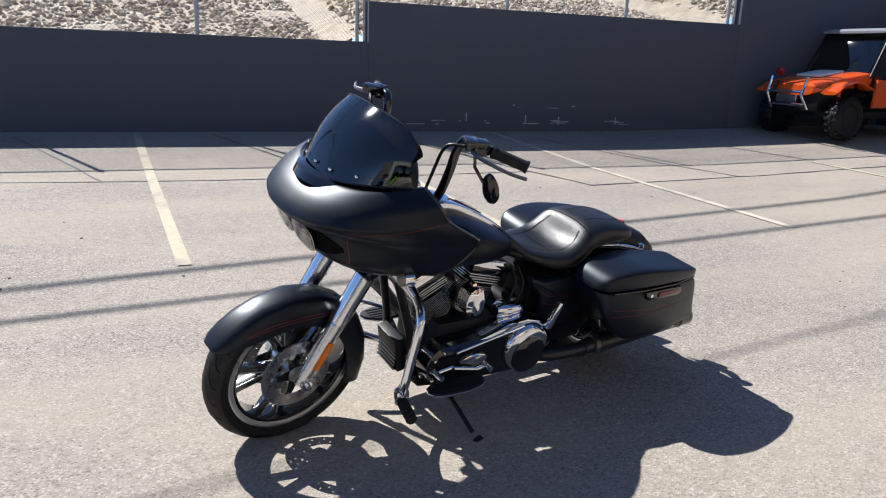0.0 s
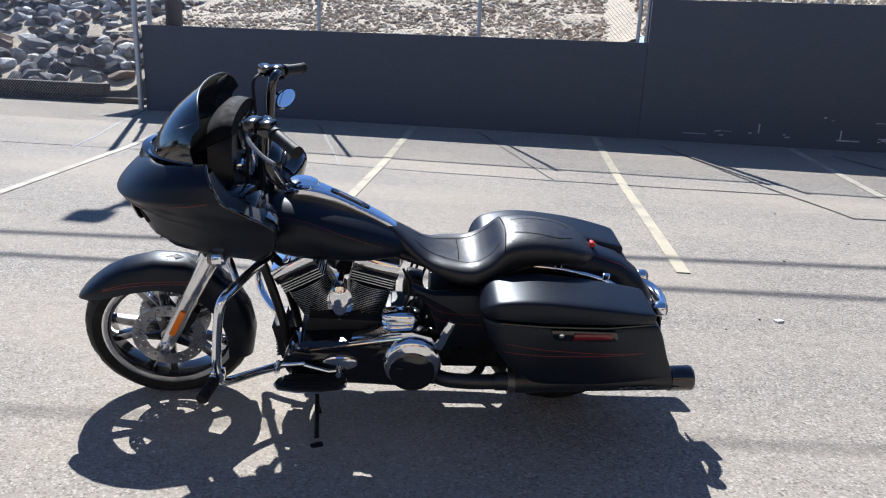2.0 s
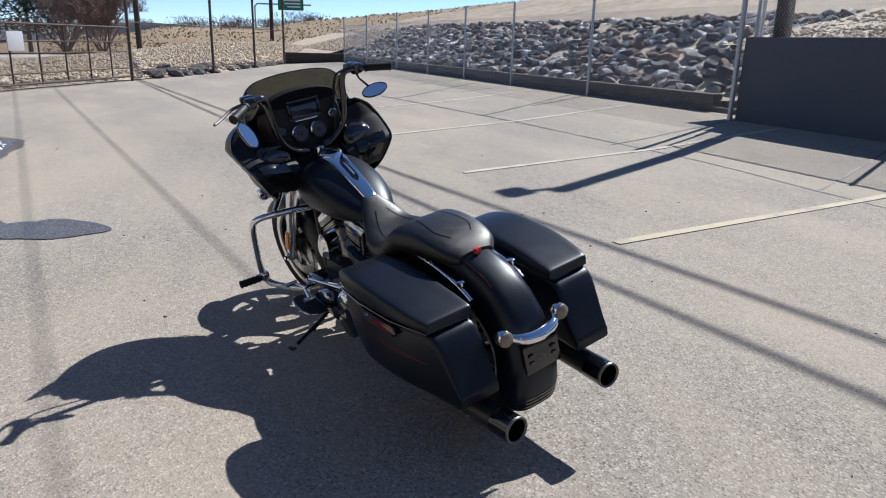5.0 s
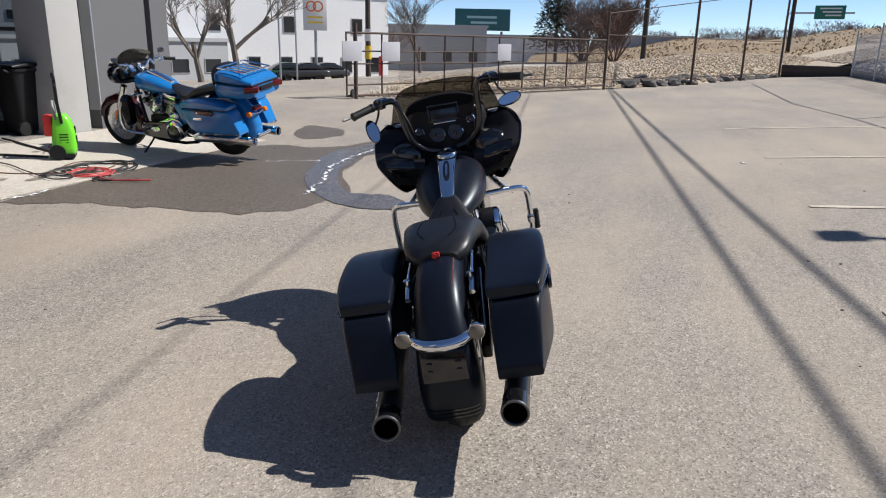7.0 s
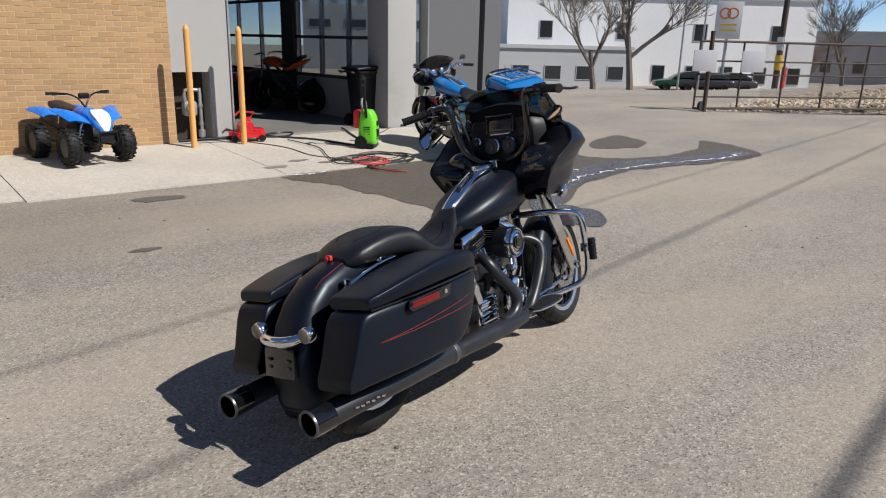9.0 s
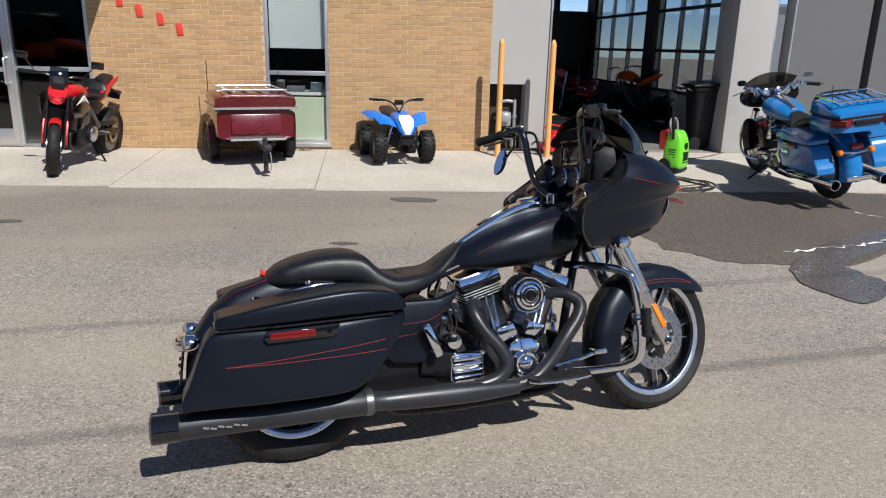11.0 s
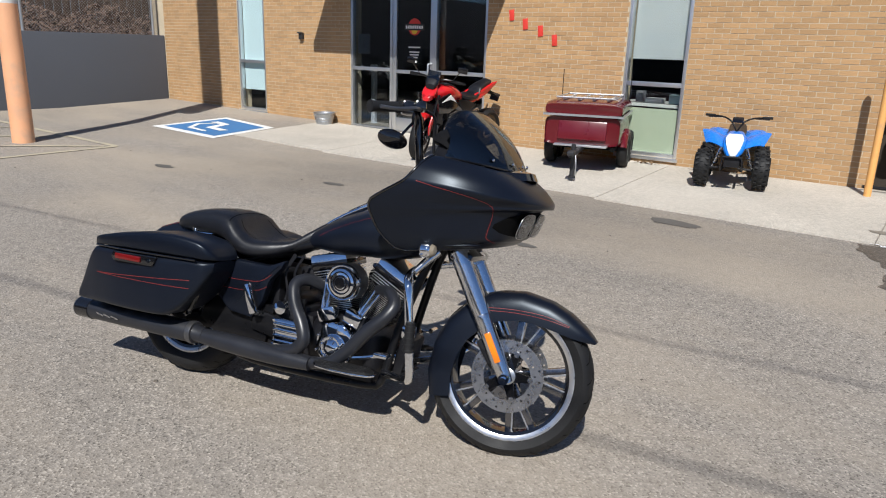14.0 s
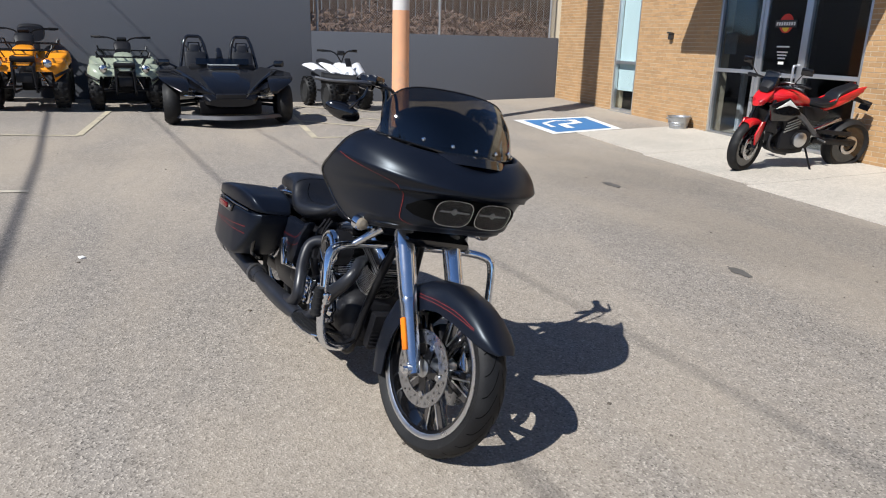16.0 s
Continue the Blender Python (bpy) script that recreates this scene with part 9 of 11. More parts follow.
    part("windscreen", box(0.012, 0.80, 0.14, (0.02, 0, 0.88), (0, -52, 0), 0.004), SHIELD, t)
    part("dash", box(0.20, 1.0, 0.12, (-0.10, 0, 0.78), bevel=0.04), PLASTIC, t)
    return tagged(t, "low black three-wheeled roadster with roll hoops", "three-wheeler")


three_wheeler((11.75, 3.17, ground_z(3.1, 11.0)), 183)


def side_by_side(at, heading):
    """An orange off-road buggy with a roof, seats, bull bar and knobbly tyres."""
    t = empty("buggy", pose(*at, 0, 0, heading) @ Matrix.Scale(1.08, 4))
    first = rolled("wheel", t, (1.05, 0.68, 0.37), 0.37, 0.27, 0.20, PLASTIC, label="large knobbly buggy wheel")
    for x, y in ((1.05, -0.68), (-1.05, 0.68), (-1.05, -0.68)):
        rolled("wheel", t, (x, y, 0.37), 0.37, 0.27, 0.20, PLASTIC, 180 if y < 0 else 0, mesh_from=first)
    OR = mat("orange_red_paint", (0.70, 0.09, 0.01), 0.22, coat=0.4, vary=0.05)
    part("hood", loft([oval(1.50, 0.84, 0.36, 0.05, 0.12, 3.5, 24), oval(1.30, 0.92, 0.52, 0.08, 0.16, 3.5, 24), oval(0.80, 1.02, 0.60, 0.08, 0.20, 3.5, 24), oval(0.45, 1.08, 0.62, 0.06, 0.25, 3.5, 24)], 4), OR, t, "orange hood")
    part("hood_insert", box(0.55, 0.5, 0.04, (0.95, 0, 1.09), (0, 9, 0), 0.015), SIGN_WHITE, t, "pale hood panel")
    part("chassis", merge(box(2.7, 1.1, 0.12, (0, 0, 0.42), bevel=0.04), box(0.5, 0.9, 0.35, (1.2, 0, 0.62), bevel=0.05)), PLASTIC, t)
    for y in (1, -1):
        part("fender", loft([[V((x, y * (0.66 + 0.15 * math.cos(a)), z + 0.03 * math.sin(a))) for a in (2 * math.pi * k / 14 for k in range(14))] for x, z in ((1.50, 0.78), (1.25, 0.92), (0.95, 0.96), (0.62, 0.86))], 4), OR, t)
        part("door", plate([(0.50, 0.55), (0.45, 1.02), (-0.35, 0.98), (-0.55, 0.55)], 0.05, "xz", 0.72 * y, 0.015), OR, t, "orange half door")
        part("rear_fender", plate([(-0.60, 0.60), (-0.60, 1.05), (-1.45, 1.08), (-1.50, 0.85), (-1.15, 0.82), (-0.85, 0.70)], 0.10, "xz", 0.66 * y, 0.02), OR, t)
        part("headlight", box(0.18, 0.30, 0.09, (1.40, 0.42 * y, 0.90), (0, 10, -22 * y), 0.025), CLEAR, t, "angular headlight")
        part("cage_tube", tube([(0.55, 0.66 * y, 1.05), (0.15, 0.60 * y, 1.78), (-0.80, 0.60 * y, 1.80), (-1.25, 0.64 * y, 1.05)], 0.03, 10), FRAME_BLACK, t)
        part("shock_absorber", tube([(1.02, 0.50 * y, 0.40), (0.95, 0.40 * y, 0.90)], 0.05, 10), OR, t)
        part("seat", merge(box(0.45, 0.45, 0.14, (-0.35, 0.34 * y, 0.68), bevel=0.05), box(0.14, 0.45, 0.62, (-0.62, 0.34 * y, 0.98), (0, -12, 0), 0.05)), LEATHER, t)
    part("roof", loft([oval(0.28, 1.80, 0.60, 0.02, 0.02, 4, 20), oval(0.10, 1.84, 0.66, 0.03, 0.03, 4, 20), oval(-0.80, 1.87, 0.66, 0.03, 0.03, 4, 20), oval(-0.95, 1.85, 0.60, 0.02, 0.02, 4, 20)], 3), mat("grey_roof_plastic", (0.22, 0.23, 0.24), 0.4), t, "grey plastic roof")
    part("windscreen", box(0.012, 1.15, 0.80, (0.34, 0, 1.42), (0, -28, 0), 0.003), SHIELD, t)
    part("bull_bar", merge(*[tube([(1.58, 0.36 * y, 0.50), (1.74, 0.34 * y, 0.72), (1.66, 0.36 * y, 1.02)], 0.024, 8) for y in (1, -1)], tube([(1.72, -0.36, 0.78), (1.72, 0.36, 0.78)], 0.024, 8), tube([(1.64, -0.36, 0.56), (1.64, 0.36, 0.56)], 0.024, 8), box(0.05, 0.4, 0.14, (1.66, 0, 0.66), bevel=0.015)), CHROME, t, "chrome bull bar")
    part("flag_lamp", lathe([(0.001, 0.05), (0.07, 0.03), (0.08, -0.02), (0.001, -0.04)], 16, "x", (1.55, -0.30, 1.10)), RED_LENS, t, "round red lamp")
    return tagged(t, "orange off-road buggy parked beside the dark wall", "buggy")


side_by_side((12.35, 10.42, ground_z(10.2, 11.9)), 184)


def simple_wheel(t, name, at, r, w, rim, spoke_m, disc=True, label=""):
    wh = part(name, lathe([(rim + 0.006, -w * 0.35), (rim - 0.02, -w * 0.3), (rim - 0.025, 0), (rim - 0.02, w * 0.3), (rim + 0.006, w * 0.35)], 40), spoke_m, t, label, m=Matrix.Translation(at))
    part("tyre", tyre_mesh(r, w, rim, 48, 5), RUBBER, wh, "black tyre")
    for i in range(5):
        part("spoke", moved(plate([(0.02, -0.02), (rim - 0.02, -0.012), (rim - 0.02, 0.012), (0.02, 0.02)], 0.03, "xz", 0, 0.004), pose(0, 0, 0, 0, 72 * i, 0)), spoke_m, wh)
    part("hub", lathe([(0.03, -0.08), (0.04, 0), (0.03, 0.08)], 16), spoke_m, wh)
    if disc:
        for y in (-0.07, 0.07):
            part("brake_disc", disc_ring(0.10, 0.145, 0.005, 72, y), DISC, wh, sharp=30)
    return wh


def naked_bike(at, heading, lean, paint, label, dirt=False, size=1.0, steer=0):
    """A sport or off-road motorcycle: x ahead, y left, zero under the front tyre."""
    t = empty("motorcycle", pose(*at, 0, 0, heading) @ pose(0, 0, 0, -lean, 0, 0) @ Matrix.Diagonal((size, size, size * (1.05 if steer else 1.0), 1)))
    r = 0.34 if dirt else 0.30
    wf, wr = (0.09, 0.12) if dirt else (0.12, 0.18)
    simple_wheel(t, "front_wheel", (0, 0, r), r, wf, r - 0.075, GLOSS_BLACK)
    simple_wheel(t, "rear_wheel", (-1.45, 0, r), r, wr, r - 0.085, GLOSS_BLACK, False)
    up = 0.16 if dirt else 0.0
    for s in (1, -1):
        part("fork_leg", merge(tube([(0, 0.10 * s, r), (-0.12, 0.10 * s, 0.58)], 0.028, 12), tube([(-0.11, 0.10 * s, 0.56), (-0.24, 0.10 * s, 0.90 + up)], 0.023, 12)), FRAME_BLACK if not dirt else CHROME_SOFT, t)
        part("swingarm", box(0.62, 0.05, 0.07, (-1.17, 0.12 * s, 0.36), (0, -4, 0), 0.015), FRAME_BLACK if s > 0 else ALLOY, t)
        part("frame_spar", tube([(-0.30, 0.10 * s, 0.82 + up), (-0.60, 0.17 * s, 0.66), (-0.85, 0.15 * s, 0.46)], 0.03, 10), mat("grey_frame", (0.09, 0.09, 0.095), 0.4, 0.3), t)
    part("engine", merge(box(0.42, 0.34, 0.24, (-0.60, 0, 0.40), bevel=0.05), box(0.22, 0.32, 0.22, (-0.50, 0, 0.58), (0, 20, 0), 0.03), lathe([(0.09, 0), (0.09, 0.035), (0.07, 0.05), (0.001, 0.052)], 24, "y", (-0.62, 0.16, 0.40)), lathe([(0.10, 0), (0.10, -0.035), (0.08, -0.05), (0.001, -0.052)], 24, "y", (-0.70, -0.16, 0.42))), CAST_BLACK, t, "dark engine block")
    part("radiator", box(0.05, 0.32, 0.26, (-0.27, 0, 0.58), (0, 18, 0), 0.01), PLASTIC, t)
    for s in ((1, -1) if not dirt else (1,)):
        part("exhaust_header", tube([(-0.40, 0.09 * s, 0.52), (-0.30, 0.09 * s, 0.40), (-0.36, 0.08 * s, 0.26), (-0.60, 0.06 * s, 0.20)], 0.022, 10, smooth=4), EXHAUST if not dirt else ALLOY, t)
    part("silencer", tube([(-0.9, -0.14, 0.28 + up), (-1.05, -0.18, 0.38 + up), (-1.45, -0.19, 0.52 + up)], [0.03, 0.055, 0.05], 14), CHROME_SOFT, t, "metal silencer")
    part("fuel_tank", loft([oval(-0.20, 0.86 + up, 0.07, 0.06, 0.07, 2.6, 24), oval(-0.30, 0.87 + up, 0.125, 0.075, 0.09, 2.6, 24), oval(-0.48, 0.865 + up, 0.145, 0.085, 0.10, 2.6, 24), oval(-0.66, 0.82 + up, 0.105, 0.065, 0.08, 2.6, 24), oval(-0.74, 0.79 + up, 0.08, 0.05, 0.06, 2.6, 24)], 4), paint, t)
    part("seat", loft([oval(-0.66, 0.82 + up, 0.07, 0.03, 0.05, 3, 20), oval(-0.85, 0.79 + up, 0.14, 0.03, 0.05, 3, 20), oval(-1.02, 0.81 + up, 0.13, 0.03, 0.05, 3, 20), oval(-1.10, 0.90 + up, 0.10, 0.035, 0.06, 3, 20), oval(-1.32, 0.985 + up, 0.08, 0.03, 0.04, 3, 20)], 4), LEATHER, t, "black seat")
    part("tail", loft([oval(-0.85, 0.73 + up, 0.12, 0.04, 0.05, 3, 20), oval(-1.10, 0.80 + up, 0.12, 0.05, 0.05, 3, 20), oval(-1.32, 0.88 + up, 0.08, 0.035, 0.04, 3, 20), oval(-1.46, 0.93 + up, 0.03, 0.015, 0.02, 3, 20)], 4), paint, t)
    if dirt:
        part("front_fender", loft([[V((x, w_ * math.cos(a), z + 0.012 * math.sin(a) - 0.02 * abs(math.cos(a)))) for a in (2 * math.pi * k / 14 for k in range(14))] for x, w_, z in ((0.38, 0.05, 0.78), (0.10, 0.09, 0.84), (-0.25, 0.07, 0.84))], 4), paint, t)
    else:
        st = [(r * 1.10 * math.cos(radians(a)), r + r * 1.08 * math.sin(radians(a)), 0.062, 0.06) for a in (66, 76, 88, 100, 112, 124)]
        part("front_fender", shell(st[::-1], 0, 0, 0.005, 12), paint, t, "red front fender")
        part("headlight_cowl", loft([oval(0.02, 0.79, 0.035, 0.015, 0.025, 4, 20), oval(-0.03, 0.825, 0.080, 0.035, 0.05, 4, 20), oval(-0.12, 0.88, 0.095, 0.045, 0.055, 4, 20), oval(-0.20, 0.92, 0.07, 0.035, 0.04, 4, 20)], 2), paint, t)
        part("instrument_hood", loft([oval(-0.08, 0.94, 0.06, 0.03, 0.03, 3, 16), oval(-0.17, 1.00, 0.09, 0.05, 0.06, 3, 16), oval(-0.25, 1.02, 0.07, 0.04, 0.06, 3, 16)], 3), PLASTIC, t)
        for s in (1, -1):
            part("fork_guard", plate([(0.02, 0.34), (0.06, 0.46), (-0.02, 0.60), (-0.10, 0.60), (-0.06, 0.42)], 0.02, "xz", 0.115 * s, 0.006), paint, t, "red fork guard")
        part("rear_disc", lathe([(0.09, -0.062), (0.125, -0.062), (0.125, -0.067), (0.09, -0.067)], 40, "y", (-1.45, 0, r), closed=True), DISC, t)
        part("sprocket", lathe([(0.075, 0.075), (0.11, 0.075), (0.11, 0.082), (0.075, 0.082)], 40, "y", (-1.45, 0, r), closed=True), ALLOY, t)
        part("clutch_cover", lathe([(0.085, 0.205), (0.085, 0.222), (0.07, 0.232), (0.001, 0.234)], 28, "y", (-0.62, 0, 0.41)), ALLOY, t, "silver engine cover")
        for s in (1, -1):
            part("tail_side", plate([(-0.92, 0.80), (-1.08, 0.87), (-1.34, 0.985), (-1.42, 1.00), (-1.38, 0.94), (-1.15, 0.84)], 0.03, "xz", 0.095 * s, 0.008), paint, t, "red tail panel")
            part("foot_peg", tube([(-0.92, 0.14 * s, 0.40), (-0.93, 0.26 * s, 0.40)], 0.012, 8), ALLOY, t)
        for s in (1, -1):
            part("headlight", box(0.05, 0.09, 0.04, (0.0, 0.06 * s, 0.82), (0, 20, -25 * s), 0.012), CLEAR, t)
            part("shroud", plate([(-0.18, 0.62), (-0.12, 0.80), (-0.36, 0.88), (-0.56, 0.70), (-0.38, 0.62)], 0.03, "xz", 0.18 * s, 0.01), GLOSS_BLACK, t)
            part("shroud_flash", plate([(-0.20, 0.76), (-0.36, 0.86), (-0.50, 0.76), (-0.36, 0.80)], 0.034, "xz", 0.183 * s, 0.003), SIGN_WHITE if s > 0 else paint, t)
        part("tank_cover", loft([oval(-0.36, 0.945, 0.06, 0.015, 0.03, 3, 16), oval(-0.50, 0.948, 0.075, 0.014, 0.03, 3, 16), oval(-0.66, 0.885, 0.06, 0.012, 0.03, 3, 16)], 3), PLASTIC, t, "black tank cover")
        part("fuel_cap", lathe([(0.035, 0), (0.033, 0.010), (0.001, 0.011)], 20, "z", (-0.44, 0, 0.955)), ALLOY, t)
        for s in (1, -1):
            part("side_panel", plate([(-0.60, 0.78), (-0.82, 0.76), (-0.98, 0.70), (-0.84, 0.60), (-0.66, 0.64)], 0.03, "xz", 0.135 * s, 0.01), PLASTIC, t, "black side panel")
            for k in range(4):
                part("cooling_fin", box(0.20, 0.012, 0.012, (-0.50 - 0.008 * k, 0.166 * s, 0.52 + 0.035 * k), (0, 20, 0), 0.003), ALLOY, t)
            part("radiator_guard", plate([(-0.17, 0.50), (-0.22, 0.72), (-0.30, 0.74), (-0.27, 0.48)], 0.02, "xz", 0.17 * s, 0.006), PLASTIC, t)
        part("flyscreen", box(0.02, 0.18, 0.16, (-0.17, 0, 1.05), (0, -30, 0), 0.008), SHIELD, t)
        part("plate_arm", merge(tube([(-1.28, 0, 0.87), (-1.42, 0, 0.84), (-1.56, 0, 0.78)], 0.022, 8), box(0.02, 0.15, 0.11, (-1.57, 0, 0.76), (0, -20, 0), 0.006), box(0.06, 0.22, 0.02, (-1.50, 0, 0.80), bevel=0.006)), PLASTIC, t)
        part("belly_pan", loft([oval(-0.36, 0.28, 0.08, 0.05, 0.05, 3, 16), oval(-0.60, 0.25, 0.12, 0.06, 0.05, 3, 16), oval(-0.80, 0.25, 0.08, 0.05, 0.04, 3, 16)], 3), PLASTIC, t)
    for s in (1, -1):
        hb = part("handlebar", tube([(-0.25, 0.04 * s, 0.98 + up), (-0.26, 0.14 * s, 1.03 + up), (-0.34, 0.36 * s, 1.02 + up)], 0.013, 8, smooth=3), FRAME_BLACK, t)
        part("grip", tube([(-0.31, 0.27 * s, 1.025 + up), (-0.36, 0.40 * s, 1.015 + up)], 0.018, 10), RUBBER, hb)
        part("lever", tube([(-0.24, 0.22 * s, 1.02 + up), (-0.26, 0.37 * s, 1.01 + up)], 0.006, 6), FRAME_BLACK, hb)
        if not dirt:
            part("mirror", merge(tube([(-0.28, 0.24 * s, 1.04), (-0.22, 0.34 * s, 1.17)], 0.006, 6), box(0.02, 0.13, 0.075, (-0.23, 0.37 * s, 1.19), (0, 0, 10 * s), 0.012)), GLOSS_BLACK, hb, "black mirror")
    part("chain_guard", box(0.5, 0.03, 0.05, (-1.15, 0.10, 0.46), (0, -4, 0), 0.01), PLASTIC, t)
    part("side_stand", tube([(-0.78, 0.14, 0.30), (-0.82, 0.30, 0.06)], 0.012, 8), FRAME_BLACK, t)
    if steer:
        turn = Matrix.Translation((-0.18, 0, 0)) @ Matrix.Rotation(radians(steer), 4, "Z") @ Matrix.Translation((0.18, 0, 0))
        for o in t.children:
            if o.name.split(".")[0] in ("front_wheel", "fork_leg", "front_fender", "headlight_cowl", "headlight", "instrument_hood", "flyscreen", "handlebar", "fork_guard"):
                o.matrix_basis = turn @ o.matrix_basis
    return tagged(t, label, "motorcycle")


naked_bike((5.50, -3.03, ground_z(-2.93) + 0.014), 84, 10, RED_PAINT, "red and black naked sport motorcycle on its stand", size=1.07, steer=24)
DIRT_ORANGE = mat("orange_bike_plastic", (0.55, 0.10, 0.01), 0.3, vary=0.05)
naked_bike((-3.5, -9.1, 0.108), -72, 4, DIRT_ORANGE, "orange dirt bike inside the workshop", dirt=True)
naked_bike((-0.9, -8.0, 0.108), 95, 8, BLACK_PAINT, "dark motorcycle inside the workshop")
naked_bike((-2.2, -9.2, 0.108), 80, 8, RED_PAINT, "red dirt bike at the back of the workshop", dirt=True)
quad((-3.0, -10.6, 0.108), 70, RED_PAINT, "red quad bike at the back of the workshop", 0.95, utility=True)
quad((-1.2, -11.2, 0.108), 95, RED_PAINT, "red quad bike at the back of the workshop", 0.95, utility=True)


def tourer(at, heading, lean):
    """The blue touring motorcycle with a top box."""
    t = empty("motorcycle", pose(*at, 0, 0, heading) @ pose(0, 0, 0, -lean, 0, 0) @ Matrix.Scale(1.11, 4))
    r = 0.325
    simple_wheel(t, "front_wheel", (0, 0, r), r, 0.13, 0.235, CHROME_SOFT)
    simple_wheel(t, "rear_wheel", (-1.63, 0, r), r, 0.16, 0.20, CHROME_SOFT, False)
    v_twin(t)
    for s in (1, -1):
        fork_leg(t, s, Matrix(), (0, 0, r), (-0.245, 0, 0.80))
        part("frame_tube", tube([(-0.36, 0.04 * s, 0.80), (-0.50, 0.11 * s, 0.30), (-0.62, 0.13 * s, 0.17), (-1.25, 0.14 * s, 0.17), (-1.36, 0.15 * s, 0.45)], 0.019, 8, smooth=3), FRAME_BLACK, t)
        part("engine_guard", tube([(-0.43, 0.05 * s, 0.70), (-0.375, 0.30 * s, 0.68), (-0.335, 0.36 * s, 0.50), (-0.345, 0.32 * s, 0.30), (-0.52, 0.13 * s, 0.22)], 0.017, 10, smooth=4), CHROME, t, "chrome engine guard")
        saddlebag(t, s, BLUE_PAINT, None, stripes=False)
        part("bag_badge", box(0.12, 0.01, 0.03, (-1.56, 0.432 * s, 0.54), bevel=0.004), CHROME, t)
        part("bag_guard", tube([(-1.36, 0.34 * s, 0.40), (-1.44, 0.43 * s, 0.34), (-1.95, 0.40 * s, 0.32), (-2.06, 0.34 * s, 0.36)], 0.012, 8, smooth=3), CHROME, t, "chrome bag guard")
        muffler(t, s, CHROME, CHROME, -2.15, False)
        part("side_cover", plate([(-1.03, 0.64), (-1.36, 0.62), (-1.36, 0.42), (-1.14, 0.40)], 0.05, "xz", 0.19 * s, 0.018), BLUE_PAINT, t)
        part("fairing_lower", loft([oval(-0.42, 0.55, 0.05, 0.16, 0.18, 3, 16, 0.25 * s), oval(-0.37, 0.55, 0.08, 0.18, 0.20, 3, 16, 0.27 * s), oval(-0.33, 0.55, 0.06, 0.15, 0.17, 3, 16, 0.27 * s)], 2), BLACK_PAINT, t)
        part("mirror", merge(tube([(-0.45, 0.30 * s, 1.06), (-0.44, 0.36 * s, 1.13)], 0.006, 6), loft([oval(-0.455, 1.15, 0.05, 0.03, 0.03, 2.4, 16, 0.38 * s), oval(-0.44, 1.15, 0.055, 0.035, 0.035, 2.4, 16, 0.38 * s), oval(-0.42, 1.15, 0.03, 0.02, 0.02, 2.4, 16, 0.38 * s)], 2)), CHROME, t, "chrome mirror")
        part("turn_signal", lathe([(0.001, 0.03), (0.03, 0.01), (0.032, -0.02), (0.02, -0.04), (0.001, -0.045)], 16, "x", (-2.05, 0.15 * s, 0.55)), AMBER, t, "amber turn signal")
    R0 = 0.36
    part("front_fender", shell([(R0 * math.cos(radians(a)), r + R0 * math.sin(radians(a)), 0.085, 0.11) for a in (205, 180, 150, 120, 90, 60, 35, 15)], 0, 0, 0.005, 14), mat("maroon_black_paint", (0.05, 0.008, 0.01), 0.15, coat=0.5), t, "dark front fender")
    part("fuel_tank", loft([oval(-0.40, 0.87, 0.10, 0.05, 0.07, 2.3, 24), oval(-0.46, 0.865, 0.16, 0.09, 0.11, 2.3, 24), oval(-0.58, 0.845, 0.19, 0.11, 0.12, 2.3, 24), oval(-0.80, 0.80, 0.165, 0.09, 0.09, 2.3, 24), oval(-0.98, 0.745, 0.08, 0.05, 0.03, 2.3, 24)], 4), BLUE_PAINT, t)
    part("tank_console", loft([oval(-0.50, 0.965, 0.05, 0.015, 0.03, 3, 12), oval(-0.60, 0.97, 0.055, 0.015, 0.03, 3, 12), oval(-0.90, 0.845, 0.035, 0.015, 0.03, 3, 12)], 3), CHROME, t)
    part("seat", loft([oval(-0.93, 0.80, 0.06, 0.03, 0.04, 3, 24), oval(-1.05, 0.75, 0.13, 0.03, 0.06, 3, 24), oval(-1.22, 0.72, 0.19, 0.03, 0.07, 3, 24), oval(-1.36, 0.78, 0.18, 0.05, 0.08, 3, 24), oval(-1.60, 0.82, 0.16, 0.04, 0.07, 3, 24), oval(-1.72, 0.84, 0.14, 0.04, 0.06, 3, 24)], 4), LEATHER, t, "black two-up seat")
    # batwing fairing and screen
    part("fairing", loft([oval(-0.06, 0.95, 0.10, 0.06, 0.08, 2.6, 28), oval(-0.12, 0.955, 0.22, 0.10, 0.12, 2.6, 28), oval(-0.22, 0.96, 0.31, 0.13, 0.14, 2.5, 28), oval(-0.32, 0.96, 0.34, 0.135, 0.13, 2.6, 28)], 4), BLACK_PAINT, t, "black batwing fairing")
    part("headlight", lathe([(0.08, -0.02), (0.085, 0.03), (0.075, 0.05), (0.001, 0.06)], 24, "x", (-0.05, 0, 0.99)), CHROME, t)
    part("windshield", loft([[V((-0.20 - 0.6 * y * y + o, y, 1.06 + z)) for o, z in ((0, 0), (-0.13, 0.16 - 0.9 * y * y), (-0.136, 0.16 - 0.9 * y * y), (-0.006, 0))] for y in (-0.29, -0.17, 0, 0.17, 0.29)], 3), SHIELD, t, "low smoked windshield")
    part("dash", box(0.05, 0.46, 0.15, (-0.33, 0, 0.97), bevel=0.03), PLASTIC, t)
    for y in (-0.17, -0.07, 0.07, 0.17):
        part("gauge", lathe([(0.045, 0), (0.045, -0.02), (0.03, -0.028), (0.001, -0.03)], 20, "x", (-0.355, y, 1.0)), CHROME_SOFT, t)
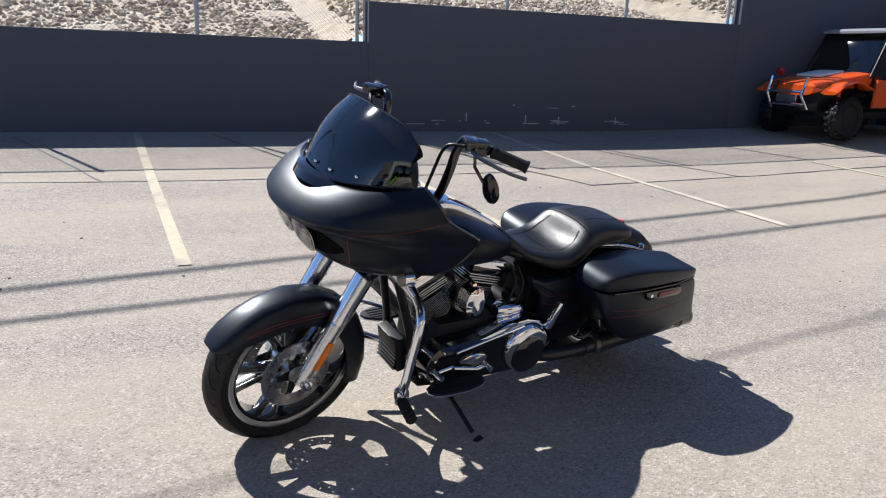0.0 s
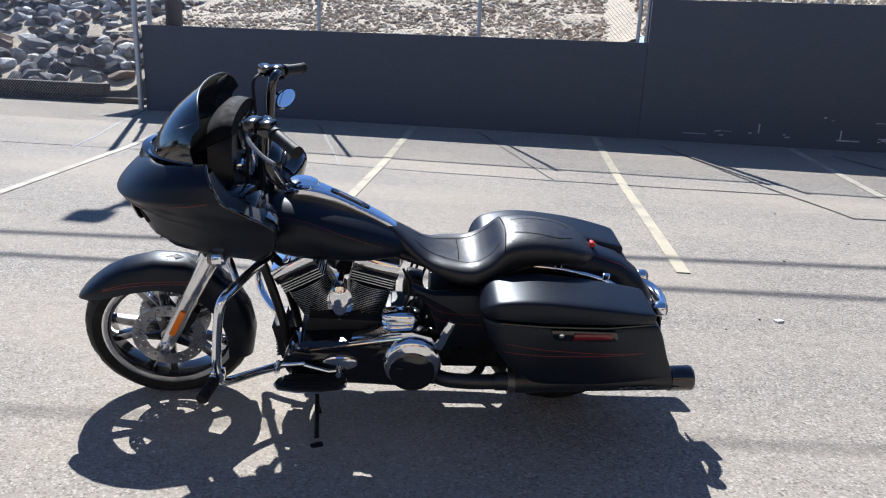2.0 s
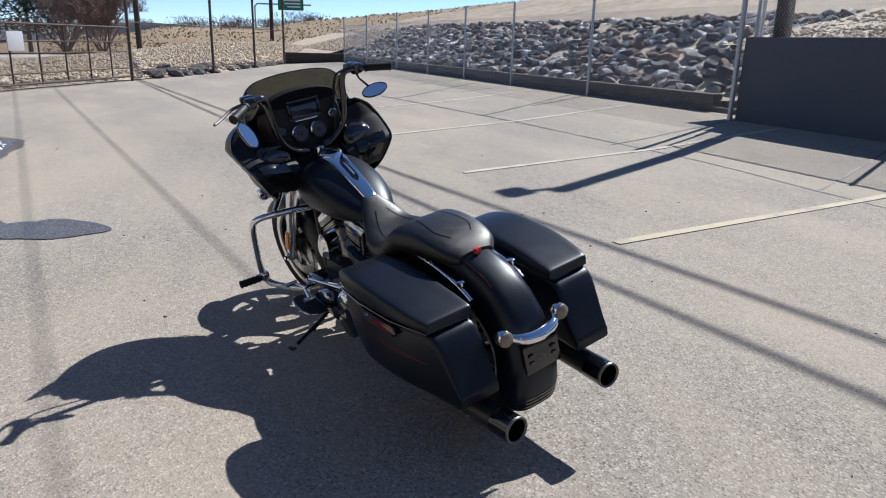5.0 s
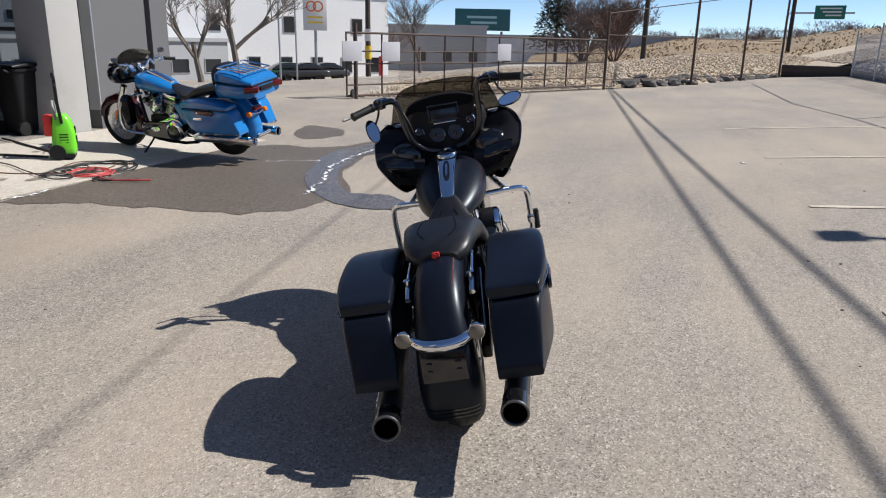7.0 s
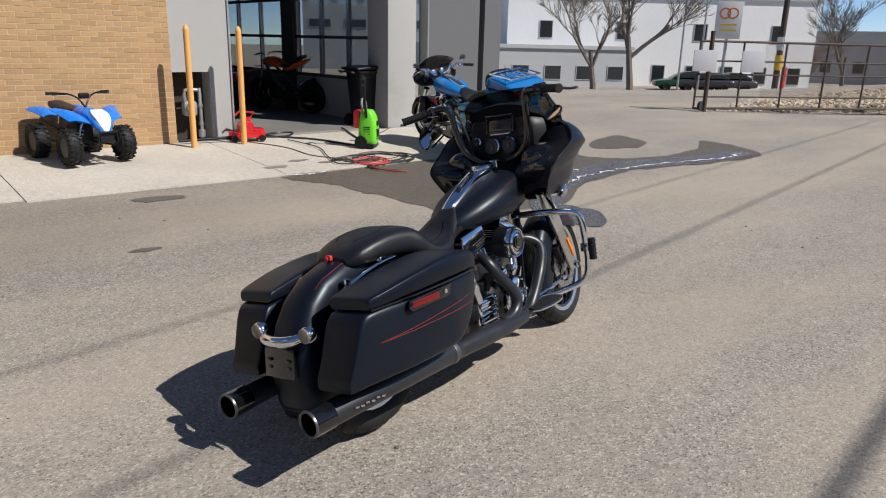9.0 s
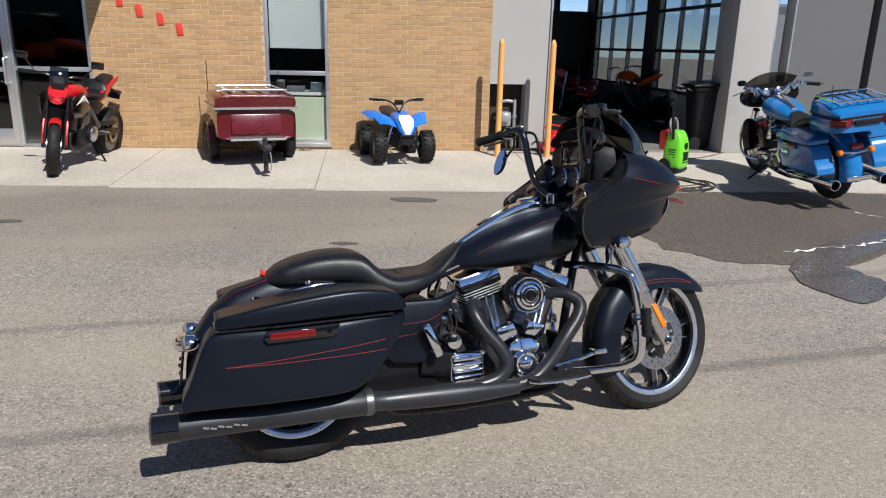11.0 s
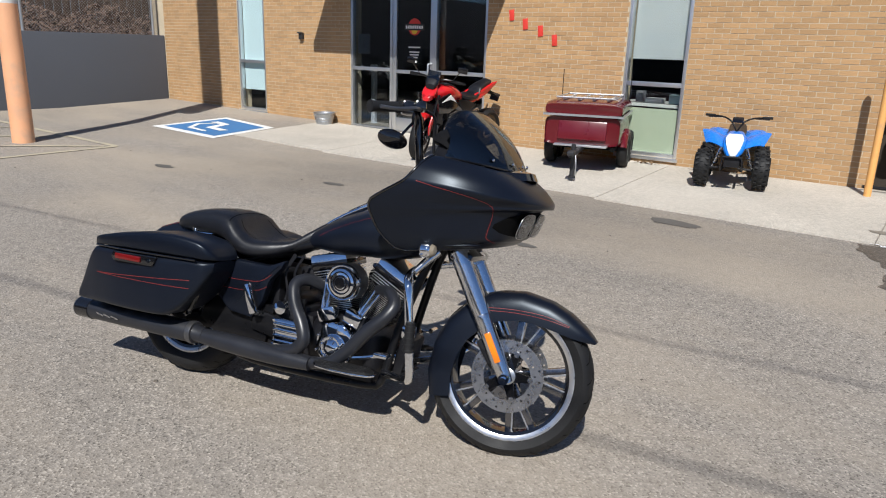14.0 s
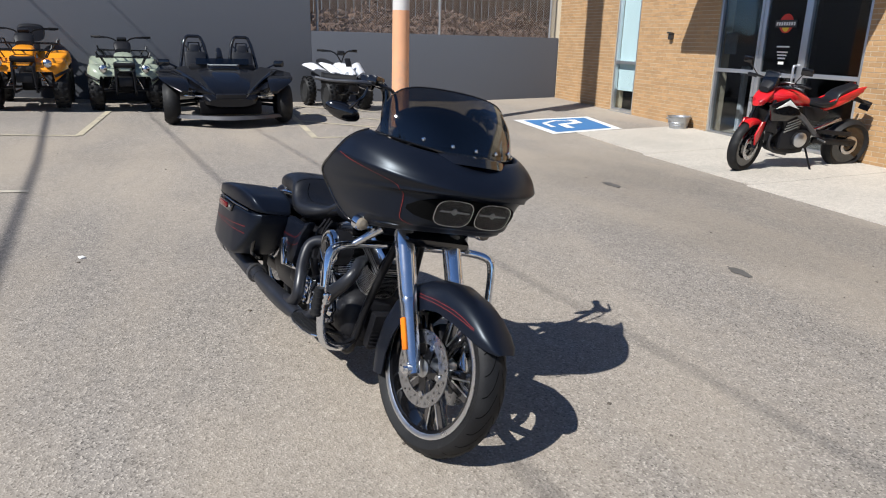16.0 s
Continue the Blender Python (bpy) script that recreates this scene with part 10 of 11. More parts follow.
    handlebar(t, CHROME, 0.09, 0.38, Matrix(), mirrors=False, chrome_controls=CHROME, base=(-0.40, 0, 0.98), back=0.12)
    # top box: a deep base with a sloping lid, a rack and a padded rest before it
    tb = part("top_box", loft([oval(-1.72, 0.85, 0.24, 0.07, 0.09, 5, 28), oval(-1.80, 0.845, 0.30, 0.085, 0.10, 5, 28), oval(-2.10, 0.83, 0.30, 0.085, 0.09, 5, 28), oval(-2.24, 0.825, 0.25, 0.07, 0.06, 5, 28)], 3), BLUE_PAINT, t, "bright blue top box")
    part("lid", loft([oval(-1.73, 0.945, 0.24, 0.09, 0.01, 4, 28), oval(-1.82, 0.945, 0.30, 0.115, 0.01, 4, 28), oval(-2.08, 0.925, 0.30, 0.085, 0.01, 4, 28), oval(-2.23, 0.91, 0.25, 0.03, 0.01, 4, 28)], 3), BLUE_PAINT, tb)
    part("seam", loft([oval(-1.715, 0.933, 0.245, 0.008, 0.008, 5, 28), oval(-1.80, 0.932, 0.304, 0.008, 0.008, 5, 28), oval(-2.10, 0.914, 0.304, 0.008, 0.008, 5, 28), oval(-2.245, 0.897, 0.254, 0.008, 0.008, 5, 28)], 3), PLASTIC, tb, "black lid seam")
    part("rack", merge(*[tube([(-1.82, y, 1.062), (-2.12, y, 1.015)], 0.007, 6) for y in (-0.18, -0.09, 0, 0.09, 0.18)], tube([(-1.80, -0.24, 1.085), (-1.80, 0.24, 1.085), (-2.16, 0.23, 1.035), (-2.16, -0.23, 1.035), (-1.80, -0.24, 1.085)], 0.009, 6)), CHROME, tb, "chrome luggage rack")
    part("pillion_rest", loft([oval(-1.66, 0.93, 0.19, 0.13, 0.12, 3, 20), oval(-1.69, 0.95, 0.23, 0.15, 0.13, 3, 20), oval(-1.75, 0.96, 0.20, 0.13, 0.10, 3, 20)], 2), LEATHER, tb, "black padded back rest")
    for y in (1, -1):
        part("lamp", box(0.16, 0.15, 0.065, (-2.20, 0.215 * y, 0.855), (0, 0, 32 * y), 0.02), RED_LENS, tb, "red wraparound lamp")
    part("centre_strip", box(0.03, 0.24, 0.05, (-2.245, 0, 0.85), bevel=0.01), PLASTIC, tb)
    part("rear_fender", shell([(-2.07, 0.25, 0.10, 0.10), (-2.08, 0.40, 0.10, 0.11), (-2.02, 0.58, 0.10, 0.12), (-1.90, 0.70, 0.10, 0.12), (-1.70, 0.76, 0.10, 0.12), (-1.45, 0.72, 0.10, 0.11)], 0, 0, 0.005, 14), BLUE_PAINT, t)
    part("tail_lamp", box(0.06, 0.12, 0.06, (-2.07, 0, 0.60), (0, 15, 0), 0.025), RED_LENS, t, "red tail lamp")
    part("lamp_bar", tube([(-2.05, 0.15, 0.55), (-2.09, 0, 0.54), (-2.05, -0.15, 0.55)], 0.012, 8), CHROME, t)
    part("bumper", box(0.04, 0.24, 0.05, (-2.12, 0, 0.30), bevel=0.015), CHROME, t)
    part("antenna", tube([(-2.06, 0.24, 0.82), (-2.12, 0.26, 1.20)], 0.003, 6), PLASTIC, t)
    part("side_stand", tube([(-0.615, 0.15, 0.21), (-0.66, 0.42, 0.08)], 0.012, 8), FRAME_BLACK, t)
    return tagged(t, "bright blue touring motorcycle with a top box", "motorcycle")


tourer((-3.68, -3.52, ground_z(-3.5) + 0.010), -94.5, 9)

# ---- trailer ----
MAROON = mat("maroon_trailer_paint", (0.095, 0.0035, 0.008), 0.22, coat=0.4, vary=0.1, scale=3, dirt=(0.12, 0.035, 0.03), dirt_at=0.72)
def cargo_trailer(at, heading):
    t = empty("trailer", pose(*at, 0, 0, heading) @ Matrix.Diagonal((0.96, 0.96, 0.88, 1)))
    first = rolled("wheel", t, (0.0, 0.52, 0.27), 0.27, 0.15, 0.15, FRAME_BLACK, knobs=False, label="small trailer wheel")
    rolled("wheel", t, (0.0, -0.52, 0.27), 0.27, 0.15, 0.15, FRAME_BLACK, 180, knobs=False, mesh_from=first)
    for y in (0.52, -0.52):
        rolled("wheel", t, (-0.50, y, 0.27), 0.27, 0.15, 0.15, FRAME_BLACK, 180 if y < 0 else 0, knobs=False, mesh_from=first)
    def sec(x, w, z0, z1, p=7):
        return oval(x, (z0 + z1) / 2, w, (z1 - z0) / 2, (z1 - z0) / 2, p, 28)
    part("body", loft([sec(0.62, 0.50, 0.40, 0.80), sec(0.58, 0.52, 0.37, 0.81), sec(-0.55, 0.52, 0.37, 0.81), sec(-0.60, 0.50, 0.40, 0.80)], 2), MAROON, t)
    part("front_recess", box(0.05, 0.66, 0.28, (0.625, 0, 0.60), (0, -10, 0), 0.02), mat("deep_red_trailer_panel", (0.105, 0.004, 0.009), 0.30, coat=0.2), t, "deep red recessed front panel")
    part("lid", loft([sec(0.64, 0.50, 0.83, 0.90, 5), sec(0.56, 0.53, 0.83, 1.02, 5), sec(-0.50, 0.53, 0.83, 1.02, 5), sec(-0.60, 0.50, 0.83, 0.92, 5)], 3), MAROON, t)
    part("trim_strip", merge(box(1.30, 0.025, 0.03, (0.02, 0.535, 0.825)), box(1.30, 0.025, 0.03, (0.02, -0.535, 0.825)), box(0.025, 1.08, 0.03, (0.67, 0, 0.825))), ALU, t, "bright metal trim strip")
    part("roof_rack", merge(tube([(0.5, 0.40, 1.07), (-0.5, 0.40, 1.07), (-0.5, -0.40, 1.07), (0.5, -0.40, 1.07), (0.5, 0.40, 1.07)], 0.014, 8), *[box(0.95, 0.045, 0.02, (0, y, 1.045), bevel=0.005) for y in (-0.3, -0.1, 0.1, 0.3)]), ALU, t, "bright metal lid rack")
    part("step", box(0.14, 0.72, 0.03, (0.70, 0, 0.39), bevel=0.008), ALU, t, "metal front step")
    part("tongue", merge(box(0.95, 0.06, 0.06, (0.98, 0, 0.34), bevel=0.008), box(0.16, 0.09, 0.07, (1.40, 0, 0.37), bevel=0.02), tube([(1.25, 0, 0.02), (1.25, 0, 0.48)], 0.03, 10), lathe([(0.05, 0), (0.05, 0.02)], 14, "z", (1.25, 0, 0.0))), mat("dark_steel", (0.025, 0.025, 0.028), 0.55, 0.2), t, "dark steel tongue with jack")
    part("chain", merge(*[tube([(1.30, 0.04, 0.33), (1.33, 0.06, 0.18), (1.30, 0.05, 0.04)], 0.008, 6, smooth=3)]), GALV, t)
    part("chassis", merge(box(1.2, 0.05, 0.06, (0, 0.42, 0.34)), box(1.2, 0.05, 0.06, (0, -0.42, 0.34)), tube([(0, -0.5, 0.27), (0, 0.5, 0.27)], 0.025, 8)), FRAME_BLACK, t)
    for y in (1, -1):
        part("wheel_arch", shell([(0.34 * math.cos(radians(a)), 0.27 + 0.34 * math.sin(radians(a)), 0.09, 0.05) for a in (165, 130, 90, 50, 15)], 0, 0, 0.01, 8), MAROON, t, m=Matrix.Translation((0, 0.50 * y, 0)))
        part("whip_aerial", tube([(-0.45, 0.50 * y, 0.80), (-0.45, 0.50 * y, 1.45)], 0.006, 6), FRAME_BLACK, t)
    return tagged(t, "maroon cargo trailer with a chrome-racked lid", "trailer")


cargo_trailer((3.28, -4.17, ground_z(-4.1) + 0.012), 107)

# ---- bollards, meter, tools in front of the garage ----
def bollard(x, y, lab):
    z = ground_z(y) + 0.01
    b = merge(tube([(x, y, z - 0.1), (x, y, z + 1.58)], 0.041, 20), lathe([(0.041, 0), (0.036, 0.02), (0.014, 0.062), (0.001, 0.068)], 20, "z", (x, y, z + 1.58)))
    return tagged(part("bollard", b, BOLLARD), lab, "bollard", "bollards beside the garage")


bollard(-0.17, -4.42, "tall orange painted steel bollard at the brick corner")
bollard(-0.90, -4.40, "tall orange painted steel bollard at the garage opening")
px0, py0 = 10.35, 0.22
pz0 = ground_z(py0, px0)
post = empty("sign_post")
part("lower_shaft", tube([(px0, py0, pz0 - 0.1), (px0, py0, 2.02)], [0.155, 0.145], 24), PEACH, post)
part("upper_shaft", tube([(px0, py0, 2.02), (px0, py0, 9.2)], [0.144, 0.12], 24), GREY_BAND, post, "pale grey upper shaft")
part("sign_cabinet", box(0.62, 0.24, 4.2, (px0 - 0.20, py0, 7.0), bevel=0.02), SIGN_WHITE, post, "narrow white sign cabinet")
tagged(post, "thick tapered peach painted steel post", "post")

meter = empty("gas_meter")
part("body", merge(box(0.20, 0.15, 0.22, (-0.36, FY - 0.14, 0.58), bevel=0.05), lathe([(0.07, 0), (0.07, 0.04), (0.05, 0.05), (0.001, 0.052)], 20, "y", (-0.36, FY - 0.07, 0.60))), mat("grey_meter", (0.30, 0.31, 0.32), 0.45, 0.3), meter)
part("pipe", merge(tube([(-0.30, FY - 0.12, 0.68), (-0.30, FY - 0.12, 0.84), (-0.48, FY - 0.10, 0.84), (-0.50, FY - 0.08, 0.80), (-0.50, FY - 0.08, 0.11)], 0.026, 12, smooth=2), lathe([(0.04, -0.02), (0.04, 0.02)], 8, "z", (-0.50, FY - 0.08, 0.62)), lathe([(0.04, -0.02), (0.04, 0.02)], 8, "z", (-0.50, FY - 0.08, 0.36)), lathe([(0.05, -0.05), (0.05, 0.05)], 12, "z", (-0.50, FY - 0.08, 0.22))), GALV, meter, "grey gas pipe")
tagged(meter, "grey gas meter with pipes in the wall niche", "gas meter")

jz = ground_z(-4.6) + 0.012
jack = empty("floor_jack", pose(-1.05, -4.62, jz, 0, 0, -12))
part("frame", merge(box(0.50, 0.03, 0.09, (0, 0.09, 0.10), bevel=0.01), box(0.50, 0.03, 0.09, (0, -0.09, 0.10), bevel=0.01), box(0.16, 0.20, 0.10, (-0.16, 0, 0.14), bevel=0.02)), RED_PAINT, jack)
part("body", merge(lathe([(0.10, -0.09), (0.13, -0.05), (0.13, 0.05), (0.10, 0.09)], 20, "y", (0.02, 0, 0.18)), box(0.12, 0.12, 0.12, (0.0, 0, 0.30), bevel=0.03)), RED_PAINT, jack, "red blower housing")
part("handle", tube([(-0.05, 0, 0.34), (-0.12, 0, 0.42), (0.10, 0, 0.44), (0.16, 0, 0.38)], 0.014, 8), RED_PAINT, jack)
for x in (-0.20, 0.20):
    for y in (0.11, -0.11):
        part("wheel", lathe([(0.015, -0.02), (0.048, -0.02), (0.05, 0), (0.048, 0.02), (0.015, 0.02)], 16, "y", (x, y, 0.05)), PLASTIC, jack)
part("lever", tube([(0.20, 0.02, 0.07), (0.55, 0.05, 0.06), (0.98, 0.09, 0.05)], [0.022, 0.022, 0.018], 10), PLASTIC, jack, "black lever lying on the ground")
tagged(jack, "red workshop blower on small wheels beside the bollard", "blower")

tub = empty("storage_tub", pose(-1.68, -7.4, 0.105, 0, 0, 8))
part("tub", loft([[V((sx * math.copysign(abs(math.cos(a)) ** 0.35, math.cos(a)), sy * math.copysign(abs(math.sin(a)) ** 0.35, math.sin(a)), z)) for a in (2 * math.pi * k / 24 for k in range(24))] for sx, sy, z in ((0.24, 0.16, 0), (0.29, 0.20, 0.28), (0.31, 0.22, 0.285), (0.31, 0.22, 0.31))], 1), PLASTIC, tub)
part("cloth", loft([oval(-0.12, 0.33, 0.10, 0.03, 0.02, 2.4, 12, 0.05), oval(0.0, 0.35, 0.12, 0.04, 0.03, 2.4, 12, 0.1), oval(0.12, 0.33, 0.08, 0.03, 0.02, 2.4, 12, 0.15)], 3), mat("yellow_cloth", (0.6, 0.45, 0.08), 0.9), tub, "yellow rag")
tagged(tub, "black plastic tub with a yellow rag on top", "tub")

wz = ground_z(-3.4) + 0.012
washer = empty("pressure_washer", pose(-2.42, -3.42, wz, 0, 0, 40))
GREEN = mat("lime_green_plastic", (0.16, 0.62, 0.03), 0.3, vary=0.05)
part("body", loft([[V((sx * math.copysign(abs(math.cos(a)) ** 0.5, math.cos(a)), sy * math.copysign(abs(math.sin(a)) ** 0.5, math.sin(a)) + o, z)) for a in (2 * math.pi * k / 24 for k in range(24))] for sx, sy, o, z in ((0.13, 0.11, 0, 0.06), (0.15, 0.14, 0, 0.14), (0.14, 0.13, 0, 0.36), (0.12, 0.10, -0.01, 0.50), (0.09, 0.06, -0.02, 0.56))], 4), GREEN, washer)
part("front_dial", merge(lathe([(0.045, 0), (0.045, 0.012), (0.001, 0.014)], 18, "y", (0, 0.125, 0.36)), box(0.12, 0.01, 0.10, (0, 0.138, 0.22), bevel=0.004)), PLASTIC, washer)
part("detergent_tank", box(0.22, 0.10, 0.26, (0.0, -0.16, 0.42), bevel=0.03), mat("red_tank", (0.6, 0.03, 0.02), 0.35), washer, "red side tank")
part("handle", tube([(0.10, -0.05, 0.40), (0.10, -0.08, 0.66), (0.0, -0.09, 0.71), (-0.10, -0.08, 0.66), (-0.10, -0.05, 0.40)], 0.017, 10, smooth=2), mat("grey_handle", (0.22, 0.225, 0.23), 0.4), washer, "grey push handle")
for i in range(5):
    part("vent", box(0.16, 0.012, 0.014, (0.0, 0.136, 0.15 + 0.032 * i), bevel=0.003), PLASTIC, washer, "black vent slot")
    part("side_vent", box(0.012, 0.10, 0.012, (0.142, 0.01, 0.18 + 0.034 * i), bevel=0.003), PLASTIC, washer, "black vent slot")
part("foot", box(0.30, 0.20, 0.05, (0, 0.01, 0.045), bevel=0.012), PLASTIC, washer)
part("spray_lance", merge(tube([(0.12, 0.0, 0.45), (0.15, -0.02, 0.70), (0.19, -0.02, 0.98)], 0.02, 10), box(0.16, 0.035, 0.06, (0.23, -0.02, 1.02), (0, -18, 0), 0.012), tube([(0.18, -0.02, 0.94), (0.25, -0.02, 0.90)], 0.014, 8)), PLASTIC, washer, "black spray gun and lance")
for y in (1, -1):
    part("wheel", lathe([(0.02, -0.025), (0.09, -0.025), (0.095, 0), (0.09, 0.025), (0.02, 0.025)], 20, "x", (0.15 * y, -0.08, 0.095)), PLASTIC, washer)
tagged(washer, "lime green electric pressure washer with red tank", "pressure washer")


def ground_hose(name, ctrl, r, m, label, lift=0.012):
    pts = []
    for p in spline([(*c, 0) for c in ctrl], 7):
        p.z = ground_z(p.y) + r + lift
        pts.append(p)
    return tagged(part(name, tube(pts, r, 6), m), label, "hose")


HOSE = mat("black_hose", (0.02, 0.02, 0.02), 0.5)
REDHOSE = mat("faded_red_hose", (0.42, 0.05, 0.05), 0.5, vary=0.2)
ORCORD = mat("brown_cord", (0.12, 0.06, 0.03), 0.6)
ground_hose("air_hose", [(-1.2, -4.9), (-1.7, -4.7), (-2.0, -5.0), (-1.75, -5.1), (-1.5, -4.85), (-2.0, -4.3), (-2.3, -3.6)], 0.016, HOSE, "black rubber hose across the concrete")
ground_hose("power_cord", [(-1.0, -4.55), (-1.3, -3.9), (-1.35, -3.2), (-1.7, -2.75), (-2.1, -2.55), (-2.5, -2.75), (-2.3, -3.1), (-1.8, -2.9), (-2.0, -2.4)], 0.007, ORCORD, "thin brown power cord on the concrete")
def coil(cx, cy, rx, ry, turns, seed, tail):
    """A hose dropped in slack loops of uneven size, with a loose end."""
    rr = random.Random(seed)
    pts = []
    for k in range(int(turns * 7)):
        a = 2 * math.pi * k / 7
        u = rr.uniform(0.72, 1.12)
        pts.append((cx + rx * u * math.cos(a) + 0.05 * math.sin(a * 0.37), cy + ry * u * math.sin(a) + 0.06 * math.cos(a * 0.29)))
    return pts + tail
ground_hose("coiled_hose", coil(-2.12, -2.66, 0.46, 0.34, 4.5, 4, [(-1.7, -2.3), (-1.55, -2.1), (-1.75, -1.75)]), 0.009, HOSE, "thin black hose lying in loose coils", 0.016)
ground_hose("coiled_hose", coil(-1.86, -2.5, 0.26, 0.20, 3.6, 9, [(-1.65, -2.2), (-1.6, -1.9), (-1.75, -1.6)]), 0.009, REDHOSE, "faded red hose lying in loose coils", 0.022)
ground_hose("coiled_hose", coil(-1.75, -2.72, 0.34, 0.16, 2.4, 14, [(-1.5, -2.45), (-1.33, -2.56), (-1.5, -3.1), (-1.69, -3.66), (-1.6, -4.4)]), 0.008, HOSE, "thin black hose lying in loose coils", 0.026)
ground_hose("air_hose", [(-3.04, -5.17), (-2.8, -4.5), (-2.59, -3.84), (-2.45, -3.55)], 0.014, HOSE, "black rubber hose across the concrete", 0.014)
ground_hose("power_cord", [(-4.0, -5.0), (-3.4, -4.5), (-2.9, -4.2), (-2.6, -3.7)], 0.007, ORCORD, "thin brown power cord on the concrete")

wb = empty("wheelie_bin", pose(-3.78, -5.5, 0.105, 0, 0, 175))
part("body", loft([[V((sx * math.copysign(abs(math.cos(a)) ** 0.3, math.cos(a)), sy * math.copysign(abs(math.sin(a)) ** 0.3, math.sin(a)), z)) for a in (2 * math.pi * k / 24 for k in range(24))] for sx, sy, z in ((0.22, 0.20, 0.05), (0.30, 0.28, 0.92), (0.33, 0.31, 0.93), (0.33, 0.31, 0.97))], 1), PLASTIC, wb)
part("lid", loft([oval(-0.34, 1.0, 0.32, 0.02, 0.025, 5, 20), oval(0.0, 1.03, 0.34, 0.03, 0.04, 5, 20), oval(0.36, 1.0, 0.32, 0.02, 0.025, 5, 20)], 3), PLASTIC, wb)
part("handle", tube([(-0.36, -0.25, 0.92), (-0.42, -0.25, 0.95), (-0.42, 0.25, 0.95), (-0.36, 0.25, 0.92)], 0.015, 8), PLASTIC, wb)
for y in (1, -1):
    part("wheel", lathe([(0.02, -0.03), (0.10, -0.03), (0.10, 0.03), (0.02, 0.03)], 16, "y", (-0.22, 0.24 * y, 0.10)), RUBBER, wb)
tagged(wb, "black plastic wheelie bin beside the column", "bin")

bk = empty("bucket", pose(8.95, -4.62, ground_z(-4.6, 9.1) + 0.004))
part("tub", lathe([(0.15, 0.0), (0.15, 0.005), (0.20, 0.20), (0.212, 0.205), (0.212, 0.22), (0.196, 0.215), (0.145, 0.012), (0.001, 0.01)], 32, "z"), GALV, bk)
part("rib", merge(lathe([(0.178, 0.10), (0.184, 0.105), (0.180, 0.115)], 32, "z"), lathe([(0.165, 0.05), (0.170, 0.055), (0.168, 0.065)], 32, "z")), GALV, bk)
for y in (1, -1):
    part("handle", tube([(0.05, 0.20 * y, 0.17), (0.05, 0.235 * y, 0.19), (-0.05, 0.235 * y, 0.19), (-0.05, 0.20 * y, 0.17)], 0.006, 6), GALV, bk)
tagged(bk, "round galvanised metal tub beside the door", "tub")

# litter of leaves by the window and grit on the lot
b = bmesh.new()
for i in range(22):
    x, y = 2.6 + R.gauss(0, 0.06), -4.72 + R.gauss(0, 0.03)
    b = merge(b, moved(box(0.05, 0.02, 0.003), pose(x, y, ground_z(y) + 0.03 + R.uniform(0, 0.02), R.uniform(-40, 40), R.uniform(-40, 40), R.uniform(0, 180))))
tagged(part("dry_leaves", b, mat("dry_leaf", (0.16, 0.10, 0.05), 0.9)), "small heap of dry leaves by the wall", "leaves", kind="stuff")
b = bmesh.new()
for i in range(110):
    x, y = R.uniform(-8, 9), R.uniform(-1.8, 7.5)
    s = R.choice((0.006, 0.008, 0.010, 0.013))
    b = merge(b, moved(box(s * 1.3, s, s * 0.6), pose(x, y, ground_z(y, x) + s * 0.25, 0, 0, R.uniform(0, 180))))
tagged(part("grit", b, mat("dark_grit", (0.13, 0.11, 0.09), 0.9, vary=0.4)), "scattered grit and bark crumbs on asphalt", "grit", kind="stuff")
for x, y, s in ((-6.1, 4.87, 0.05), (3.3, 4.4, 0.035)):
    tagged(part("paper_scrap", moved(box(s * 1.5, s, 0.012, bevel=0.004), pose(x, y, ground_z(y) + 0.007, 0, 0, 30)), SIGN_WHITE), "small white scrap on the asphalt", "litter")

# parked cars beyond the gate
def parked_car(at, heading, paint, label):
    t = empty("car", pose(*at, 0, 0, heading))
    part("body", loft([oval(2.2, 0.55, 0.70, 0.12, 0.22, 4, 24), oval(2.0, 0.58, 0.84, 0.18, 0.30, 4, 24), oval(0.9, 0.62, 0.90, 0.26, 0.34, 4, 24), oval(-1.2, 0.64, 0.90, 0.28, 0.36, 4, 24), oval(-2.0, 0.64, 0.84, 0.26, 0.34, 4, 24), oval(-2.2, 0.60, 0.74, 0.18, 0.24, 4, 24)], 3), paint, t)
    part("cabin", loft([oval(0.95, 0.92, 0.72, 0.03, 0.05, 4, 24), oval(0.25, 1.05, 0.72, 0.30, 0.15, 4, 24), oval(-0.9, 1.08, 0.72, 0.33, 0.15, 4, 24), oval(-1.7, 0.98, 0.70, 0.12, 0.10, 4, 24)], 3), DARK_GLASS, t, "dark car windows")
    part("roof", loft([oval(0.15, 1.36, 0.60, 0.02, 0.04, 4, 20), oval(-0.4, 1.42, 0.62, 0.02, 0.05, 4, 20), oval(-1.1, 1.38, 0.60, 0.02, 0.04, 4, 20)], 3), paint, t)
    first = rolled("wheel", t, (1.35, 0.80, 0.32), 0.32, 0.20, 0.20, FRAME_BLACK, knobs=False)
    for x, y in ((1.35, -0.80), (-1.35, 0.80), (-1.35, -0.80)):
        rolled("wheel", t, (x, y, 0.32), 0.32, 0.20, 0.20, FRAME_BLACK, 180 if y < 0 else 0, mesh_from=first)
    return tagged(t, label, "car")


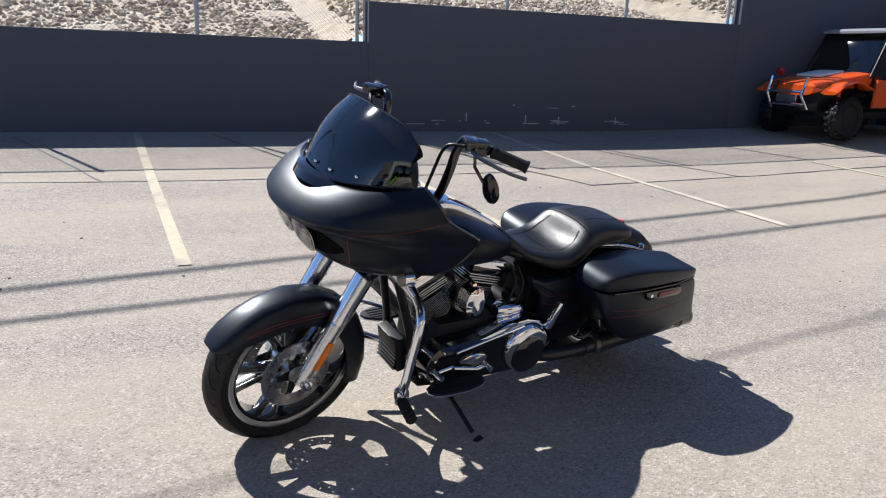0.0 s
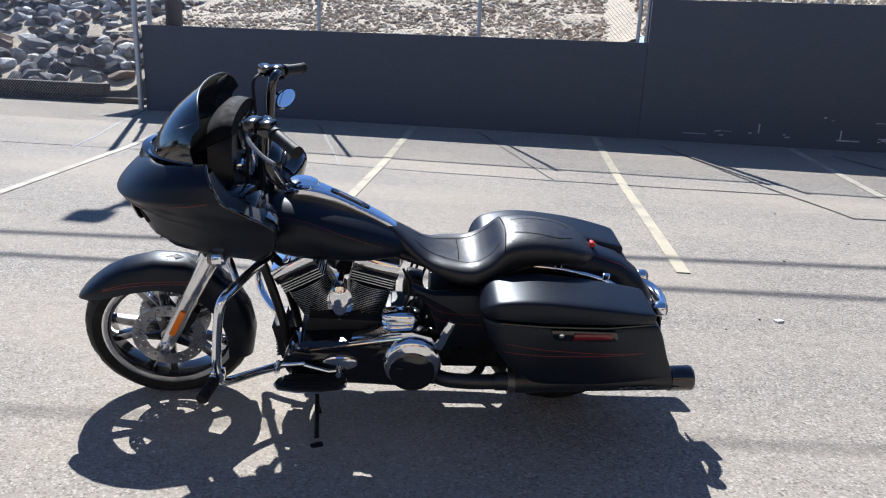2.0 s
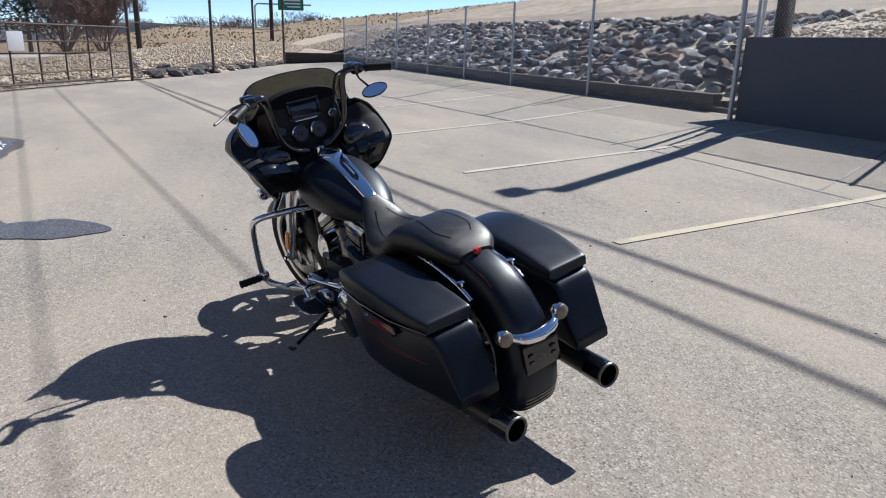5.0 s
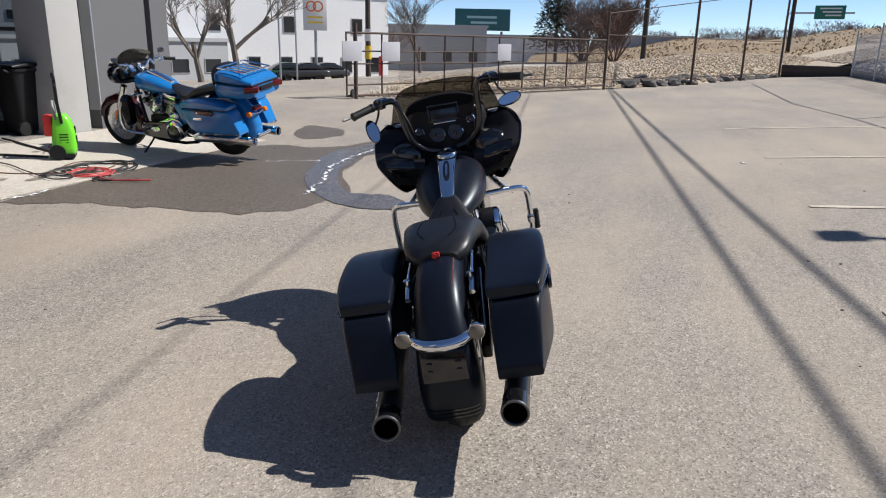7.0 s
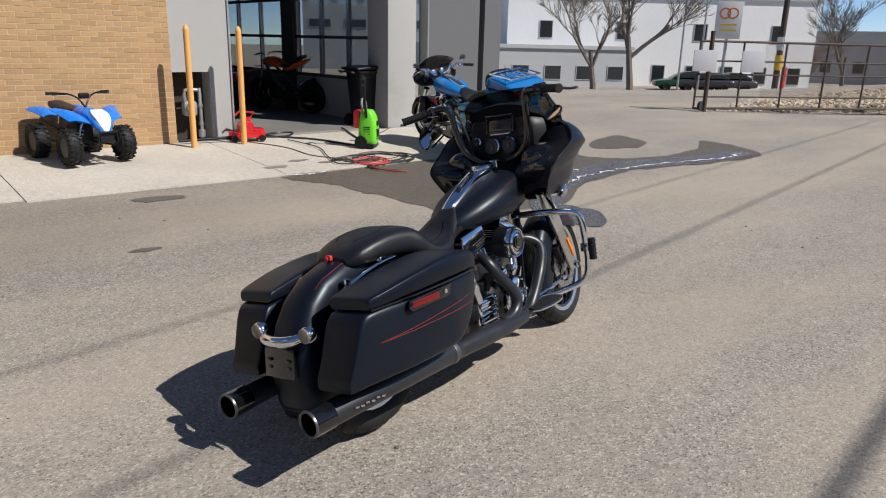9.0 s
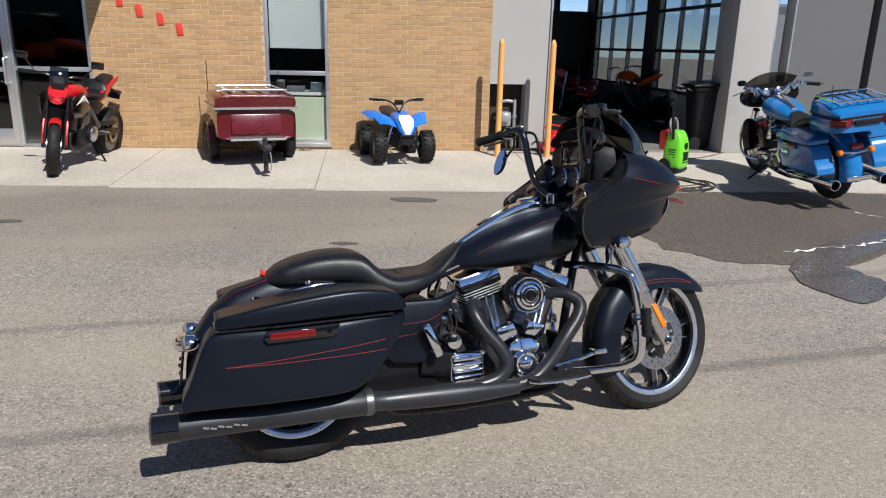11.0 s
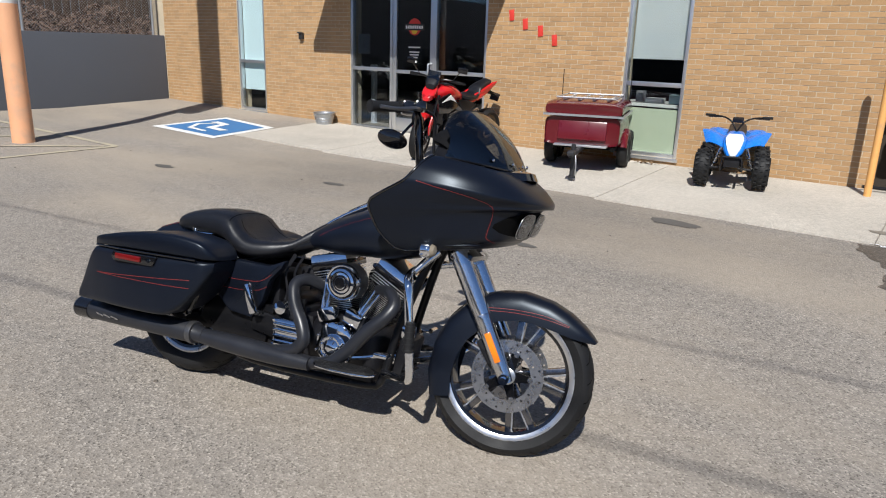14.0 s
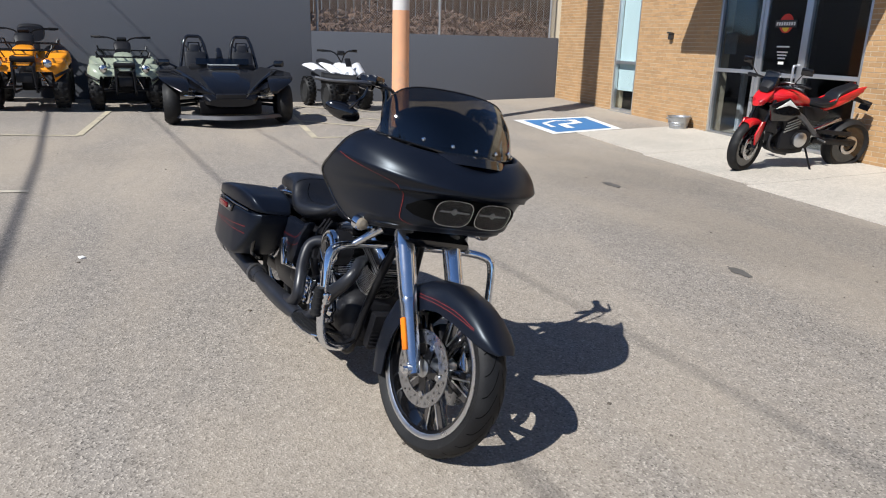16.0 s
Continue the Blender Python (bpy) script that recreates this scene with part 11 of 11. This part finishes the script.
CARS = [(-149.0, 57, (0.012, 0.05, 0.03)), (-150.6, 57, (0.03, 0.03, 0.035)), (-152.2, 58, (0.05, 0.05, 0.055))]
for az, d, c in CARS:
    x, y, zd = polar(az, d)
    parked_car((x, y, ground_z(y) + zd), az + 105, mat("car_paint", c, 0.25, coat=0.1), "parked car with dark windows across the road")

# slim white stand just inside the shop front
stand = empty("display_stand", pose(8.58, -5.62, 0.108))
part("column", box(0.09, 0.09, 1.02, (0, 0, 0.53), bevel=0.012), WHITE_PLASTIC, stand)
part("foot", lathe([(0.001, 0.0), (0.15, 0.0), (0.15, 0.012), (0.05, 0.022), (0.001, 0.022)], 24, "z"), WHITE_PLASTIC, stand)
part("head", box(0.13, 0.12, 0.16, (0, 0, 1.06), bevel=0.03), WHITE_PLASTIC, stand)
tagged(stand, "slim white stand behind the shop window", "stand")

# ---- the bricks of the shop front, laid in running bond round the openings ----
BL, BH, BJ = 0.194, 0.057, 0.010
def brick_mesh(w):
    return box(w, 0.05, BH)


shared = {}
def brick_data(w):
    k = round(w, 3)
    if k not in shared:
        me = bpy.data.meshes.new("brick")
        b = brick_mesh(k)
        b.to_mesh(me)
        b.free()
        me.materials.append(BRICK)
        shared[k] = me
    return shared[k]


rows_v, rows_f, n_near = [], [], 0
RB = random.Random(21)
z, course = 0.09, 0
while z < 3.35:
    off = 0 if course % 2 else (BL + BJ) / 2
    x = -0.10 + 0.005 - off
    while x < 14.4:
        x0, x1 = max(x, -0.098), min(x + BL, 14.39)
        # cut at the openings
        pieces = [(x0, x1)]
        for a, b_, c_, d_ in OPEN:
            if z + BH > c_ and z < d_:
                nxt = []
                for p, q_ in pieces:
                    if q_ <= a or p >= b_:
                        nxt.append((p, q_))
                    else:
                        if p < a - 0.02:
                            nxt.append((p, a - 0.004))
                        if q_ > b_ + 0.02:
                            nxt.append((b_ + 0.004, q_))
                pieces = nxt
        for p, q_ in pieces:
            w = q_ - p
            if w < 0.03:
                continue
            cx, dy = (p + q_) / 2, RB.uniform(-0.0015, 0.0015)
            if n_near < 300 and -0.1 < cx < 1.95 and z < 2.25 and w > 0.15:
                o = new("brick", brick_data(w))
                o.parent = wall_front
                o.matrix_basis = Matrix.Translation((cx, FY - 0.025 + dy, z + BH / 2))
                n_near += 1
                continue
            k = len(rows_v)
            y0, y1 = FY - 0.05 + dy, FY + dy
            rows_v += [(p, y0, z), (q_, y0, z), (q_, y1, z), (p, y1, z), (p, y0, z + BH), (q_, y0, z + BH), (q_, y1, z + BH), (p, y1, z + BH)]
            rows_f += [(k, k + 3, k + 2, k + 1), (k + 4, k + 5, k + 6, k + 7), (k, k + 1, k + 5, k + 4), (k + 1, k + 2, k + 6, k + 5), (k + 2, k + 3, k + 7, k + 6), (k + 3, k, k + 4, k + 7)]
        x += BL + BJ
    z += BH + BJ
    course += 1
me = bpy.data.meshes.new("bricks")
me.from_pydata(rows_v, [], rows_f)
far_brick = BRICK.copy()
fn, fl = far_brick.node_tree.nodes, far_brick.node_tree.links
info = [n for n in fn if n.type == "OBJECT_INFO"][0]
g_ = fn.new("ShaderNodeNewGeometry")
target = info.outputs["Random"].links[0].to_socket
fl.new(g_.outputs["Random Per Island"], target)
me.materials.append(far_brick)
o = new("bricks", me)
o.parent = wall_front
tagged(o, "tan bricks in running bond", kind="stuff")
